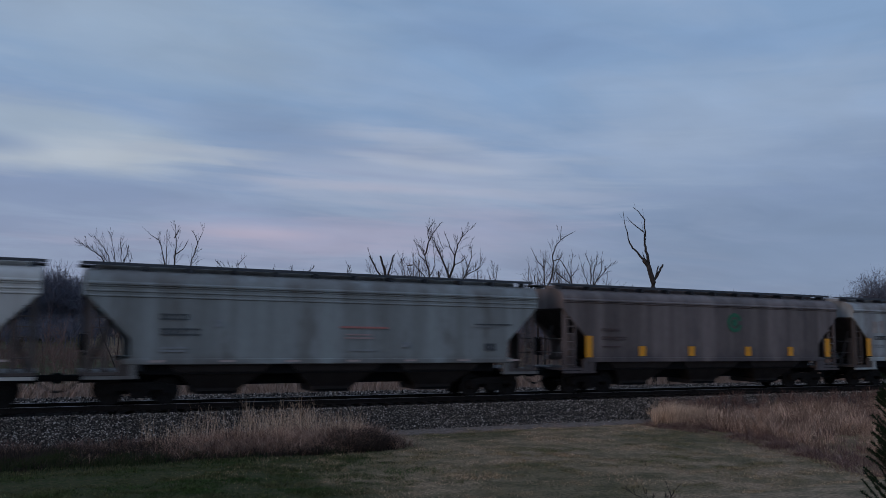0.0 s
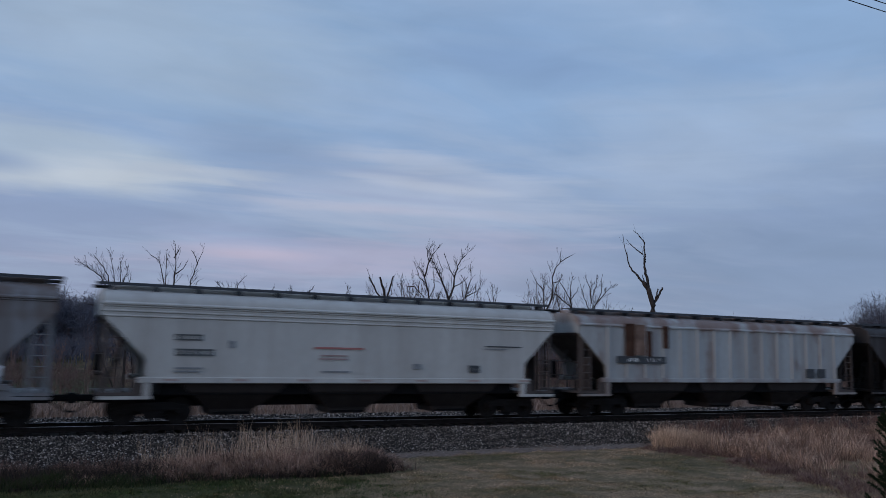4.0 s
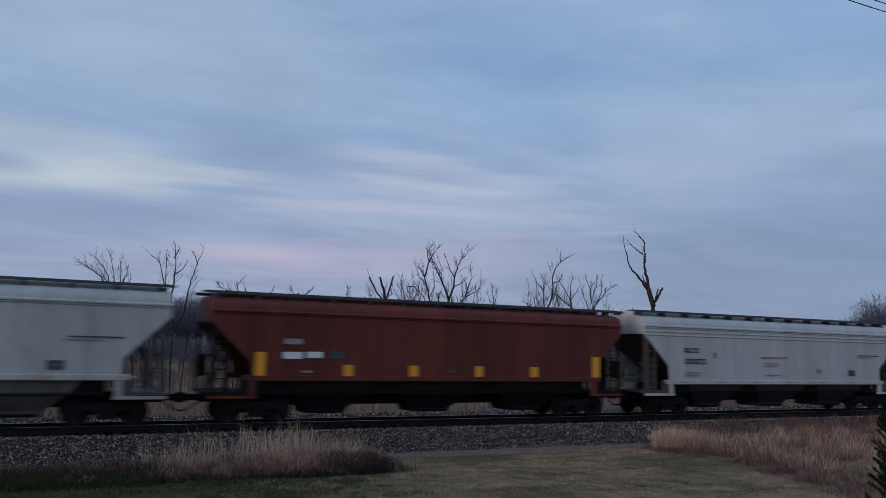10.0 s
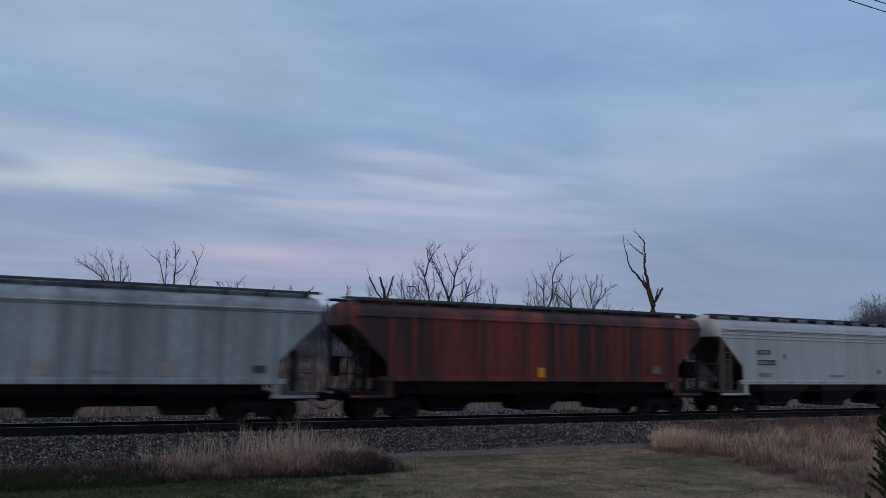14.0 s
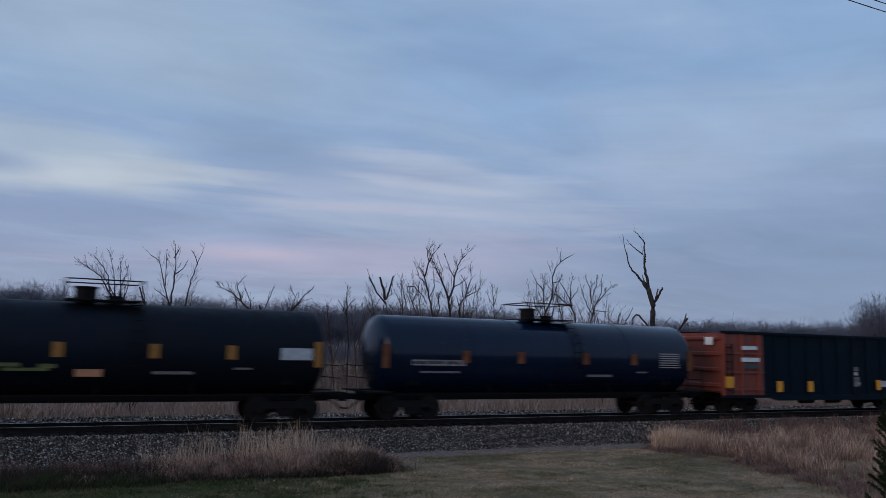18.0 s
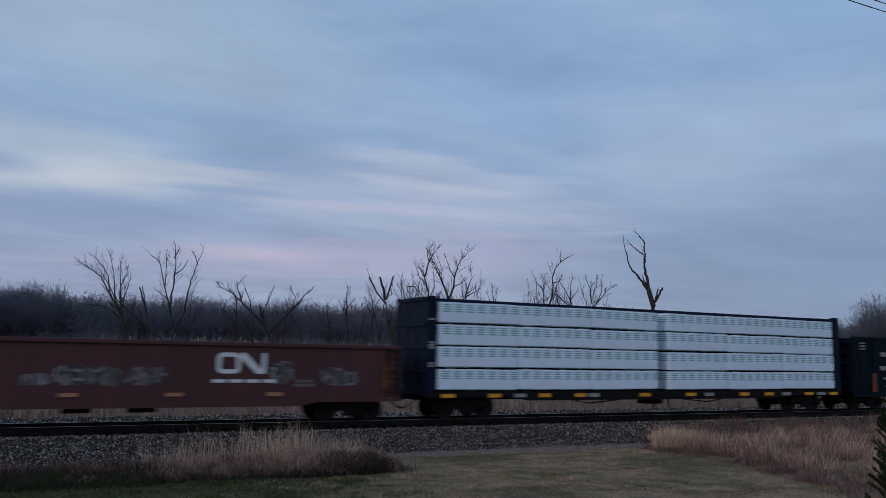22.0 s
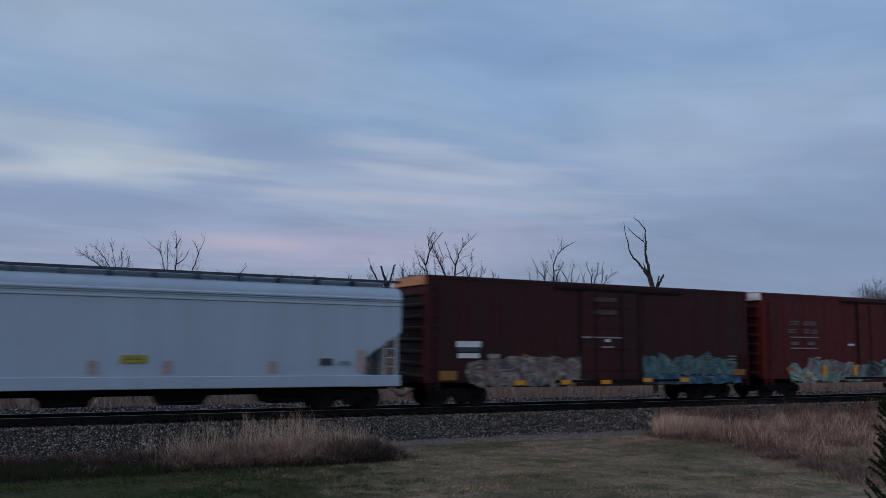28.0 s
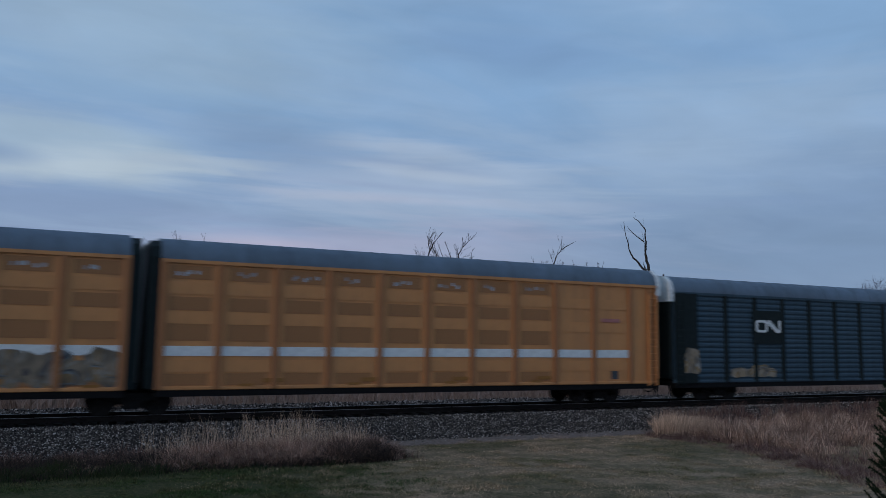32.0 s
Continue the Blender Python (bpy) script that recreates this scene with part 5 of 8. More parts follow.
# centre beams
def wrap_material(name, dash, layout):
    """White lumber wrap with printed dashes: rows of short bars that repeat along the bundle."""
    m, nd, ln, b = shader(name, 0.42)
    tc, sep = nd.new("ShaderNodeTexCoord"), nd.new("ShaderNodeSeparateXYZ")
    ln.new(tc.outputs["Object"], sep.inputs[0])

    def math_node(op, x, y):
        n = nd.new("ShaderNodeMath")
        n.operation = op
        for k, v in enumerate((x, y)):
            if isinstance(v, (int, float)):
                n.inputs[k].default_value = v
            else:
                ln.new(v, n.inputs[k])
        return n.outputs[0]

    col = None
    total = None
    for z0, z1, period, duty, force in layout:
        band = math_node("MULTIPLY", math_node("GREATER_THAN", sep.outputs["Z"], z0), math_node("LESS_THAN", sep.outputs["Z"], z1))
        cell = math_node("FRACT", math_node("DIVIDE", math_node("ADD", sep.outputs["X"], 50.0), period), 0)
        on = math_node("MULTIPLY", math_node("MULTIPLY", band, math_node("LESS_THAN", cell, duty)), force)
        total = on if total is None else math_node("MAXIMUM", total, on)
    crease = ramp_of(nd, ln, noise_of(nd, ln, 3.0, (0.6, 1, 1.5), 5.0), 0.35, 0.75, 0, 0.35)
    white = blend(nd, ln, crease, (0.80, 0.87, 0.94), (0.58, 0.68, 0.79))
    ln.new(blend(nd, ln, total, white, dash), b.inputs["Base Color"])
    bump(nd, ln, b, noise_of(nd, ln, 4.0, (0.5, 1, 1.2), 4.0), 0.25, 0.03)
    return m


MAT["wrapgreen"] = wrap_material("lumber_wrap_green_print", (0.06, 0.33, 0.25), [(0.42, 0.47, 0.52, 0.66, 0.85), (0.51, 0.56, 0.52, 0.66, 0.85), (0.60, 0.65, 0.52, 0.66, 0.85), (0.69, 0.73, 0.52, 0.66, 0.85), (0.0, 0.02, 1.0, 1.0, 0.85)])
MAT["wrapdark"] = wrap_material("lumber_wrap_dark_print", (0.012, 0.062, 0.10), [(0.35, 0.60, 0.80, 0.60, 0.88), (0.38, 0.57, 1.0, 1.0, 0.48), (0.0, 0.07, 1.0, 1.0, 0.97), (0.10, 0.13, 1.0, 1.0, 0.9)])
a, half, mid = span(23, 1.1)
c = centerbeam("navy centre-beam flat car loaded with white-wrapped lumber", a, half, 4.81, "beamblue", "wrapgreen")
run(23, c, mid)
plates(c, -a, [("reflector", "yellow", x, 0.95, 0.58, 0.15) for x in (0.9, 3.0, 5.4, 7.2, 10.7, 13.4, 16.75, 18.4, 21.2, 23.0)] + [("stencil_bar", "markdim", x, 0.95, 0.55, 0.15) for x in (4.2, 7.9, 14.5, 19.6, 22.1)], -1.57)
plates(c, -a, [("stencil_bar", "markdim", 0.16, z, 0.26, 0.08) for z in (3.9, 3.0, 2.9, 2.8, 2.2, 2.1)], -1.56)
a, half, mid = span(24, 1.1)
c = gondola("black-green high gondola car with faded markings", a, half, 3.90, "gonblack", posts=12, corr=5)
run(24, c, mid)
plates(c, -a, [("stencil_bar", "markdim", 2.64, 2.99, 1.04, 0.22), ("stencil_bar", "markdim", 2.62, 2.26, 1.2, 0.22), ("stencil_bar", "markdim", 2.61, 1.72, 0.66, 0.11), ("stencil_bar", "markworn", 2.76, 1.30, 0.9, 0.07), *[("stencil_bar", "markdim", 3.73, 1.32 + 0.12 * k, 0.8, 0.05) for k in (-1, 1)], *[("stencil_bar", "markdim", 4.71, 1.42 + 0.14 * k, 0.7, 0.05) for k in (-2, -1, 0, 1)],
               ("stencil_bar", "teal", 3.77, 2.09, 0.75, 0.24), ("stencil_bar", "teal", 4.87, 2.10, 0.62, 0.24), ("stencil_bar", "teal", 5.62, 2.11, 0.62, 0.24), *[("stencil_bar", "markdim", 0.65, z, 0.4, 0.07) for z in (3.55, 3.40, 3.25)],
               ("stencil_bar", "markdim", 13.75, 3.45, 0.78, 0.07), ("stencil_bar", "markpale", 14.56, 1.57, 0.6, 0.24), *[("stencil_bar", "markdim", 15.72, 1.5 + 0.17 * k, 0.6, 0.05) for k in (-1, 0, 1, 2)], ("stencil_bar", "markworn", 7.8, 1.15, 0.6, 0.06), ("stencil_bar", "markworn", 13.7, 1.2, 0.5, 0.06)], -1.612)
plates(c, -a, [("reflector", "rust", x, 1.5, 0.36, 0.98) for x in (1.53, 16.8)] + [("reflector", "darkrust", x, 1.27, 0.33, 0.44) for x in (5.43, 7.26, 9.3, 11.26)] + [("reflector", "rust", 13.2, 1.36, 0.33, 0.46)], -1.612)
a, half, mid = span(25, 1.1)
c = gondola("sooty brown-black ribbed gondola car", a, half, 4.00, "gonsoot", posts=11, corr=3)
run(25, c, mid)
plates(c, -a, [("stencil_bar", "markdim", 2.71, 3.27, 1.07, 0.24), ("stencil_bar", "markdim", 2.64, 2.64, 1.2, 0.22), ("stencil_bar", "markdim", 0.55, 3.62, 0.5, 0.22), ("stencil_bar", "markworn", 13.57, 1.98, 1.0, 0.12), ("stencil_bar", "markworn", 2.6, 1.75, 0.9, 0.10), ("stencil_bar", "markworn", 2.6, 1.45, 0.9, 0.08),
               ("reflector", "yellow", 1.94, 1.54, 0.34, 0.97), ("reflector", "yellow", 14.45, 1.55, 0.3, 0.85)] + [("reflector", "yellow", x, 1.13, 0.58, 0.13) for x in (3.93, 7.04, 9.06, 11.19)], -1.625)
plates(c, -a, [("scrawl_ghost", "ghost", x, z, w, h) for x, z, w, h in ((4.02, 1.84, 0.70, 0.58), (5.10, 1.81, 0.86, 0.60), (7.09, 2.56, 0.60, 0.54), (10.15, 1.29, 0.50, 0.42))], -1.515)
a, half, mid = span(26, 1.1)
c = centerbeam("dull red centre-beam flat car loaded with white-wrapped lumber", a, half, 4.84, "beamred", "wrapdark", gap=False, bundles=4, sill="cnbrown")
run(26, c, mid)
plates(c, -a, [("reflector", "yellow", x, 0.92, 0.60, 0.14) for x in (2.96, 7.4, 12.6, 17.6, 22.32)], -1.57)
plates(c, -a, [("reflector", "yellow", 0.18, 1.77, 0.30, 0.98), ("reflector", "yellow", 2 * a - 0.15, 1.5, 0.28, 0.95)], -1.565)

a, half, mid = span(27)
c = hopper("clean pale blue-grey pressure hopper car with rounded roof", a, half, 4.90, "bluegrey", "greywhite", beads=2, outlets=4, low=1.0, board="grating", sill_h=0.31, kink_z=2.92, knee_z=1.97, long_sill=True)
run(27, c, mid)
glyph_row(c, -a + 2.31, 2.54, 0.94, 0.21, "markfaint")
glyph_row(c, -a + 2.44, 2.13, 1.25, 0.24, "markfaint")
plates(c, -a, [("yellow_label", "labelgreen", 9.80, 1.88, 0.85, 0.26), ("stencil_bar", "mark", 9.8, 1.88, 0.5, 0.06), ("stencil_bar", "mark", 16.36, 1.80, 0.48, 0.25), ("stencil_bar", "markfaint", 17.08, 1.76, 0.39, 0.13), ("stencil_bar", "markfaint", 3.54, 2.35, 0.42, 0.25), ("stencil_bar", "markfaint", 2.16, 1.69, 0.50, 0.16)]
       + [("reflector", "orangefaint", x, 1.62, 0.3, 0.42) for x in (1.75, 5.02, 8.57, 10.85, 14.41)] + [("reflector", "orangefaint", 17.7, 1.85, 0.35, 0.8)])


# boxcars with sprayed lettering shapes along the bottom
def graffiti_material(name, cols, seed):
    m, nd, ln, b = shader(name, 0.6)
    tc, mp, nz, grain = nd.new("ShaderNodeTexCoord"), nd.new("ShaderNodeMapping"), nd.new("ShaderNodeTexNoise"), nd.new("ShaderNodeTexNoise")
    mp.inputs["Location"].default_value, mp.inputs["Scale"].default_value = (seed, 0, seed), (1.0, 1.0, 0.8)
    nz.inputs["Scale"].default_value, nz.inputs["Detail"].default_value, nz.inputs["Distortion"].default_value = 1.15, 1.0, 0.9
    grain.inputs["Scale"].default_value, grain.inputs["Detail"].default_value = 2.6, 3.0
    ln.new(tc.outputs["Object"], mp.inputs[0])
    ln.new(mp.outputs[0], nz.inputs["Vector"])
    ln.new(mp.outputs[0], grain.inputs["Vector"])
    turn, part_of = nd.new("ShaderNodeMath"), nd.new("ShaderNodeMath")
    turn.operation, turn.inputs[1].default_value, part_of.operation = "MULTIPLY", 4.0, "FRACT"
    ln.new(nz.outputs[0], turn.inputs[0])
    ln.new(turn.outputs[0], part_of.inputs[0])
    rp = nd.new("ShaderNodeValToRGB")
    rp.color_ramp.interpolation = "CONSTANT"
    rp.color_ramp.elements[0].color = (*cols[0], 1)
    rp.color_ramp.elements[1].position, rp.color_ramp.elements[1].color = 1 / len(cols), (*cols[1], 1)
    for k, cc in enumerate(cols[2:], 2):
        e = rp.color_ramp.elements.new(k / len(cols))
        e.color = (*cc, 1)
    ln.new(part_of.outputs[0], rp.inputs[0])
    edge = ramp_of(nd, ln, part_of.outputs[0], 0.84, 0.93, 0, 0.9)
    c = blend(nd, ln, edge, rp.outputs[0], (0.03, 0.025, 0.03))
    worn = ramp_of(nd, ln, grain.outputs[0], 0.40, 0.66, 0, 0.75)
    c = blend(nd, ln, worn, c, tuple(0.30 * v for v in cols[0]))
    ln.new(c, b.inputs["Base Color"])
    return m


def graffiti(car, mat, x0, x1, z0, z1, seed, y=-1.553):
    """A run of rounded, overlapping letter shapes of sprayed paint, some millimetres proud."""
    rnd = random.Random(seed)
    bm = bmesh.new()
    x, k = x0, 0
    while x < x1:
        w = rnd.uniform(0.6, 1.1)
        h = (z1 - z0) * rnd.uniform(0.65, 1.0)
        n, pts = 14, []
        for i in range(n):
            an = 6.28319 * i / n
            r = 1 + rnd.uniform(-0.22, 0.22)
            pts.append((x + w / 2 + w * 0.62 * r * math.copysign(abs(math.cos(an)) ** 0.7, math.cos(an)), z0 + h / 2 + h * 0.5 * r * math.copysign(abs(math.sin(an)) ** 0.7, math.sin(an))))
        along_y(bm, [(p, max(z0 - 0.1, q)) for p, q in pts], y - 0.0012 * (k % 4) - 0.004, y)
        x += w * 0.82
        k += 1
    tagged(part("spray_paint", bm, mat, car, "sprayed multicoloured graffiti shapes"), kind="stuff")


G1 = graffiti_material("sprayed_tan_and_grey", [(0.22, 0.16, 0.13), (0.34, 0.29, 0.26), (0.09, 0.06, 0.055), (0.27, 0.16, 0.12), (0.38, 0.36, 0.34)], 3.0)
G2 = graffiti_material("sprayed_teal_and_blue", [(0.10, 0.20, 0.175), (0.05, 0.11, 0.15), (0.17, 0.27, 0.22), (0.045, 0.06, 0.065), (0.22, 0.30, 0.27)], 9.0)
G3 = graffiti_material("sprayed_mixed_colours", [(0.20, 0.46, 0.34), (0.50, 0.62, 0.55), (0.60, 0.34, 0.05), (0.08, 0.22, 0.36), (0.50, 0.28, 0.27), (0.13, 0.32, 0.12), (0.32, 0.48, 0.42), (0.04, 0.04, 0.05)], 17.0)
G4 = graffiti_material("sprayed_white_and_violet", [(0.78, 0.79, 0.83), (0.52, 0.54, 0.60), (0.14, 0.13, 0.20), (0.70, 0.74, 0.82)], 23.0)
G6 = graffiti_material("sprayed_pale_grey", [(0.30, 0.22, 0.14), (0.34, 0.27, 0.19), (0.29, 0.18, 0.07), (0.32, 0.29, 0.25)], 37.0)
G5 = graffiti_material("sprayed_faded_blue_grey", [(0.21, 0.26, 0.27), (0.15, 0.17, 0.19), (0.28, 0.33, 0.34), (0.20, 0.15, 0.13)], 29.0)
G7 = graffiti_material("faint_white_scrawl", [(0.11, 0.085, 0.085), (0.22, 0.20, 0.20), (0.07, 0.035, 0.035), (0.30, 0.28, 0.28), (0.085, 0.035, 0.035)], 43.0)
G9 = graffiti_material("sprayed_deep_blue", [(0.03, 0.10, 0.17), (0.05, 0.16, 0.24), (0.10, 0.22, 0.26), (0.02, 0.06, 0.10)], 51.0)
G10 = graffiti_material("sprayed_pink_and_green", [(0.38, 0.26, 0.24), (0.22, 0.34, 0.28), (0.10, 0.08, 0.09), (0.42, 0.38, 0.36), (0.13, 0.22, 0.19)], 57.0)
G11 = graffiti_material("sprayed_pale_green_lines", [(0.035, 0.03, 0.03), (0.24, 0.33, 0.27), (0.05, 0.035, 0.035), (0.14, 0.20, 0.17)], 61.0)
G8 = graffiti_material("sprayed_dull_grey", [(0.24, 0.18, 0.12), (0.29, 0.25, 0.20), (0.25, 0.15, 0.06), (0.20, 0.21, 0.21)], 47.0)


def car_of(words):
    return next(o for o, m in CARS if o["label"].startswith(words))


pale = car_of("rust-stained")
for k in range(9):
    if k != 5:
        plate("rust_patch", "stain", pale, -7.0 + k * 1.78, 3.12 + 0.05 * (k % 3), 0.42, 0.62 + 0.06 * (k % 2), -1.5555)
        plate("rust_patch", "stain", pale, -6.45 + k * 1.78, 3.15 - 0.04 * (k % 2), 0.36, 0.66, -1.5555)
low_car = car_of("low oxide-brown")
for k, (x, w, h) in enumerate(((1.5, 0.5, 0.75), (5.8, 0.3, 0.6), (7.2, 0.2, 0.4), (8.1, 0.6, 0.85), (9.3, 0.5, 0.8), (10.3, 0.4, 0.75), (14.95, 0.4, 0.85), (16.9, 0.7, 0.7))):
    graffiti(low_car, G7, -9.99 + x, -9.99 + x + w, 1.35, 1.35 + h, 90 + k, -1.512)
plates(car_of("black high-sided"), 0.0, [("scrawl_ghost", "markworn", 1.85, 1.55, 0.42, 0.5), ("scrawl_ghost", "markpale", 1.80, 1.95, 0.26, 0.16), ("scrawl_ghost", "markworn", 1.83, 2.2, 0.34, 0.22), ("scrawl_ghost", "markpale", 1.95, 1.45, 0.30, 0.14)], -1.612)
slate = next(o for o, m in CARS if o["label"].startswith("grimy slate"))
graffiti(slate, G5, -1.8, 1.8, 1.35, 2.35, 5, -1.556)
graffiti(slate, G4, -6.6, -4.3, 1.2, 1.95, 4, -1.560)
graffiti(slate, G5, -4.3, -2.6, 1.3, 2.2, 7, -1.556)
graffiti(slate, G4, 2.2, 2.8, 1.35, 2.15, 6, -1.558)
graffiti(slate, G4, 3.0, 5.4, 1.2, 1.5, 9, -1.556)
graffiti(slate, G4, 5.7, 6.4, 1.3, 2.3, 8, -1.556)

a, half, mid = span(28, 1.0)
c = boxcar("dark oxide-red boxcar with graffiti along its lower side", a, half, 5.22, "boxdark", "orangemark")
run(28, c, mid)
graffiti(c, G1, -a + 1.9, -1.9, 0.82, 2.1, 11)
graffiti(c, G1, -a + 4.0, -1.6, 0.82, 2.2, 13, -1.5575)
graffiti(c, G2, 2.2, a - 1.4, 1.2, 2.25, 12)
graffiti(c, G9, 2.2, a - 1.0, 0.82, 1.35, 14, -1.5585)
plates(c, -a, [("stencil_bar", "markwhite", 1.85, 2.50, 1.1, 0.24), ("stencil_bar", "markwhite", 1.86, 2.05, 0.95, 0.2), ("stencil_bar", "mark", 1.86, 2.28, 1.0, 0.16), ("stencil_bar", "markdim", 3.0, 2.05, 0.55, 0.16), ("stencil_bar", "markghost", 8.6, 3.95, 1.2, 0.2), ("stencil_bar", "markghost", 8.6, 4.5, 1.2, 0.2), ("stencil_bar", "markdim", 8.7, 2.86, 1.45, 0.06), ("stencil_bar", "markwhite", 8.7, 2.73, 0.25, 0.12),
               ("stencil_bar", "markdim", 7.6, 2.86, 0.5, 0.08), ("stencil_bar", "markdim", 8.7, 2.45, 0.6, 0.06), *[("stencil_bar", "markdim", 16.0, 1.95 + 0.14 * k, 0.5, 0.05) for k in (-1, 0, 1)]], -1.615)
plates(c, -a, [("reflector", "yellow", x, z, 0.5, 0.18) for x, z in ((4.22, 0.97), (6.49, 0.97), (8.58, 0.96), (10.87, 1.03), (13.03, 1.02))] + [("reflector", "dullyellow", 0.94, 1.28, 0.75, 0.36), ("reflector", "dullyellow", 16.4, 1.34, 0.8, 0.26)], -1.64)
a, half, mid = span(29, 1.0)
c = boxcar("red boxcar with white railway logo and graffiti", a, half, 5.24, "boxred", "markwhite", door_w=3.4)
run(29, c, mid)
graffiti(c, G3, -a + 1.8, -2.0, 0.82, 1.85, 21)
graffiti(c, G10, -a + 3.2, -2.2, 1.2, 2.1, 25, -1.5575)
graffiti(c, G5, -1.5, 1.9, 0.95, 2.0, 22, -1.605)
graffiti(c, G11, -0.9, 1.7, 1.1, 2.15, 26, -1.6085)
graffiti(c, G10, 2.2, a - 1.0, 0.85, 1.7, 24)
graffiti(c, G3, 2.4, a - 2.2, 1.1, 2.35, 23, -1.5575)
block_logo(c, -a + 11.85, 2.32, 1.48, "markpale", -1.552, 1.22)
for x, z, w in ((1.9, 3.75, 0.7), (2.9, 3.75, 0.9), (1.8, 3.35, 0.6), (2.9, 3.35, 0.5), (3.5, 3.35, 0.4)):
    glyph_row(c, -a + x, z, w, 0.2, "markworn", -1.552)
plates(c, -a, [("stencil_bar", "markdim", 2.9, z, 2.0, 0.05) for z in (3.05, 2.5)] + [("stencil_bar", "markworn", x, 2.75, 0.5, 0.16) for x in (2.2, 3.4)] + [("stencil_bar", "markwhite", 6.4, 2.72, 0.45, 0.1), ("blue_patch", "bluespray", 15.6, 1.82, 0.6, 0.46), ("yellow_label", "dullyellow", 1.84, 1.48, 0.56, 0.17)], -1.565)
plates(c, -a, [("reflector", "yellow", x, 1.40, 0.3, 0.5) for x in (4.25, 6.58, 11.14, 13.7)], -1.628)

# articulated autorack pair: two bodies over three trucks
a, half, mid = span(30, 1.0)
c = autorack("ochre articulated autorack body with a grey rounded roof", a, half, 6.06, "rackorange", "rackroof", ("rackorange", "markwhite"), panels=10, rear_end=False, place=(0, 1), front_doors=1.9)
run(30, c, mid)
trucks(c, -a + 2.9, a + 0.28)
ends(c, half)
plates(c, -a, [("black_panel", "mark", 7.0, 2.25, 1.42, 0.32), ("stencil_bar", "markwhite", 7.0, 2.25, 0.8, 0.1), ("red_label", "labelred", 3.85, 3.95, 1.0, 0.15), ("yellow_label", "labelgreen", 1.60, 1.72, 0.6, 0.2), *[("reflector", "dullyellow", x, 1.18, 0.6, 0.16) for x in (3.66, 7.01, 10.78, 14.6, 18.3)]], -1.54)
graffiti(c, G6, -a + 8.1, -a + 11.3, 1.1, 2.4, 31, -1.53)
graffiti(c, G8, -a + 17.3, -a + 21.0, 1.0, 2.2, 32, -1.53)
a, half, mid = span(31, 0.95)
c = autorack("ochre articulated autorack body with white band", a, half, 6.02, "rackorange", "rackroof", ("rackorange", "markwhite"), panels=10, front_end=False, place=(8, 9), rear_doors=1.5)
run(31, c, mid)
trucks(c, a - 2.9)
ends(c, half)
plates(c, -a, [("red_label", "redline", 2 * a - 2.6, 3.6, 1.0, 0.16), ("stencil_bar", "mark", 2 * a - 2.4, 1.25, 0.35, 0.35), *[("reflector", "dullyellow", x, 1.16, 0.7, 0.14) for x in (3.94, 7.59, 11.38, 15.30)]], -1.54)
a, half, mid = span(32, 1.0)
c = autorack("galvanised grey autorack with black ends and railway logo", a, half, 5.80, "racksilver", "rackroof", ("rackdark", "markwhite"), panels=13, screens=False, front_doors=1.3, rear_doors=1.3, band=False)
run(32, c, mid)
trucks(c, -a + 3.2, a - 3.2)
ends(c, half)
plates(c, -a, [("black_panel", "rackdark", 5.9, 3.5, 1.95, 1.6)], -1.615)
plates(c, -a, [("black_end_panel", "rackdark", 0.72, 2.9, 1.3, 4.1)], -1.615)
block_logo(c, -a + 5.1, 3.24, 0.60, "markwhite", -1.63, 1.2)
graffiti(c, G6, -a + 3.6, -a + 6.0, 1.1, 1.7, 41, -1.545)
graffiti(c, G6, -a + 0.5, -a + 0.9, 1.2, 3.0, 42, -1.625)


# ---- ground: one sheet from behind the camera to the horizon ----
def ground_height(x, y):
    steps = ((-4000, 1.1), (-2, 1.1), (14, LAWN), (38, LAWN), (60, -0.9), (200, -0.9), (330, 1.0), (460, 15.0), (900, 18.0), (4500, 18.0))
    for (y0, z0), (y1, z1) in zip(steps, steps[1:]):
        if y <= y1:
            k = (y - y0) / (y1 - y0)
            z = z0 + (z1 - z0) * k
            break
    if 4 < y < 26.4:
        z += 0.05 * noise.noise(Vector((x * 0.16, y * 0.22, 0)))
    return z


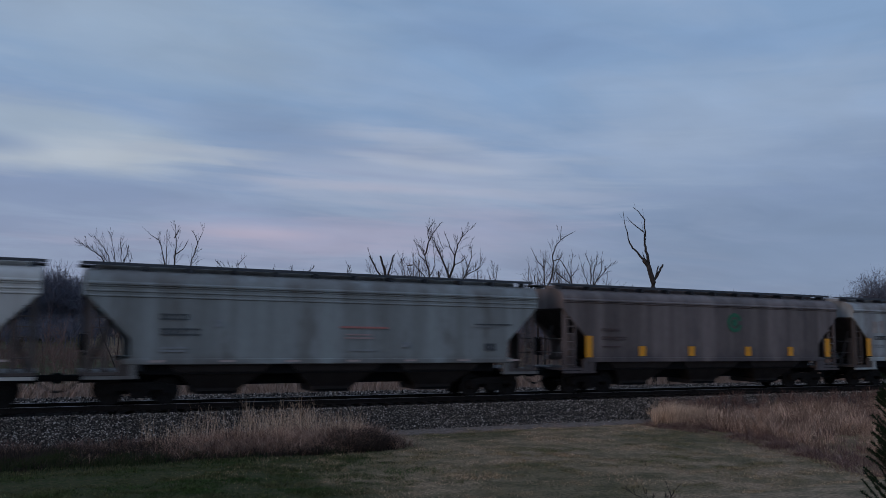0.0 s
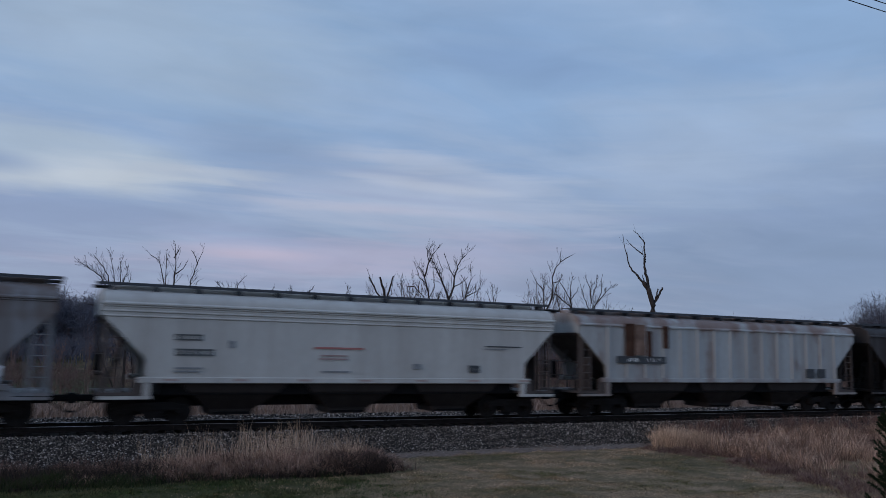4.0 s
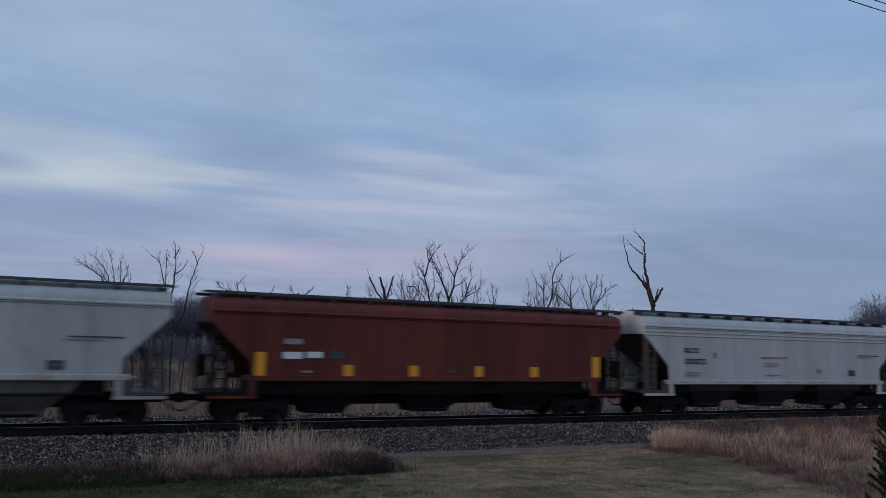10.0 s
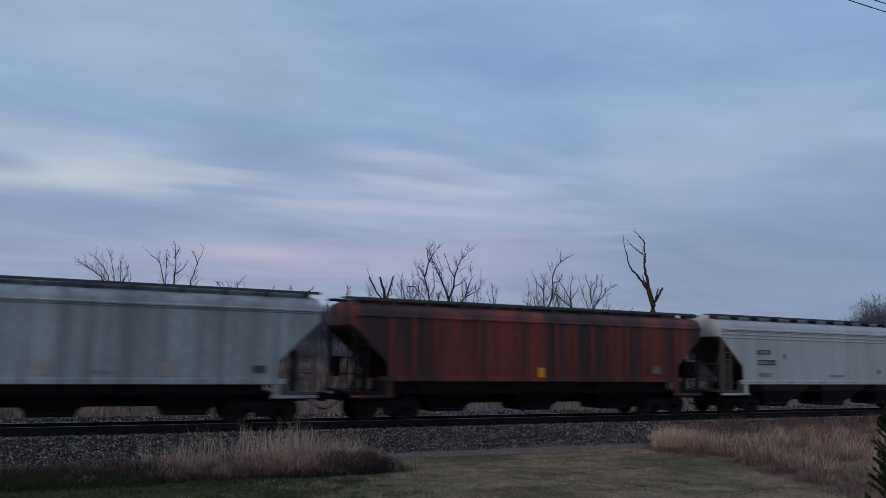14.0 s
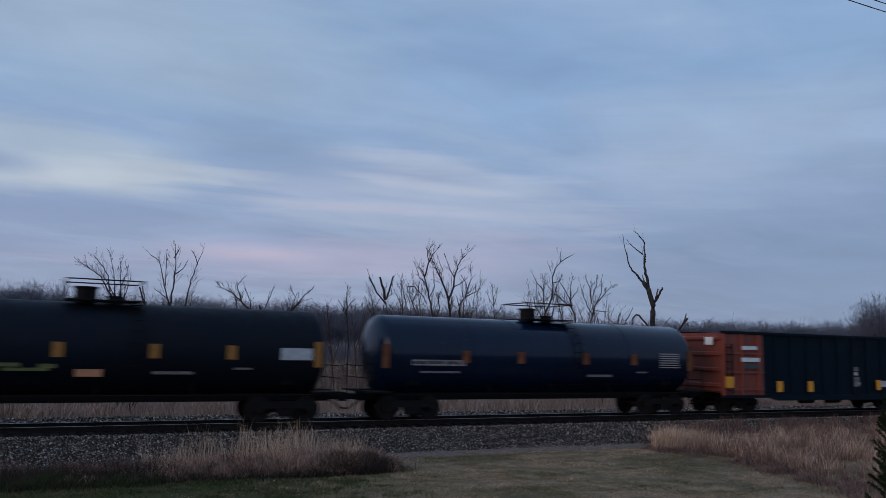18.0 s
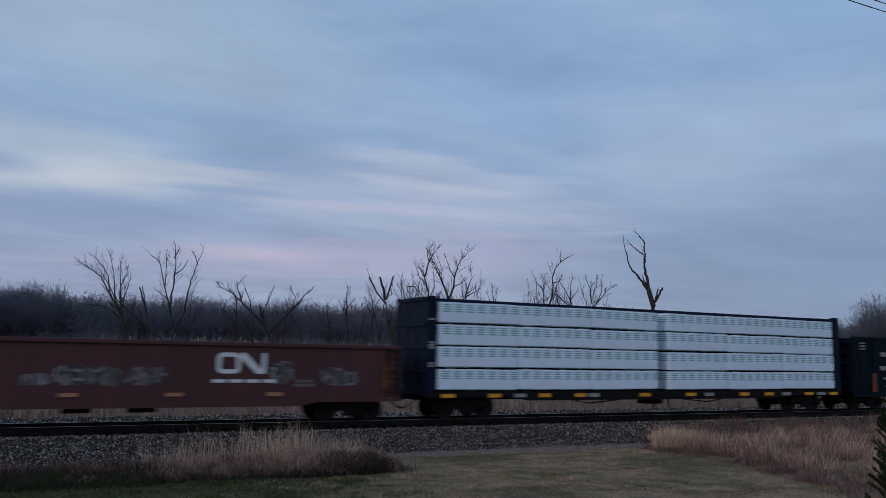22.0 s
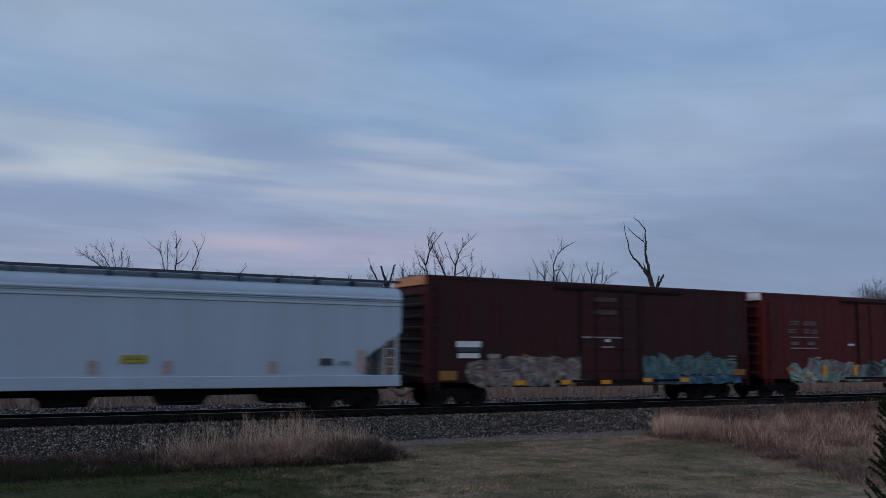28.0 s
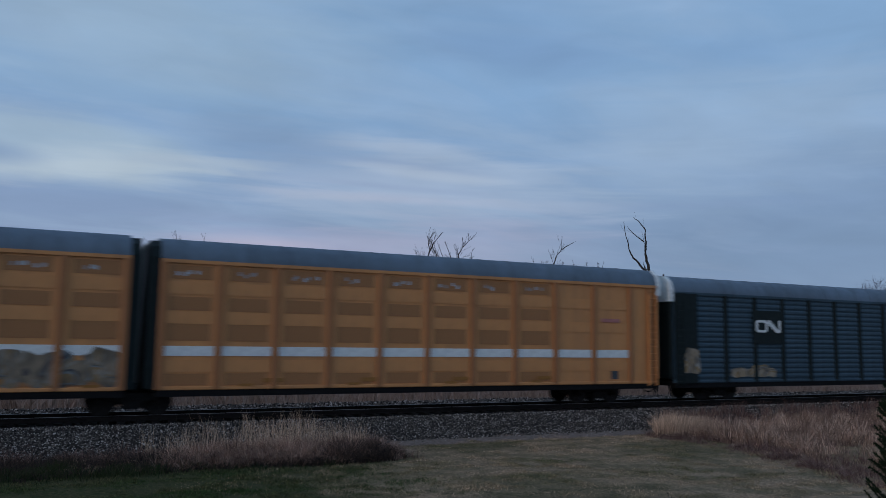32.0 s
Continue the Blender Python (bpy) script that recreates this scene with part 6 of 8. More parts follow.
def ground():
    xs = [-4000, -1200, -400, -120, -40, -15] + [-8 + 1.0 * i for i in range(50)] + [50, 70, 110, 200, 400, 900, 2000, 4500]
    ys = [-4000, -900, -200, -50, -10, -2] + [1.0 * i for i in range(0, 46)] + [50, 60, 80, 120, 200, 300, 420, 600, 900, 2000, 4500]
    verts = [(x, y, ground_height(x, y)) for y in ys for x in xs]
    n = len(xs)
    faces = [(j * n + i, j * n + i + 1, (j + 1) * n + i + 1, (j + 1) * n + i) for j in range(len(ys) - 1) for i in range(n - 1)]
    me = bpy.data.meshes.new("ground")
    me.from_pydata(verts, [], faces)
    for p in me.polygons:
        p.use_smooth = True
    m, nd, ln, b = shader("mown_late_autumn_lawn", 0.95)
    big = ramp_of(nd, ln, noise_of(nd, ln, 0.22, (1, 1, 1), 3.0), 0.40, 0.62)
    fine = ramp_of(nd, ln, noise_of(nd, ln, 5.0, (1, 1, 1), 6.0), 0.35, 0.7)
    grit = ramp_of(nd, ln, noise_of(nd, ln, 13.0, (1, 1, 1), 5.0), 0.40, 0.62)
    sep, tc = nd.new("ShaderNodeSeparateXYZ"), nd.new("ShaderNodeTexCoord")
    ln.new(tc.outputs["Object"], sep.inputs[0])
    side = ramp_of(nd, ln, sep.outputs["X"], 3.0, 10.0, -0.95, 0.45)
    add = nd.new("ShaderNodeMath")
    add.operation, add.use_clamp = "ADD", True
    ln.new(big, add.inputs[0])
    ln.new(side, add.inputs[1])
    c = blend(nd, ln, add.outputs[0], (0.034, 0.052, 0.014), (0.46, 0.315, 0.20))
    c = blend(nd, ln, ramp_of(nd, ln, fine, 0, 1, 0, 0.45), c, (0.21, 0.155, 0.09))
    mid = ramp_of(nd, ln, noise_of(nd, ln, 1.3, (1, 1, 1), 4.0), 0.42, 0.6, 0, 0.55)
    c = blend(nd, ln, mid, c, (0.088, 0.082, 0.036))
    c = blend(nd, ln, ramp_of(nd, ln, grit, 0, 1, 0, 0.62), c, (0.020, 0.020, 0.011))
    ln.new(c, b.inputs["Base Color"])
    bump(nd, ln, b, noise_of(nd, ln, 18.0, (1, 1, 1), 5.0), 0.8, 0.05)
    me.materials.append(m)
    tagged(new("ground", me), "patchy green and brown late-autumn lawn and field", "ground", kind="structure")


ground()


# ---- many small pieces in one mesh ----
def stuff(name, verts, faces, mat, label, category):
    me = bpy.data.meshes.new(name)
    me.from_pydata(verts, [], faces)
    me.materials.append(mat)
    return tagged(new(name, me), label, category, kind="stuff")


def island_material(name, cols, rough=0.9, tufts=0.0):
    """Each piece takes its own tone between the given colours."""
    m, nd, ln, b = shader(name, rough)
    g, rp = nd.new("ShaderNodeNewGeometry"), nd.new("ShaderNodeValToRGB")
    el = rp.color_ramp.elements
    el[0].color, el[1].color = (*cols[0], 1), (*cols[-1], 1)
    for k, c in enumerate(cols[1:-1], 1):
        e = el.new(k / (len(cols) - 1))
        e.color = (*c, 1)
    ln.new(g.outputs["Random Per Island"], rp.inputs[0])
    if tufts:
        dim = ramp_of(nd, ln, noise_of(nd, ln, tufts, (1, 1, 0.3), 3.0), 0.36, 0.64, 0.45, 1.5)
        sc = nd.new("ShaderNodeVectorMath")
        sc.operation = "SCALE"
        ln.new(rp.outputs[0], sc.inputs[0])
        ln.new(dim, sc.inputs["Scale"])
        ln.new(sc.outputs[0], b.inputs["Base Color"])
    else:
        ln.new(rp.outputs[0], b.inputs["Base Color"])
    return m


STONE = island_material("crushed_granite", [(0.013, 0.0112, 0.0098), (0.031, 0.026, 0.0225), (0.095, 0.08, 0.07), (0.20, 0.17, 0.15), (0.06, 0.051, 0.045), (0.33, 0.285, 0.255), (0.60, 0.54, 0.50)])


def stones(name, place, count, size, label, seed):
    """Crushed stones: jittered octahedra laid where place(u, v) puts them."""
    rng = np.random.default_rng(seed)
    base = np.array([(1, 0, 0), (-1, 0, 0), (0, 1, 0), (0, -1, 0), (0, 0, 1), (0, 0, -1)], float)
    tri = np.array([(0, 2, 4), (2, 1, 4), (1, 3, 4), (3, 0, 4), (2, 0, 5), (1, 2, 5), (3, 1, 5), (0, 3, 5)])
    c = place(rng.random(count), rng.random(count), rng)
    r = size * rng.uniform(0.55, 1.25, (count, 1, 1))
    v = base[None] * rng.uniform(0.55, 1.2, (count, 6, 1)) + rng.uniform(-0.3, 0.3, (count, 6, 3))
    an = rng.uniform(0, 6.283, count)
    ca, sa = np.cos(an)[:, None], np.sin(an)[:, None]
    v = np.stack((v[..., 0] * ca - v[..., 1] * sa, v[..., 0] * sa + v[..., 1] * ca, v[..., 2] * 0.8), -1) * r + c[:, None]
    f = (tri[None] + 6 * np.arange(count)[:, None, None]).reshape(-1, 3)
    return stuff(name, v.reshape(-1, 3).tolist(), f.tolist(), STONE, label, "ballast")


def ballast():
    bm = bmesh.new()
    along_x(bm, [(26.35, LAWN - 0.3), (26.35, LAWN + 0.02), (28.05, -0.26), (28.25, -0.28), (28.40, -0.34), (31.1, -0.34), (31.25, -0.23), (36.0, -0.32), (37.2, LAWN + 0.1), (37.2, LAWN - 0.3)], -300, 600)
    me = mesh_of("ballast_bed", bm, plain("ballast_grit", (0.034, 0.028, 0.024), 0.95, 0, 0.7, 22.0))
    tagged(new("ballast_bed", me), "grey crushed-stone ballast bed of the railway", "ballast", kind="structure")

    def near(u, v, rng):
        x = -4 + 48 * u ** 1.15
        k = v * 2.12
        y = 26.15 + k
        z = np.where(y < 28.05, LAWN + 0.02 + (y - 26.35) / 1.7 * 0.72, np.minimum(-0.25 + (y - 28.05) * 0.12, -0.205)) + rng.uniform(-0.02, 0.015, len(u))
        y = y - (rng.random(len(u)) < 0.06) * rng.uniform(0, 0.5, len(u))
        return np.stack((x, y, np.maximum(z, LAWN + 0.0)), -1)

    def far(u, v, rng):
        y = 31.2 + 5.3 * v
        return np.stack((-6 + 84 * u ** 1.2, y, np.where(y > 36, -0.30 - (y - 36) * 0.5, -0.24 - (y - 31) * 0.012) + rng.uniform(-0.02, 0.03, len(u))), -1)

    stones("ballast_stones", near, 56000, 0.034, "loose grey crushed stones on the bank beside the rails", 1)
    stones("ballast_stones", far, 24000, 0.055, "grey crushed stones beyond the rails", 2)


ballast()


def dirt_strip():
    """A bare, pale strip of gritty soil between the lawn and the ballast, with ragged edges."""
    bm, n = bmesh.new(), 70
    near, far = [], []
    for i in range(n + 1):
        x = 8.5 + 15.0 * i / n
        wide = 0.75 + 0.35 * noise.noise(Vector((x * 0.9, 7, 0))) + 0.25 * noise.noise(Vector((x * 3.1, 8, 0)))
        wide *= min(1.0, 0.1 + min(i, n - i) / 9)
        near.append((x, 26.5 - wide, max(ground_height(x, 26.5 - wide), LAWN) + 0.012))
        far.append((x, 26.5, LAWN + 0.09))
    rows = [[bm.verts.new(p) for p in row] for row in (near, far, [(x, y, z - 0.3) for x, y, z in far], [(x, y, z - 0.3) for x, y, z in near])]
    for a, b in zip(rows, rows[1:] + rows[:1]):
        for i in range(n):
            bm.faces.new((a[i], a[i + 1], b[i + 1], b[i]))
    me = mesh_of("dirt_strip", bm, plain("pale_gritty_soil", (0.20, 0.155, 0.13), 0.95, 0, 0.45, 9.0))
    tagged(new("dirt_strip", me), "bare pale gritty soil along the ballast's foot", "ground", kind="structure")


dirt_strip()


def track():
    t = thing("railway_track", "dark rusty steel rails on creosoted timber ties", "railway track", kind="structure")
    t.location = (0, TRACK, 0)
    for s in (-1, 1):
        y = s * 0.7525
        bm = bmesh.new()
        along_x(bm, [(y - 0.075, -0.18), (y - 0.075, -0.165), (y - 0.012, -0.145), (y - 0.010, -0.05), (y - 0.036, -0.038), (y - 0.036, -0.006), (y + 0.036, -0.006), (y + 0.036, -0.038), (y + 0.010, -0.05), (y + 0.012, -0.145), (y + 0.075, -0.165), (y + 0.075, -0.18)], -300, 600)
        rail = part("rail", bm, MAT["rail"], t)
        bm = bmesh.new()
        box(bm, -300, 600, y - 0.030, y + 0.030, -0.006, 0.0)
        part("rail_head", bm, MAT["railhead"], rail, "bright worn running surface")
    bm = bmesh.new()
    box(bm, -0.115, 0.115, -1.3, 1.3, -0.36, -0.185)
    tie_mesh = mesh_of("tie", bm, MAT["tie"], bevel=0.012)
    bm = bmesh.new()
    for s in (-1, 1):
        box(bm, -0.09, 0.09, s * 0.7525 - 0.17, s * 0.7525 + 0.17, -0.185, -0.168)
        for a in (-0.06, 0.06):
            box(bm, a - 0.012, a + 0.012, s * 0.7525 - 0.115, s * 0.7525 - 0.085, -0.17, -0.135)
            box(bm, a - 0.012, a + 0.012, s * 0.7525 + 0.085, s * 0.7525 + 0.115, -0.17, -0.135)
    tie_plate = mesh_of("tie_plate", bm, MAT["rail"])
    rnd = random.Random(5)
    for i in range(150):
        o = part("tie", tie_mesh, None, t)
        o.location, o.rotation_euler = (-8 + i * 0.53, rnd.uniform(-0.05, 0.05), rnd.uniform(-0.015, 0.005)), (0, 0, rnd.uniform(-0.02, 0.02))
        p = part("tie_plate", tie_plate, None, t)
        p.location = (-8 + i * 0.53, 0, 0)


track()


# ---- grass ----
def blades(name, spots, height, width, mat, label, seed, lean=0.35, joints=2):
    """Tapered, bending blades, each at a spot (x, y, z, scale)."""
    rng = np.random.default_rng(seed)
    n = len(spots)
    s = spots[:, 3] * (0.35 + 0.85 * rng.random(n) ** 0.7)
    an, tw = rng.uniform(0, 6.283, n), rng.uniform(-0.9, 0.9, n)
    h = height * s
    out = lean * h * rng.uniform(0.1, 1.0, n)
    dx, dy = np.cos(an), np.sin(an)
    wx, wy = np.cos(tw) * width / 2, np.sin(tw) * width / 2
    rows = []
    for j in range(joints):
        k = j / joints
        ox, oy, oz = dx * out * k * k, dy * out * k * k, h * k * (1 - 0.15 * k)
        w = 1 - 0.55 * k
        for sgn in (-1, 1):
            rows.append(np.stack((spots[:, 0] + ox + sgn * wx * w, spots[:, 1] + oy + sgn * wy * w, spots[:, 2] + oz), -1))
    rows.append(np.stack((spots[:, 0] + dx * out, spots[:, 1] + dy * out, spots[:, 2] + h * 0.82), -1))
    v = np.stack(rows, 1)
    m = v.shape[1]
    f = []
    base = np.arange(n) * m
    faces = []
    for j in range(joints - 1):
        faces.append(np.stack([base + 2 * j, base + 2 * j + 1, base + 2 * j + 3], -1))
        faces.append(np.stack([base + 2 * j, base + 2 * j + 3, base + 2 * j + 2], -1))
    faces.append(np.stack([base + m - 3, base + m - 2, base + m - 1], -1))
    f = np.concatenate(faces).tolist()
    return stuff(name, v.reshape(-1, 3).tolist(), f, mat, label, "grass")


def scatter(count, seed, x0, x1, y0, y1, keep, z=None, clump=0.9):
    """Spots in a field, gathered into tussocks; keep(x, y) gives the chance and size 0..1."""
    rng = random.Random(seed)
    out = []
    while len(out) < count:
        x, y = rng.uniform(x0, x1), rng.uniform(y0, y1)
        q = keep(x, y) * (0.55 + clump * noise.noise(Vector((x * 1.3, y * 1.3, seed))))
        if rng.random() < q:
            g = ground_height(x, y) if z is None else z
            if z is None and 26.35 < y < 28.05:
                g = LAWN + (y - 26.35) / 1.7 * 0.72
            out.append((x, y, g - 0.02, max(0.3, min(1.35, 0.5 + 0.5 * q + 0.5 * noise.noise(Vector((x * 0.8, y * 0.8, 20 + seed))) + 0.35 * noise.noise(Vector((x * 2.3, y * 2.3, 40 + seed)))))))
    return np.array(out)


def tussocks(name, count, each, seed, x0, x1, y0, y1, keep, height, width, mat, label, girth=0.16, lean=0.55, joints=4):
    """Tufts of grass: blades that fan out of one root, with nodding tips; keep(x, y) gives the chance and size 0..1."""
    rng, pick = np.random.default_rng(seed), random.Random(seed)
    roots = []
    while len(roots) < count:
        x, y = pick.uniform(x0, x1), pick.uniform(y0, y1)
        q = keep(x, y)
        if pick.random() < q:
            g = ground_height(x, y)
            if 26.35 < y < 28.05:
                g = LAWN + (y - 26.35) / 1.7 * 0.72
            roots.append((x, y, g - 0.03, (0.55 + 0.45 * q) * pick.uniform(0.6, 1.2)))
    roots = np.repeat(np.array(roots), each, 0)
    n = len(roots)
    an = rng.uniform(0, 6.283, n)
    rad = rng.random(n) ** 0.6
    dx, dy = np.cos(an), np.sin(an)
    px, py = roots[:, 0] + dx * rad * girth * roots[:, 3], roots[:, 1] + dy * rad * girth * roots[:, 3]
    h = height * roots[:, 3] * rng.uniform(0.45, 1.1, n) * (1.05 - 0.35 * rad)
    out = lean * h * (0.15 + rad) * rng.uniform(0.3, 1.1, n)
    sway, way = rng.uniform(0, 0.36, n) * h, rng.uniform(0, 6.283, n)
    nod = 0.1 + 0.55 * rng.random(n)
    tw = rng.uniform(0, 3.14, n)
    wx, wy = np.cos(tw) * width / 2, np.sin(tw) * width / 2
    rows = []
    for j in range(joints + 1):
        k = j / joints
        ox, oz = out * k ** 1.7, h * (k - nod * max(0.0, k - 0.55) ** 2 * 4)
        w = 1 - 0.75 * k
        for sgn in ((-1, 1) if j < joints else (0,)):
            rows.append(np.stack((px + dx * ox + np.cos(way) * sway * k * k + sgn * wx * w, py + dy * ox + np.sin(way) * sway * k * k + sgn * wy * w, roots[:, 2] + oz), -1))
    v = np.stack(rows, 1)
    m, base, faces = v.shape[1], np.arange(n) * v.shape[1], []
    for j in range(joints - 1):
        faces.append(np.stack([base + 2 * j, base + 2 * j + 1, base + 2 * j + 3], -1))
        faces.append(np.stack([base + 2 * j, base + 2 * j + 3, base + 2 * j + 2], -1))
    faces.append(np.stack([base + m - 3, base + m - 2, base + m - 1], -1))
    return stuff(name, v.reshape(-1, 3).tolist(), np.concatenate(faces).tolist(), mat, label, "grass")


def smooth(a, b, v):
    k = max(0.0, min(1.0, (v - a) / (b - a)))
    return k * k * (3 - 2 * k)


def lawn_material(name, green, brown, shift):
    """Blades change from green to brown in patches, each with its own tone."""
    m, nd, ln, b = shader(name, 0.9)
    g = nd.new("ShaderNodeNewGeometry")
    patch = ramp_of(nd, ln, noise_of(nd, ln, 0.6, (0.5, 1.5, 1), 6.0), 0.34 + shift, 0.58 + shift)
    c = blend(nd, ln, patch, green, brown)
    tuft = ramp_of(nd, ln, noise_of(nd, ln, 3.4, (1, 1, 1), 4.0), 0.42, 0.72, 0, 0.75)
    c = blend(nd, ln, tuft, c, tuple(0.42 * v for v in green))
    grain = ramp_of(nd, ln, noise_of(nd, ln, 11.0, (1, 1, 1), 3.0), 0.32, 0.68, 0.4, 1.5)
    tone = ramp_of(nd, ln, g.outputs["Random Per Island"], 0, 1, 0.5, 1.4)
    both = nd.new("ShaderNodeMath")
    both.operation = "MULTIPLY"
    ln.new(tone, both.inputs[0])
    ln.new(grain, both.inputs[1])
    tone = both.outputs[0]
    hue = nd.new("ShaderNodeVectorMath")
    hue.operation = "SCALE"
    ln.new(c, hue.inputs[0])
    ln.new(tone, hue.inputs["Scale"])
    ln.new(hue.outputs[0], b.inputs["Base Color"])
    return m


STRAW = island_material("dry_straw_grass", [(0.05, 0.030, 0.025), (0.25, 0.158, 0.122), (0.49, 0.325, 0.235), (0.22, 0.135, 0.10), (0.84, 0.61, 0.46), (0.045, 0.027, 0.023)], tufts=1.3)
STRAWRED = island_material("reddish_dry_grass", [(0.07, 0.040, 0.032), (0.22, 0.128, 0.095), (0.41, 0.255, 0.188), (0.155, 0.09, 0.068), (0.58, 0.40, 0.31), (0.055, 0.032, 0.026)], tufts=1.6)
WEEDBROWN = island_material("dark_red_brown_weeds", [(0.06, 0.035, 0.031), (0.15, 0.088, 0.074), (0.25, 0.152, 0.125), (0.105, 0.062, 0.053), (0.46, 0.30, 0.24)])
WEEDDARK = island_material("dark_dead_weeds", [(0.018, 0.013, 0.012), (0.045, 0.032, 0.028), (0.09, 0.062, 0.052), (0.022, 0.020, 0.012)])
STRAWPALE = island_material("pale_dry_stalks", [(0.30, 0.20, 0.14), (0.88, 0.65, 0.47), (0.55, 0.38, 0.27), (0.10, 0.065, 0.05)])
STRAWPINK = island_material("pale_dry_field_grass", [(0.28, 0.19, 0.15), (0.46, 0.34, 0.28), (0.20, 0.135, 0.105), (0.38, 0.27, 0.22)])
TURF = lawn_material("short_turf", (0.17, 0.158, 0.072), (0.64, 0.43, 0.285), 0.04)
TURFGREEN = lawn_material("green_turf", (0.058, 0.092, 0.029), (0.145, 0.125, 0.062), 0.06)
WEED = island_material("dark_green_weeds", [(0.012, 0.021, 0.008), (0.024, 0.038, 0.013), (0.06, 0.055, 0.03), (0.036, 0.056, 0.018)])


def left_clump(x, y):
    edge = 11.0 + 0.5 * noise.noise(Vector((y, 3, 0)))
    return smooth(-0.5, 5.0, x) * smooth(edge, edge - 0.9, x) * smooth(22.7, 23.6, y) * smooth(27.0, 26.0, y) * (0.30 + 0.70 * smooth(2.0, 6.5, x))


def stand_edge(y):
    """Where the mown lawn ends and the tall grass begins, a ragged line that bulges in the middle."""
    return 22.7 - 0.36 * max(0.0, 21.7 - y) - 0.30 * max(0.0, y - 22.6) + 1.16 * max(0.0, y - 25.3) + 0.45 * noise.noise(Vector((y * 0.9, 9, 0)))


def right_clump(x, y):
    edge = stand_edge(y)
    return smooth(edge - 0.1, edge + 0.9, x) * smooth(27.2, 26.4, y) * smooth(13.0, 15.0, y) * (0.45 + 0.55 * smooth(17, 22, y))


def right_tufts(x, y):
    """The straw stands in tufts with red-brown weeds between."""
    return right_clump(x, y) * smooth(-0.18, 0.25, noise.noise(Vector((x * 0.6, y * 0.6, 31)))) * (1.35 if x < 25 and y > 21 else 1.0)


def lawn_patch(x, y):
    return 0.45 + 0.5 * noise.noise(Vector((x * 0.4, y * 0.4, 2)))


def grasses():
    tussocks("dry_grass", 800, 28, 11, -2, 11.8, 22.9, 27.0, left_clump, 0.66, 0.015, STRAWRED, "clump of reddish dry grass at the ballast's foot", 0.26, 1.7, 5)
    tussocks("dry_grass", 130, 9, 23, 3.5, 10.4, 24.2, 26.8, left_clump, 0.88, 0.013, STRAWRED, "taller stems of reddish dry grass", 0.34, 0.7, 5)
    tussocks("dry_weeds", 400, 26, 27, 23.4, 46, 26.0, 27.7, lambda x, y: 0.8 if x > 0.885 * y else 0.0, 0.85, 0.013, WEEDBROWN, "red-brown weeds that climb the ballast", 0.22, 0.7)
    tussocks("dry_weeds", 150, 18, 26, -3, 5.5, 25.2, 27.1, lambda x, y: 0.8 * smooth(6.0, 3.5, x) * smooth(27.2, 26.2, y), 0.52, 0.012, WEEDBROWN, "sparse brown weeds on the toe of the ballast", 0.26, 1.2, 5)
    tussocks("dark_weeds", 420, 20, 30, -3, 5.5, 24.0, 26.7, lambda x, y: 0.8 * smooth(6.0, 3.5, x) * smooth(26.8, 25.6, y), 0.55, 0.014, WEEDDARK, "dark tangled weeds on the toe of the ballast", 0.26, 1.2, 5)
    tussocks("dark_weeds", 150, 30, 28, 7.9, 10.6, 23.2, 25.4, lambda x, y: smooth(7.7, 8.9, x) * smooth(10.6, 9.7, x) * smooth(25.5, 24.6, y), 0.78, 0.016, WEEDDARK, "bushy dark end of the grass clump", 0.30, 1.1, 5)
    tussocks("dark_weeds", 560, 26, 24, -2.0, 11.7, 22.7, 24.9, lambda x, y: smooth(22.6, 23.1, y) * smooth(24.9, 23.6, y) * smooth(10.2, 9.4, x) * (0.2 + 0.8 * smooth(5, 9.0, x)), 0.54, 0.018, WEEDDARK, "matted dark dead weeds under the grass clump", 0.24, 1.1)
    blades("green_weeds", scatter(6500, 12, -3, 11.0, 21.8, 25.8, lambda x, y: smooth(25.8, 23.6, y) * smooth(21.8, 23.2, y) * smooth(9.5, 6.0, x) * (0.15 + 0.85 * smooth(-0.25, 0.3, noise.noise(Vector((x * 0.7, y * 0.9, 51)))))), 0.36, 0.016, WEED, "dark green weeds along the lawn's edge", 2, 1.0)
    tussocks("dry_grass", 1050, 36, 13, 19.8, 44, 15.0, 27.2, right_tufts, 1.08, 0.012, STRAW, "broad stand of dry straw-coloured grass", 0.30, 0.95, 5)
    tussocks("dry_grass", 190, 46, 25, 21.5, 25.4, 24.6, 26.9, lambda x, y: right_clump(x, y) * smooth(25.6, 24.2, x), 1.12, 0.012, STRAWPALE, "tall pale tufts at the end of the stand", 0.17, 0.6, 5)
    tussocks("dry_weeds", 1500, 28, 19, 19.8, 44, 13.5, 27.2, right_clump, 0.62, 0.013, WEEDBROWN, "reddish dry weeds among the straw grass", 0.25, 1.0)
    blades("fallen_grass", scatter(9000, 20, 19.5, 34, 13, 25.5, lambda x, y: smooth(-1.1, 0.1, x - stand_edge(y)) * smooth(1.8, 0.5, x - stand_edge(y))), 0.28, 0.014, WEEDBROWN, "flattened straw at the mown edge", 10, 1.8, 3)
    blades("lawn_grass", scatter(108000, 14, 3, 27, 13.5, 26.5, lambda x, y: lawn_patch(x, y) * (0.15 + 0.85 * smooth(3.5, 10, x))), 0.10, 0.016, TURF, "short patchy brown-green lawn grass", 4, 0.9)
    blades("lawn_grass", scatter(62000, 18, -2, 12, 17.0, 24.5, lambda x, y: (0.35 + 0.5 * lawn_patch(x, y)) * smooth(12, 5, x)), 0.11, 0.017, TURFGREEN, "short green lawn grass", 8, 0.9)
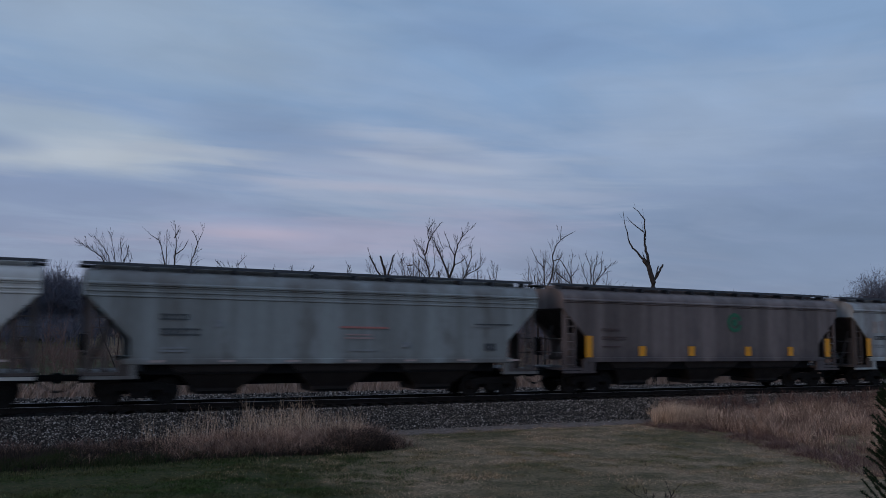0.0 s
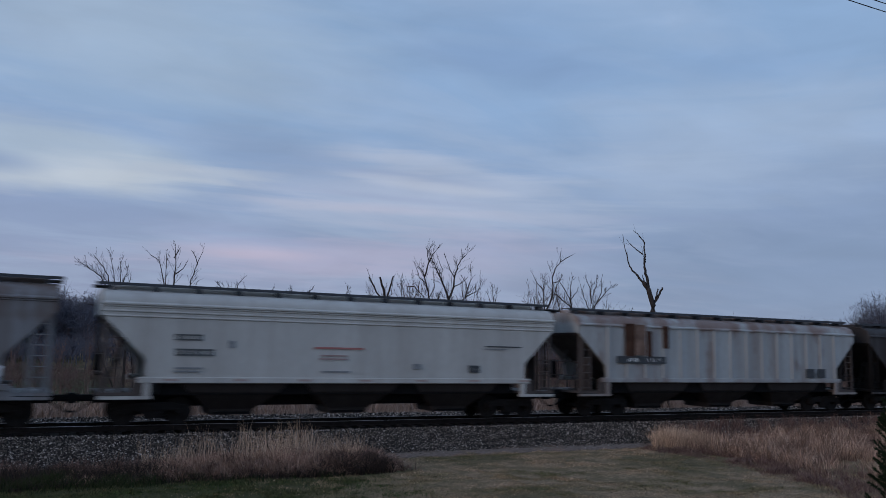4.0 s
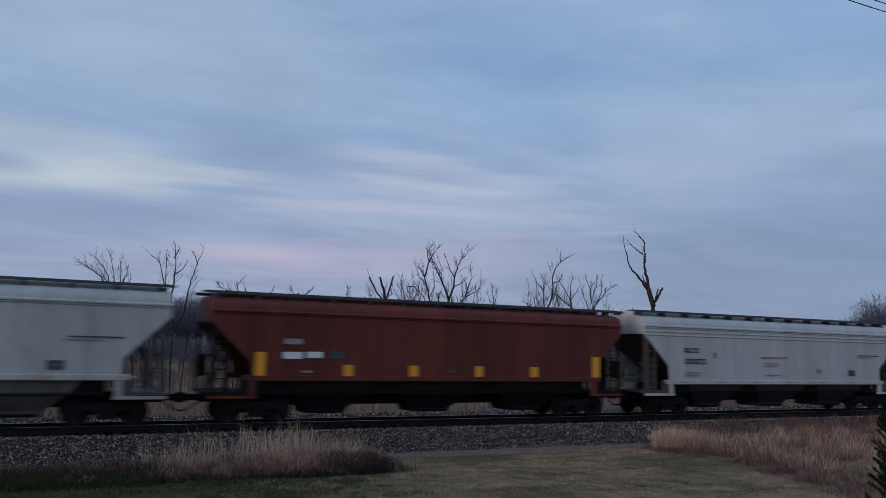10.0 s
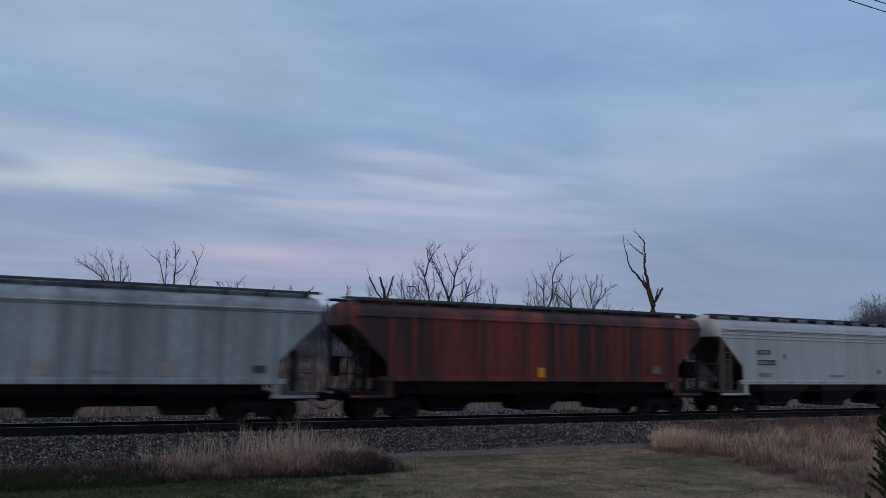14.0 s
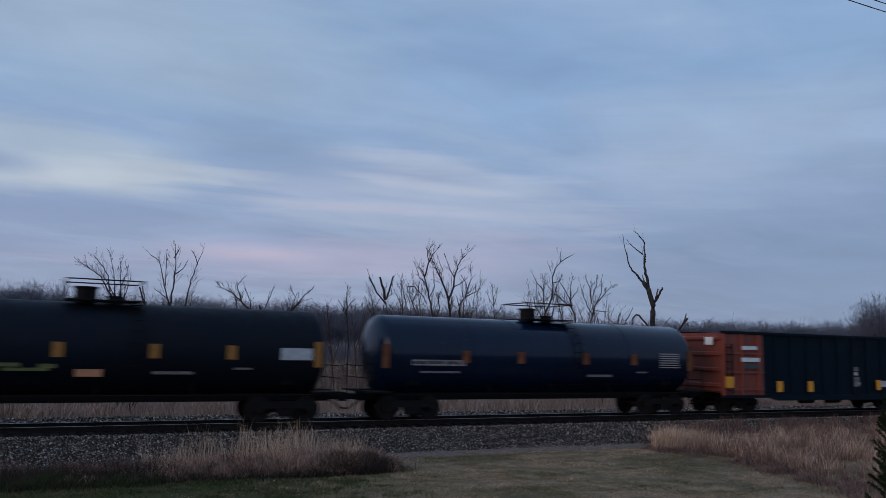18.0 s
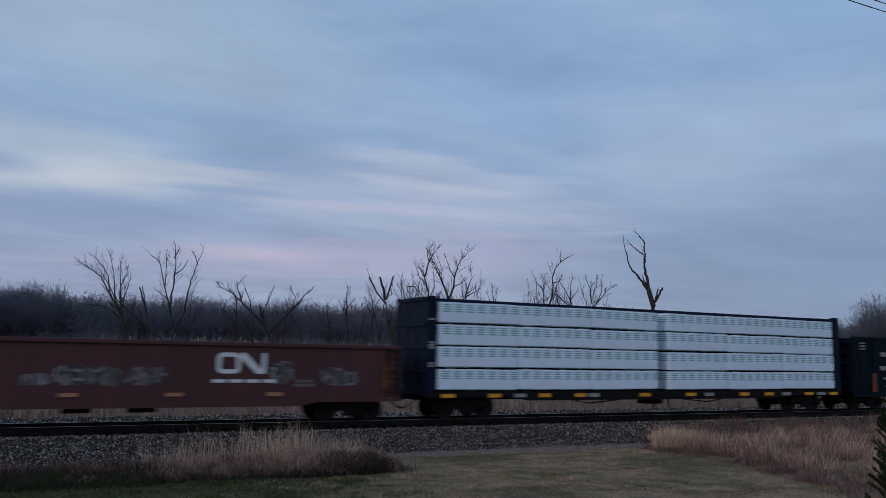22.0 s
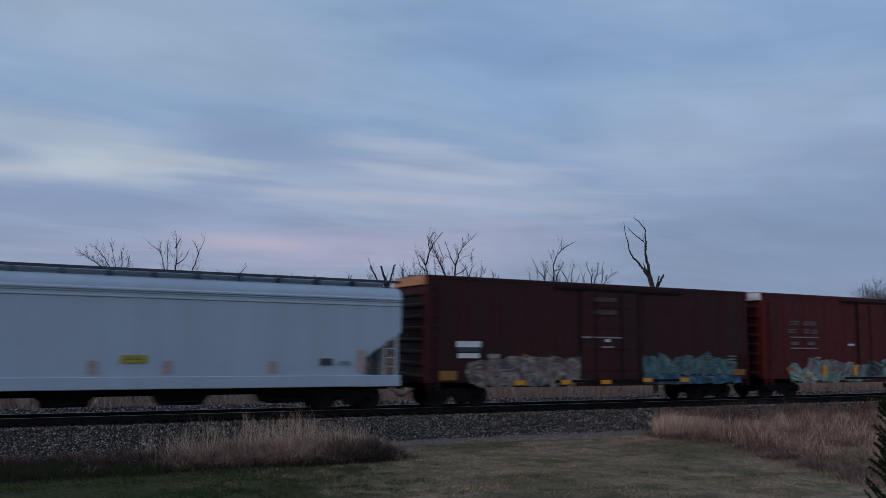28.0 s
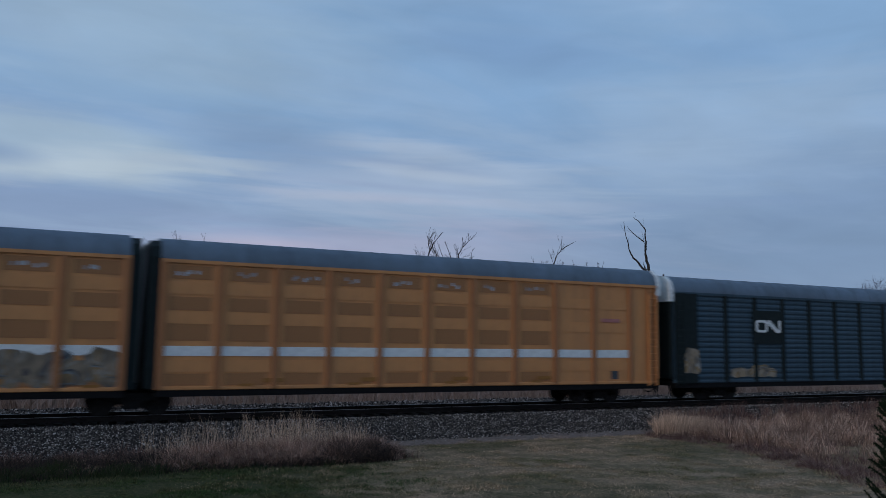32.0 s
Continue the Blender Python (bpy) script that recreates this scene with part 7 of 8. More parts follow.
    blades("dry_grass", scatter(30000, 15, -8, 80, 36.8, 47, lambda x, y: smooth(36.6, 37.6, y), -0.95), 1.25, 0.045, STRAWPINK, "pale dry grass beyond the ballast", 5, 0.7, 3)
    blades("dry_grass", scatter(9000, 17, 9.5, 22, 25.5, 26.6, lambda x, y: smooth(25.4, 25.9, y)), 0.09, 0.018, STRAWPINK, "trodden dry strip along the ballast's foot", 7, 1.2)
    # a thin fringe of stalks on the ballast in front of the rails
    blades("dry_stalks", scatter(1700, 16, 3.0, 10.0, 25.2, 27.5, lambda x, y: 0.35 + 0.5 * smooth(4.0, 7.0, x)), 1.2, 0.007, STRAWPALE, "single pale dry stalks with bent tips on the ballast", 6, 0.42, 4)


grasses()


# ---- bare trees ----
BARK = plain("dark_bark", (0.042, 0.034, 0.031), 0.95, 0, 0.4, 3.0)
BARKGREY = plain("grey_weathered_wood", (0.048, 0.041, 0.038), 0.9, 0, 0.4, 3.0)
# wood paled and turned blue in its base colour to stand for distance haze
FARWOOD = plain("hazed_far_wood", (0.100, 0.102, 0.130), 0.95, 0, 0.25, 0.05)
TWIG = plain("brown_twigs", (0.040, 0.030, 0.028), 0.95, 0, 0.3, 3.0)


class Wood:
    """Tapered tubes gathered into one mesh."""

    def __init__(self):
        self.v, self.f = [], []

    def tube(self, pts, r0, r1, n=5):
        start = len(self.v)
        for i, p in enumerate(pts):
            a, b = pts[max(0, i - 1)], pts[min(len(pts) - 1, i + 1)]
            q = (b - a).to_track_quat("Z", "Y")
            r = r0 + (r1 - r0) * i / (len(pts) - 1)
            for k in range(n):
                self.v.append(p + q @ Vector((r * math.cos(6.28319 * k / n), r * math.sin(6.28319 * k / n), 0)))
        for i in range(len(pts) - 1):
            for k in range(n):
                a, b = start + i * n + k, start + i * n + (k + 1) % n
                self.f.append((a, b, b + n, a + n))
        self.f.append([start + (len(pts) - 1) * n + k for k in range(n)])

    def data(self, name, mat):
        me = bpy.data.meshes.new(name)
        me.from_pydata([tuple(p) for p in self.v], [], self.f)
        me.materials.append(mat)
        return me


def wander(start, way, length, rnd, steps=5, bend=0.25, lift=0.08):
    pts, d = [start], way.normalized()
    for i in range(steps):
        d = (d + Vector((rnd.gauss(0, bend), rnd.gauss(0, bend), rnd.gauss(0, bend) + lift))).normalized()
        pts.append(pts[-1] + d * length / steps)
    return pts


def sprout(wood, twigs, pts, r0, r1, rnd, level, density, spread):
    """Side branches along a limb, thinner at each level."""
    total = sum((b - a).length for a, b in zip(pts, pts[1:]))
    count = max(1, int(density * total))
    for i in range(count):
        k = rnd.uniform(0.25, 1.0)
        j = min(len(pts) - 2, int(k * (len(pts) - 1)))
        p = pts[j].lerp(pts[j + 1], rnd.random())
        along = (pts[j + 1] - pts[j]).normalized()
        side = Vector((rnd.gauss(0, 1), rnd.gauss(0, 1), rnd.gauss(0.2, 0.6))).normalized()
        way = along * 0.75 + side * spread
        length = min(total, 3.2) * rnd.uniform(0.2, 0.46) * (1.0 - 0.5 * k)
        r = max(0.006, (r0 + (r1 - r0) * k) * 0.27)
        sub = wander(p, way, length, rnd, 4, 0.09, 0.06)
        (wood if level > 1 else twigs).tube(sub, r, 0.005, 4 if level > 1 else 3)
        if level > 0:
            sprout(wood, twigs, sub, r, 0.006, rnd, level - 1, density * (1.7 if level == 1 else 1.2), spread * 0.9)


def bare_tree(x, y, limbs, label, seed, density=1.0, level=2, spread=0.8, mat=BARK, turn=-26.5, name="bare_tree"):
    """limbs: rows of (thickness, (across, up), ...) in metres from the foot."""
    rnd = random.Random(seed)
    t = thing(name, label, "tree", "bare trees beyond the track")
    t.location, t.rotation_euler = (x, y, -0.9), (0, 0, radians(turn))
    trunk, wood, twigs = Wood(), Wood(), Wood()
    for k, (thick, *pts) in enumerate(limbs):
        line = []
        depth = rnd.uniform(-0.12, 0.12)
        for i, (a, u) in enumerate(pts):
            line.append(Vector((a, depth * max(0, u - pts[0][1]) if k else 0.0, u)))
        full = []
        for a, b in zip(line, line[1:]):
            for s in range(3):
                full.append(a.lerp(b, s / 3) + Vector((rnd.gauss(0, 0.02), rnd.gauss(0, 0.02), 0)) * (1 if full else 0))
        full.append(line[-1])
        end = 0.012 if thick > 0 else abs(thick) * 0.45
        trunk_part = trunk if k == 0 else wood
        trunk_part.tube(full, abs(thick) * 0.68, end, 7)
        if density:
            sprout(wood, twigs, full, abs(thick) * 0.6, end, rnd, level, density * 3.3, spread)
    part("trunk", trunk.data("trunk", mat), None, t)
    if wood.v:
        tagged(part("limb_work", wood.data("limb_work", mat), None, t), kind="stuff")
    if twigs.v:
        tagged(part("twig_work", twigs.data("twig_work", TWIG), None, t), kind="stuff")
    return t
bare_tree(4.2, 43, [(0.06, (-0.2, -0.1), (-0.8, 1.6), (-1.6, 3.2), (-1.8, 4.2)), (0.055, (0.0, -0.1), (0.5, 1.2), (1.3, 2.6), (1.7, 4.4)), (0.05, (0.1, -0.1), (0.3, 1.8), (0.0, 3.6), (-0.6, 4.8)),
                    (0.045, (0.1, -0.1), (0.9, 1.5), (1.0, 3.0), (0.6, 4.2)), (0.04, (-0.1, -0.1), (-0.4, 1.6), (-0.3, 3.0))], "arching bare shrub beyond the ballast", 21, 0.8, 0, name="bare_shrub")


bare_tree(5.0, 55.6, [(0.13, (0.13, -0.2), (0.13, 3.93), (-0.21, 5.24), (-0.7, 6.2), (-1.32, 7.09), (-1.8, 7.92), (-2.53, 8.4), (-3.19, 8.8)), (0.07, (-0.21, 5.24), (-0.39, 6.34), (-0.51, 7.46), (-0.54, 8.3), (-0.7, 9.14)), (0.055, (-0.33, 6.21), (0.06, 7.33), (0.22, 8.03)), (0.06, (-1.17, 6.95), (-1.36, 8), (-2.01, 8.83), (-2.46, 9.31)), (0.05, (-0.83, 6.47), (-0.91, 7.59), (-1.17, 8.5), (-1.34, 9.34)), (0.12, (2.65, -0.2), (2.65, 3.92), (1.64, 4.59), (0.45, 5.67), (-0.44, 6.48), (-1, 7.45), (-1.63, 8.42)), (0.05, (-0.28, 5.24), (-1.37, 5.98), (-2.5, 6.09)), (0.04, (-0.47, 7.32), (-0.14, 8.17), (-0.34, 9.01))],
          "leaning dark bare tree with spreading fine twigs", 1, 1.5, 2, 0.5)
bare_tree(6.6, 57.1, [(-0.1, (0.11, -0.2), (0.11, 3.91), (-0.13, 5.34), (-0.38, 6.34), (-0.78, 7.42)), (-0.07, (-0.33, 6.13), (-0.48, 6.92), (-0.64, 7.5))],
          "slim dead snag with blunt top", 18, 0.3, 0, 0.6, mat=BARKGREY)
bare_tree(7.5, 52.2, [(0.1, (-0.04, -0.2), (-0.04, 3.85), (-0.03, 4.71), (-0.31, 5.9), (-0.65, 6.97), (-0.9, 7.84), (-1.17, 8.85), (-1.73, 9.18)), (0.085, (-0.31, 5.9), (-0.25, 7.11), (-0.19, 8.19), (-0.26, 9.28), (-0.37, 9.96)), (0.055, (-0.2, 7.92), (0.34, 8.34), (0.65, 8.89)), (0.05, (-0.24, 9.01), (0.12, 9.69)), (0.09, (0.02, 4.38), (0.64, 5.66), (0.78, 6.73), (0.99, 7.68), (1.27, 8.63), (1.65, 9.48)), (0.045, (1.27, 8.63), (1.1, 9.17), (0.84, 9.51)), (0.05, (-0.5, 6.44), (-0.9, 6.76), (-1.33, 7.09)), (0.04, (-0.66, 7.24), (-0.68, 8.59), (-0.61, 9.54))],
          "slender bare tree with three upright limbs", 2, 1.1, 1, 0.5)
bare_tree(13.1, 50.5, [(0.14, (0.17, -0.2), (0.17, 3.85), (-0.32, 4.86), (-1.21, 5.79), (-2.08, 6.59), (-2.51, 6.99), (-3.28, 7.32)), (-0.12, (-0.32, 4.86), (-0.53, 5.67), (-0.79, 6.23)), (0.11, (0.01, 4.52), (0.72, 5.28), (1.5, 6.12), (2.02, 6.81), (2.41, 7.23)), (0.06, (-0.5, 5.6), (-0.16, 6.49), (0.14, 7.39)), (0.06, (-1.93, 6.48), (-2.26, 7.41), (-1.85, 7.97)), (0.05, (1.24, 5.84), (1.54, 6.8), (1.17, 7.41)), (0.05, (-1.21, 5.79), (-1.4, 6.74), (-1.71, 7.42)), (-0.08, (-1.05, -0.2), (-1.05, 3.87), (-1.35, 4.5), (-1.58, 5.03)), (0.05, (-2.22, -0.2), (-2.22, 4.14), (-2.2, 5.36), (-2.39, 6.86))],
          "low spreading bare tree with forked trunk", 3, 1.6, 1, 0.6)
bare_tree(19.2, 53.0, [(0.08, (0.09, -0.2), (0.09, 3.94), (-0.01, 5.14), (-0.11, 5.92), (-0.1, 6.57), (-0.19, 7.36), (-0.08, 7.95)), (0.05, (-0.05, 5.72), (-0.35, 6.43), (-0.73, 6.95)), (0.05, (-0.11, 6.31), (0.2, 6.81), (0.5, 7.08))],
          "thin young bare tree", 4, 1.3, 1, 0.5)
bare_tree(21.5, 54.1, [(0.06, (0.05, -0.2), (0.05, 3.99), (0, 5.5), (0.01, 6.58), (-0.23, 7.53), (-0.46, 8.28)), (0.04, (0.02, 6.31), (0.27, 6.86), (0.49, 7.34)), (0.04, (0.01, 5.91), (-0.41, 6.71), (-0.63, 7.39))],
          "thin bare sapling beside the snag", 19, 1.4, 1, 0.5)
bare_tree(20.9, 48.8, [(0.17, (0.06, -0.2), (0.06, 3.98), (-0.29, 5.23), (-0.51, 6.09), (-0.61, 6.81)), (-0.09, (-0.57, 6.59), (-1.18, 7.32), (-1.75, 8.34)), (-0.14, (-0.61, 6.84), (-0.8, 7.58), (-1.03, 8.36)), (-0.09, (-0.55, 6.9), (-0.32, 7.72), (-0.14, 8.42)), (0.04, (-0.61, 6.96), (-0.24, 7.22), (-0.09, 8.47)), (0.035, (-1.25, 7.45), (-1.58, 8.06), (-1.92, 8.93))],
          "broken bare tree with blunt forked stubs", 5, 0.6, 1, 0.5)
bare_tree(23.5, 53.1, [(0.06, (-0.01, -0.2), (-0.01, 4.04), (-0.09, 5.55), (-0.16, 6.9), (-0.23, 7.99), (-0.29, 8.67)), (0.04, (-0.12, 6.63), (-0.48, 7.3), (-0.77, 7.98)), (0.04, (-0.13, 6.22), (0.14, 6.91), (0.33, 7.32))],
          "thin upright bare sapling", 9, 1.5, 1, 0.5)
bare_tree(23.8, 49.6, [(0.11, (0.18, -0.2), (0.18, 4.05), (-0.6, 5.6), (-1.17, 6.87), (-1.56, 7.94)), (-0.06, (-1.54, 7.9), (-1.07, 7.96), (-0.52, 7.4), (-0.14, 6.76)), (0.05, (-1.17, 6.87), (-0.8, 7.52), (-0.69, 8.3)), (-0.08, (0.04, -0.2), (0.04, 4.46), (0.4, 5.62), (0.7, 6.52), (0.58, 7.58))],
          "bare tree with a broken arching limb", 6, 1.2, 1, 0.6)
bare_tree(23.2, 47.6, [(0.13, (0.06, -0.2), (0.06, 4.04), (-0.07, 5.91), (-0.32, 7.08), (-0.62, 8.2), (-0.76, 8.76), (-1.09, 9.13)), (0.085, (-0.65, 8.45), (-0.42, 9.33), (-0.14, 9.93), (0.42, 10.67)), (0.05, (-0.45, 9.27), (-0.48, 10.09), (-0.05, 10.73)), (0.05, (-0.32, 7.08), (0.01, 7.77), (-0.11, 8.9)), (0.05, (-0.55, 8.01), (-1, 8.38), (-1.3, 9.31))],
          "tangled dark bare tree", 7, 1.5, 1, 0.5)
bare_tree(24.7, 48.0, [(0.15, (0.08, -0.2), (0.08, 4.07), (-0.08, 6.1), (-0.26, 7.24), (-0.66, 8.25), (-0.99, 8.94), (-1.35, 9.64), (-1.6, 10.41)), (0.11, (-0.2, 6.92), (0.11, 7.88), (0.17, 8.59), (0.36, 9.32), (0.66, 9.81), (1.11, 10.34)), (0.05, (0.66, 9.81), (0.61, 10.48)), (0.055, (0.16, 8.52), (-0.17, 9.09), (-0.57, 10.17)), (0.05, (-0.66, 8.25), (-0.65, 9.01), (-1.01, 9.9)), (0.05, (0.11, 7.88), (0.61, 8.15), (1.05, 8.54))],
          "dense bare tree with many limbs", 8, 1.6, 1, 0.5)
bare_tree(25.6, 48.7, [(0.11, (-0.06, -0.2), (-0.06, 4.09), (0.06, 6.04), (0.07, 6.71), (0.44, 7.31), (1.32, 7.74), (1.63, 8.53)), (0.06, (0.07, 6.55), (-0.03, 7), (-0.19, 7.39)), (0.06, (0.44, 7.31), (0.81, 8.51), (0.77, 9.55)), (0.04, (0.6, 7.86), (0.43, 8.37), (0.13, 8.78)), (0.05, (-0.55, -0.2), (-0.55, 4.08), (-0.25, 5.26), (0.19, 5.66), (0.95, 6.19))],
          "bare tree leaning out with long whips", 10, 1.5, 1, 0.5)
bare_tree(30.3, 51.9, [(0.06, (0.08, -0.2), (0.08, 4.64), (0.03, 6.46), (-0.04, 7.44), (-0.17, 8.42)), (0.04, (0, 7.16), (0.15, 7.87), (0.25, 8.41)), (0.035, (-0.01, 6.88), (-0.38, 7.57), (-0.6, 8.1))],
          "small bare sapling top", 20, 1.2, 1, 0.5)
bare_tree(30.4, 45.2, [(0.14, (-0.06, -0.2), (-0.06, 4.61), (-0.04, 5.74), (-0.1, 6.62), (-0.16, 7.51), (-0.05, 8.34)), (0.1, (-0.01, 6.37), (0.37, 7.14), (0.49, 7.9), (0.44, 8.67), (0.62, 9.25), (1, 9.77), (1.07, 10.71)), (0.05, (0.97, 9.73), (1.44, 10.03), (1.84, 10.26)), (0.07, (-0, 5.23), (0.48, 6.25), (0.5, 7.27), (0.75, 8.16), (1.03, 8.58)), (0.06, (-0.05, 5.61), (-0.45, 6.3), (-0.74, 6.73), (-0.82, 7.3)), (0.05, (-0.14, 7.76), (-0.59, 8.26), (-0.94, 8.96)), (0.05, (0.44, 8.28), (0.87, 8.42), (1.13, 8.81))],
          "tall crooked bare tree with long whips", 21, 1.1, 1, 0.5)
bare_tree(33.0, 46.1, [(0.1, (0.42, -0.2), (0.42, 4.69), (0.36, 6.12), (0.1, 6.77), (-0.36, 7.16), (-1.02, 7.73), (-1.58, 8.34)), (0.07, (0.14, 6.75), (-0.02, 7.49), (-0.43, 8.14), (-0.92, 8.88)), (0.06, (0.03, 7.16), (0.06, 7.89), (0.24, 8.99)), (0.09, (-0.16, -0.2), (-0.16, 4.68), (-0.43, 5.97), (-0.69, 7.02), (-0.87, 7.61)), (0.045, (0.08, 7.36), (0.42, 7.83), (0.62, 8.23))],
          "bare tree leaning over with a forked crown", 11, 1.5, 1, 0.5)
bare_tree(31.3, 48.1, [(-0.11, (0.28, -0.2), (0.28, 4.63), (0.07, 5.84), (-0.17, 6.44), (-0.29, 7.06)), (0.05, (-0.06, 6.24), (0.13, 6.91), (0.02, 7.51))],
          "thick stub of a broken tree", 22, 0.5, 0, 0.6)
bare_tree(33.7, 44.7, [(0.09, (-0.21, -0.2), (-0.21, 4.66), (-0.08, 5.33), (0.02, 5.84), (0.14, 6.3)), (0.06, (0.14, 6.3), (-0.14, 6.81), (-0.4, 7.38), (-0.66, 8.35)), (0.065, (0.14, 6.3), (0.37, 7.01), (0.96, 7.67), (1.5, 8.36)), (0.06, (0.15, 6.62), (0.21, 7.52), (0.39, 8.18), (0.47, 8.8)), (0.05, (0.1, 7.01), (0.03, 8.04), (-0.34, 8.92)), (0.05, (0.44, 7.12), (0.76, 7.8), (0.81, 8.81)), (0.04, (0.25, 6.56), (0.76, 6.5), (1.27, 6.49))],
          "small fan-shaped bare tree", 12, 1.7, 1, 0.5)
bare_tree(34.1, 38.9, [(-0.3, (0.04, -0.2), (0.04, 4.09), (0.03, 5.72), (0.02, 6.66), (-0.24, 7.68), (-0.55, 8.1)), (0.15, (-0.21, 7.65), (-0.32, 8.42), (-0.46, 9.06), (-0.51, 9.84), (-0.48, 10.58), (-0.83, 11.05), (-1.23, 11.38)), (0.11, (-0.5, 8.06), (-0.94, 8.54), (-1.32, 8.96), (-1.53, 9.39), (-1.71, 10.17), (-1.84, 11.1)), (0.06, (-0.54, 9.86), (-0.96, 10.19), (-1.31, 10.48), (-1.57, 10.83)), (-0.05, (-0.44, 9.18), (-0.39, 9.54), (-0.41, 9.84)), (-0.12, (0.05, 6.75), (0.34, 7.16), (0.53, 7.55), (0.64, 7.82)), (-0.085, (0.17, 6.95), (0.26, 7.31), (0.35, 7.72)), (0.05, (0.38, 5.2), (0.73, 5.48), (1.12, 5.98)), (-0.09, (-0.07, 5.19), (-0.61, 5.76), (-0.83, 6.05), (-1.02, 6.08), (-1.23, 5.84), (-1.28, 5.46), (-1.34, 4.53))],
          "tall dead weathered tree, forked and broken", 13, 0.35, 0, 0.5, mat=BARKGREY)
bare_tree(36.3, 40.0, [(-0.15, (-0.04, -0.2), (-0.04, 4.13), (0.52, 4.96), (1.08, 5.75), (1.32, 6.01)), (-0.07, (1.07, 5.72), (1.17, 6.09), (1.25, 6.31))],
          "leaning broken dead trunk", 14, 0.3, 0, 0.6, mat=BARKGREY)
bare_tree(33.5, 42.5, [(0.1, (-0.46, -0.2), (-0.46, 4.05), (0.41, 5.03), (1.09, 5.61)), (-0.06, (0.59, 5.24), (0.7, 5.8), (0.79, 6.27)), (0.05, (1.07, 5.58), (1.34, 6.06), (1.62, 6.69)), (0.045, (0.72, 5.3), (0.23, 5.79), (-0.27, 6.15))],
          "low leaning bare tree", 15, 1.2, 1, 0.6)
bare_tree(34.6, 60, [(0.08, (0.0, -0.2), (0.1, 4.0), (0.5, 7.0)), (0.06, (0.0, 3.0), (-0.8, 6.5))], "bare sapling in the brush", 15, 1.2, 1)
bare_tree(17.0, 62, [(0.08, (0.0, -0.2), (0.1, 4.0), (0.5, 6.8)), (0.06, (0.0, 3.0), (-0.8, 6.3))], "bare sapling in the brush", 16, 1.2, 1)
bare_tree(52.0, 60, [(0.08, (0.0, -0.2), (0.1, 4.0), (0.5, 6.6)), (0.06, (0.0, 3.0), (-0.9, 6.0))], "bare sapling in the brush", 17, 1.2, 1)


REDBARK = plain("red_brown_bark", (0.066, 0.045, 0.041), 0.95, 0, 0.4, 3.0)


def stand_tree(x, y, h, seed):
    """A slender tree of the stand: one leaning stem that forks into three or four limbs."""
    rnd = random.Random(seed)
    lean, fork = rnd.uniform(-0.7, 0.7), h * rnd.uniform(0.3, 0.55)
    rows = [(0.035 + 0.004 * h, (0, -0.2), (lean * 0.4, fork), (lean, h * 0.8), (lean * 1.3, h))]
    for i in range(rnd.randint(2, 4)):
        s = rnd.choice((-1, 1)) * rnd.uniform(0.5, 1.5)
        u = fork * rnd.uniform(0.8, 1.3)
        rows.append((0.036, (lean * u / h, u), (lean * u / h + s * 0.6, u + (h - u) * 0.5), (lean * u / h + s, h * rnd.uniform(0.78, 0.98))))
    bare_tree(x, y, rows, "slender red-brown bare tree in the stand", seed, 0.95, 1, 0.6, REDBARK)


for k, (x, y, h) in enumerate(((18.8, 54, 6.7), (23.1, 61, 7.6), (23.9, 59, 8.4), (24.4, 57, 8.0), (24.2, 55, 7.3), (28.3, 62, 10.1), (28.7, 60, 9.3), (29.8, 58, 9.8), (30.2, 56, 9.1), (29.9, 54, 8.2), (34.8, 61, 8.2), (37.7, 59, 8.9), (37.6, 57, 9.6), (37.4, 55, 9.9), (43.1, 62, 9.3), (43.0, 60, 8.2), (43.0, 58, 9.2), (43.0, 56, 8.6), (43.0, 54, 7.6), (5.0, 61, 7.8), (9.2, 59, 7.5), (12.7, 57, 7.1), (15.0, 55, 7.2))):
    stand_tree(x, y, h, 200 + k)


# ---- brush and far woods ----
BRUSHTALL = plain("dark_red_brown_saplings", (0.165, 0.108, 0.097), 0.95, 0, 0.5, 0.8)
BRUSHWOOD = plain("red_brown_brush", (0.150, 0.098, 0.086), 0.95, 0, 0.5, 0.6)

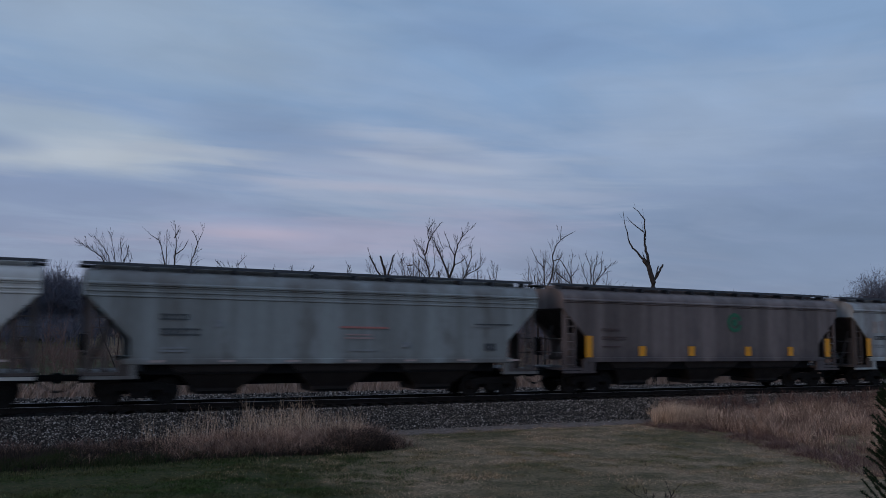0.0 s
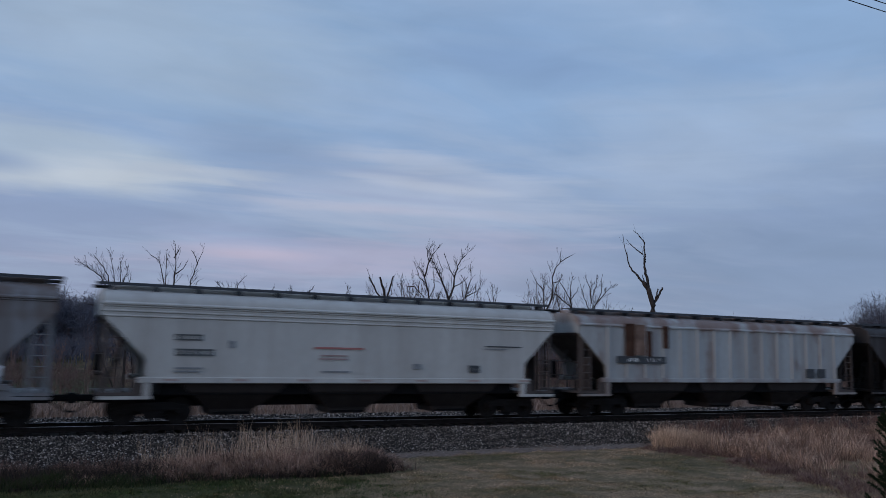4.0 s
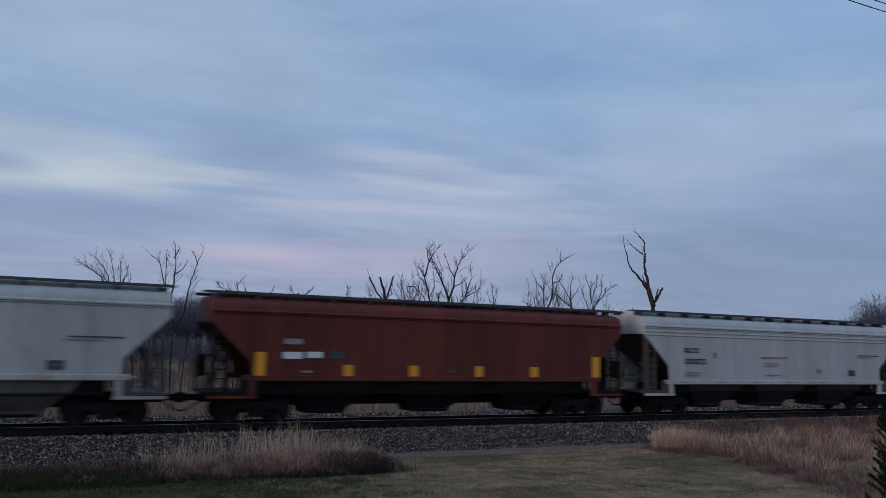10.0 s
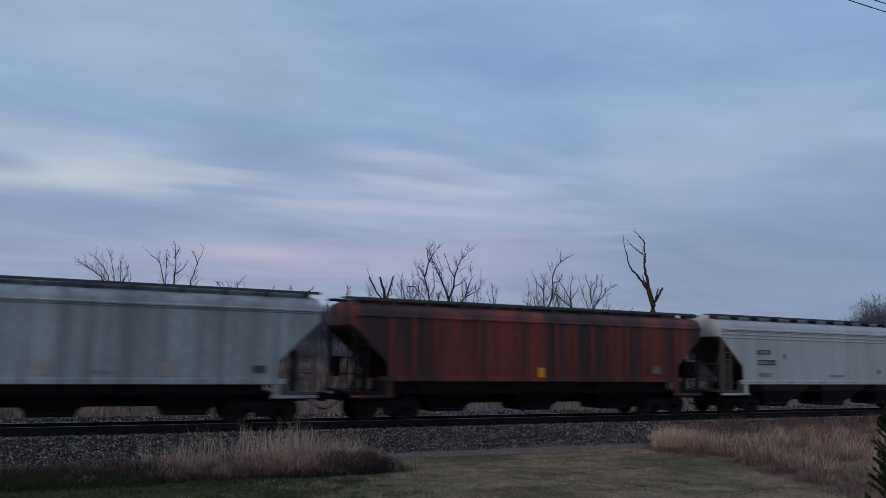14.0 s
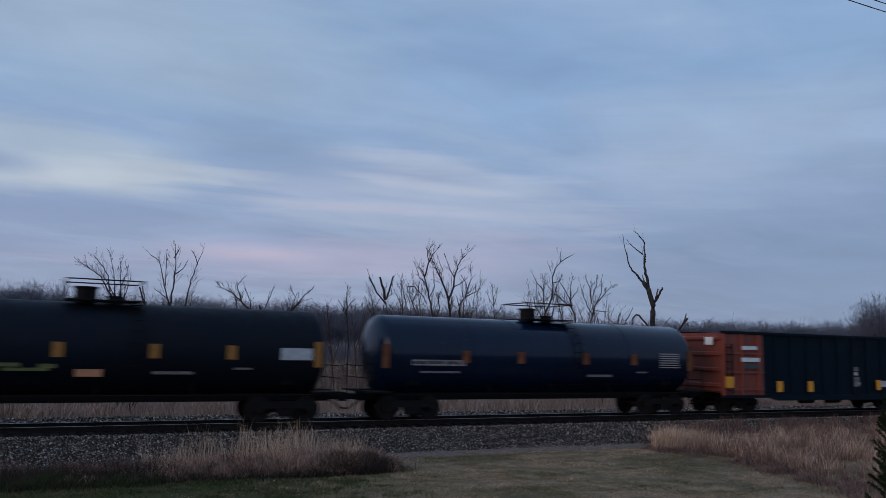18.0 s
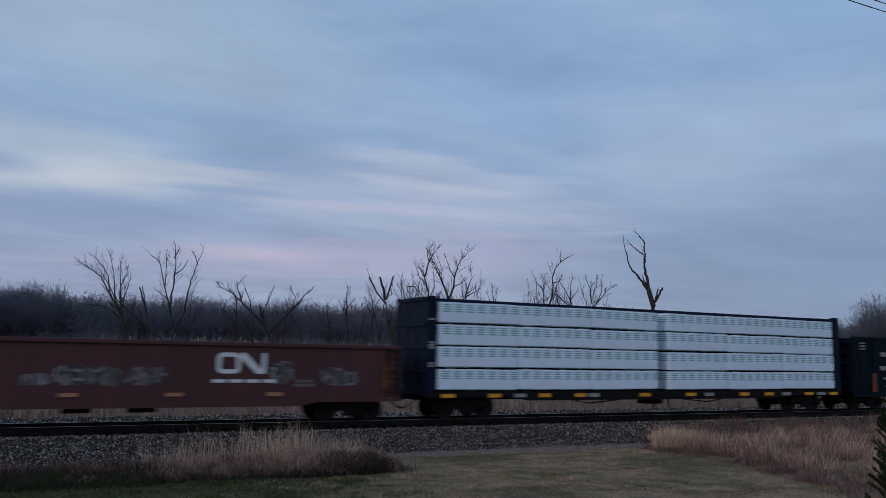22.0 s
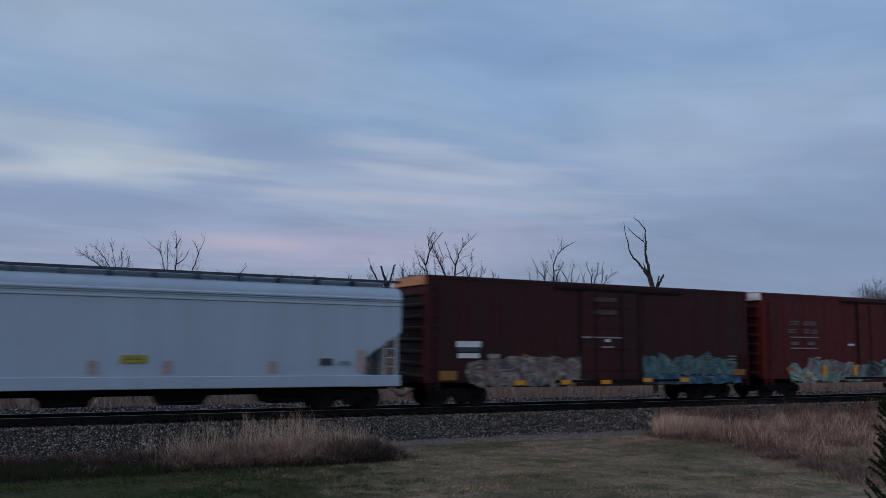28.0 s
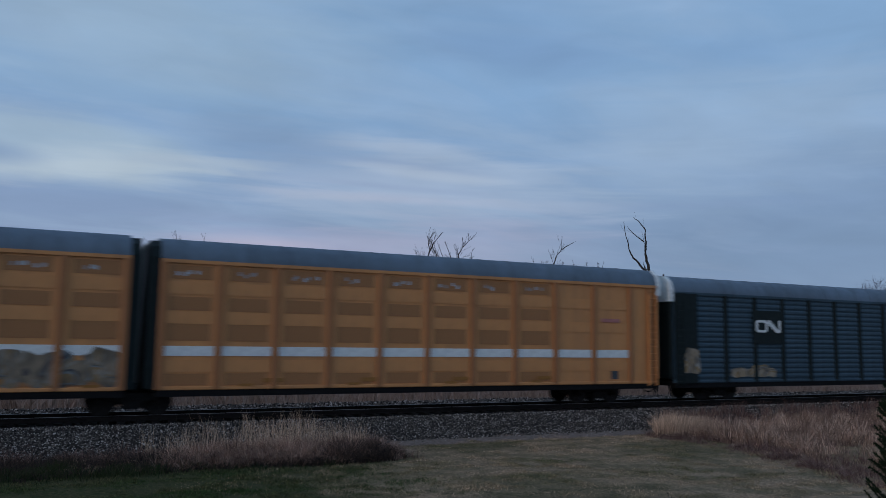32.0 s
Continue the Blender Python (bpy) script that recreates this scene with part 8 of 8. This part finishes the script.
def sticks(name, rows, mat, label, category="woods"):
    """rows: (foot, height, crown width, twigs): thin upright trees with fans of twigs."""
    rnd = random.Random(len(rows))
    v, f = [], []

    def spike(a, b, w):
        d = (b - a).normalized()
        s = Vector((d.y, -d.x, 0.0))
        s = (s.normalized() if s.length > 0.05 else Vector((rnd.gauss(0, 1), rnd.gauss(0, 1), 0)).normalized()) * w
        q = d.cross(s)
        k = len(v)
        v.extend([tuple(a + s), tuple(a - s * 0.5 + q * 0.87), tuple(a - s * 0.5 - q * 0.87), tuple(b)])
        f.extend([(k, k + 1, k + 3), (k + 1, k + 2, k + 3), (k + 2, k, k + 3)])

    for foot, h, w, n, thick in rows:
        foot = Vector(foot)
        top = foot + Vector((rnd.gauss(0, 0.04) * h, rnd.gauss(0, 0.04) * h, h * 0.86))
        spike(foot, top, thick)
        for i in range(n):
            # twigs end on a rounded crown
            an, u = rnd.uniform(0, 6.283), rnd.uniform(-0.35, 1.0)
            ring = math.sqrt(1 - u * u) * rnd.uniform(0.55, 1.0)
            b = foot + Vector((math.cos(an) * w * ring, math.sin(an) * w * ring, h * (0.62 + 0.38 * u * rnd.uniform(0.8, 1.0))))
            a = foot.lerp(top, rnd.uniform(0.25, 0.62))
            spike(a, b, thick * 0.5)
            if n > 14:
                for _ in range(4):
                    c = a.lerp(b, rnd.uniform(0.45, 0.95))
                    e = c + Vector((rnd.gauss(0, 0.16) * w, rnd.gauss(0, 0.16) * w, rnd.gauss(0.04, 0.04) * h))
                    spike(c, e, thick * 0.36)
    return stuff(name, v, f, mat, label, category)


def woods():
    rnd = random.Random(3)
    brush = []
    for i in range(2600):
        y = rnd.uniform(48, 95)
        x = rnd.uniform(-0.12, 1.75) * y + rnd.uniform(-4, 4)
        h = rnd.uniform(1.2, 3.0) * (1 + 0.5 * noise.noise(Vector((x * 0.12, y * 0.12, 0))))
        brush.append(((x, y, -0.95), h, h * 0.8, 13, 0.016 * y / 50))
    sticks("brush", brush, BRUSHWOOD, "brown leafless brush beyond the track", "brush")
    tall = []
    for i in range(260):
        y = rnd.uniform(53, 78)
        q = rnd.random()
        x = y * (rnd.gauss(0.52, 0.05) if q < 0.35 else rnd.gauss(0.80, 0.10) if q < 0.8 else rnd.uniform(-0.05, 1.3))
        tall.append(((x, y, -0.95), rnd.uniform(3.4, 6.2), rnd.uniform(0.7, 1.5), 24, 0.017 * y / 50))
    sticks("tall_brush", tall, BRUSHTALL, "tall leafless red-brown saplings and brush", "brush")
    far = []
    for i in range(620):
        an = radians(-7 + 69 * ((i * 0.618034) % 1.0) + rnd.uniform(-0.3, 0.3))
        d = rnd.uniform(215, 330)
        h = d * 0.0525 * rnd.uniform(0.78, 1.0) + 6.4 + 0.8 * noise.noise(Vector((math.degrees(an) * 0.25, 4, 0))) - 3.4 * smooth(30, 34, math.degrees(an))
        if math.degrees(an) < 3:
            d = rnd.uniform(170, 230)
            h = d * 0.070 * rnd.uniform(0.75, 1.0) + 3.2
        x, y = d * math.sin(an), d * math.cos(an)
        far.append(((x, y, ground_height(x, y) - 0.3), h, rnd.uniform(5.0, 8.5), 68, 0.14))
    for i in range(26):
        an, d = radians(rnd.uniform(-5.0, 1.6)), rnd.uniform(185, 215)
        x, y = d * math.sin(an), d * math.cos(an)
        far.append(((x, y, ground_height(x, y) - 0.3), rnd.uniform(15.5, 19.5), rnd.uniform(3.4, 4.8), 95, 0.12))
    sticks("far_woods", far, FARWOOD, "distant bare woods along the horizon, tinted blue-grey as by haze")
    low = []
    for i in range(640):
        an = radians(rnd.uniform(-7, 62))
        d = rnd.uniform(110, 240)
        x, y = d * math.sin(an), d * math.cos(an)
        h = rnd.uniform(3, 7.5)
        low.append(((x, y, ground_height(x, y) - 0.3), h, h * 0.55, 24, 0.09))
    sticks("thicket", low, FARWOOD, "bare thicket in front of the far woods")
    # a rounded tree standing before the woods
    crown, rnd = [], random.Random(5)
    for i in range(7):
        crown.append(((126 + rnd.uniform(-4, 9), 86 + rnd.uniform(-5, 5), -1.0), rnd.uniform(13.0, 15.6), 4.4, 230, 0.085))
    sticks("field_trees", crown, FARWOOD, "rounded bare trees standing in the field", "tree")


woods()


# ---- near things: wires, a young fir, bare twigs ----
def wires():
    rubber = plain("black_cable", (0.012, 0.012, 0.014), 0.6)
    for y, z, r in ((17.0, 14.7, 0.016), (17.4, 15.3, 0.016)):
        t = thing("overhead_cable", "black overhead power cable parallel to the track", "cable", "overhead cables", "structure")
        bm = bmesh.new()
        last = None
        for i in range(31):
            x = -60 + i * 6.0
            p = (x, y, z + 0.00045 * (x - 30) ** 2 - 0.02)
            if last:
                rod(bm, last, p, r, 6)
            last = p
        part("strand", bm, rubber, t)


wires()


def fir(x, y, height, seed):
    needle = island_material("dark_fir_needles", [(0.006, 0.014, 0.007), (0.012, 0.024, 0.010), (0.020, 0.034, 0.014)])
    rnd = random.Random(seed)
    z0 = ground_height(x, y)
    t = thing("fir_tree", "young dark green fir with upturned shoots", "tree")
    t.location = (x, y, z0)
    trunk, limbs = Wood(), Wood()
    trunk.tube([Vector((0, 0, -0.1)), Vector((0.02, 0, height * 0.5)), Vector((0, 0.01, height))], 0.05, 0.008, 6)
    v, f = [], []
    for i in range(130):
        k = rnd.uniform(0.06, 0.97)
        an = rnd.uniform(0, 6.283)
        length = 0.20 + 0.40 * (1 - k)
        a = Vector((0, 0, height * k))
        b = a + Vector((math.cos(an) * length, math.sin(an) * length, length * rnd.uniform(0.5, 1.1)))
        mid = a.lerp(b, 0.5) - Vector((0, 0, 0.06 * length))
        limbs.tube([a, mid, b], 0.010, 0.003, 4)
        for j in range(int(760 * length)):
            u = rnd.uniform(0.15, 1.0)
            p = a.lerp(mid, u * 2) if u < 0.5 else mid.lerp(b, u * 2 - 1)
            d = (b - a).normalized() * 0.6 + Vector((rnd.gauss(0, 1), rnd.gauss(0, 1), rnd.gauss(0.2, 1))).normalized() * 0.8
            e = p + d.normalized() * rnd.uniform(0.03, 0.06)
            s = Vector((rnd.gauss(0, 1), rnd.gauss(0, 1), rnd.gauss(0, 1))).normalized() * 0.007
            n = len(v)
            v.extend([tuple(p + s), tuple(p - s), tuple(e)])
            f.append((n, n + 1, n + 2))
    part("trunk", trunk.data("trunk", BARK), None, t)
    tagged(part("limb_work", limbs.data("limb_work", BARK), None, t), kind="stuff")
    me = bpy.data.meshes.new("needles")
    me.from_pydata(v, [], f)
    me.materials.append(needle)
    tagged(part("needle_cover", me, None, t), kind="stuff")


fir(11.07, 7.47, 2.15, 4)


def twig_bush(x, y, h, seed):
    rnd = random.Random(seed)
    t = thing("bare_shrub", "low leafless shrub of thin twigs on the lawn", "shrub")
    t.location = (x, y, ground_height(x, y))
    wood, twigs = Wood(), Wood()
    for i in range(6):
        an = rnd.uniform(0, 6.283)
        line = wander(Vector((0, 0, -0.05)), Vector((math.cos(an) * 0.8, math.sin(an) * 0.8, 1.0)), h * rnd.uniform(0.6, 1.1), rnd, 5, 0.2, 0.0)
        wood.tube(line, 0.010, 0.003, 4)
        sprout(wood, twigs, line, 0.008, 0.003, rnd, 0, 6.0, 0.8)
    tagged(part("stem_work", wood.data("stem_work", TWIG), None, t), kind="stuff")
    tagged(part("twig_work", twigs.data("twig_work", TWIG), None, t), kind="stuff")


twig_bush(10.4, 11.8, 0.8, 2)


# ---- motion ----
SPEED = ((0.0, 18.374), (8.0, 18.167), (16.0, 17.871), (24.0, 17.495), (32.0, 17.112))


def gone(t):
    """Metres run since the start."""
    total = 0.0
    for (t0, v0), (t1, v1) in zip(SPEED, SPEED[1:]):
        if t <= t0:
            break
        k = min(t, t1) - t0
        total += v0 * k + (v1 - v0) * k * k / (2 * (t1 - t0))
    return total


def motions():
    for car, mid in CARS:
        walk(car, [(t, pose(mid - gone(t), TRACK, 0)) for t in range(0, 33, 2)])
    # the wheels roll; all axles of one end of a truck share one key path
    for s, sets in WHEELSETS.items():
        walk(sets[0], [(k / FPS, Matrix.LocRotScale((s * 0.89, 0, WHEEL_R), Euler((0, -gone(k / FPS) / WHEEL_R, 0)), None)) for k in range(0, 32 * FPS + 1)])
        keys = sets[0].animation_data
        for w in sets[1:]:
            w.rotation_mode = "QUATERNION"
            w.animation_data_create()
            w.animation_data.action = keys.action
            w.animation_data.action_slot = keys.action_slot


motions()
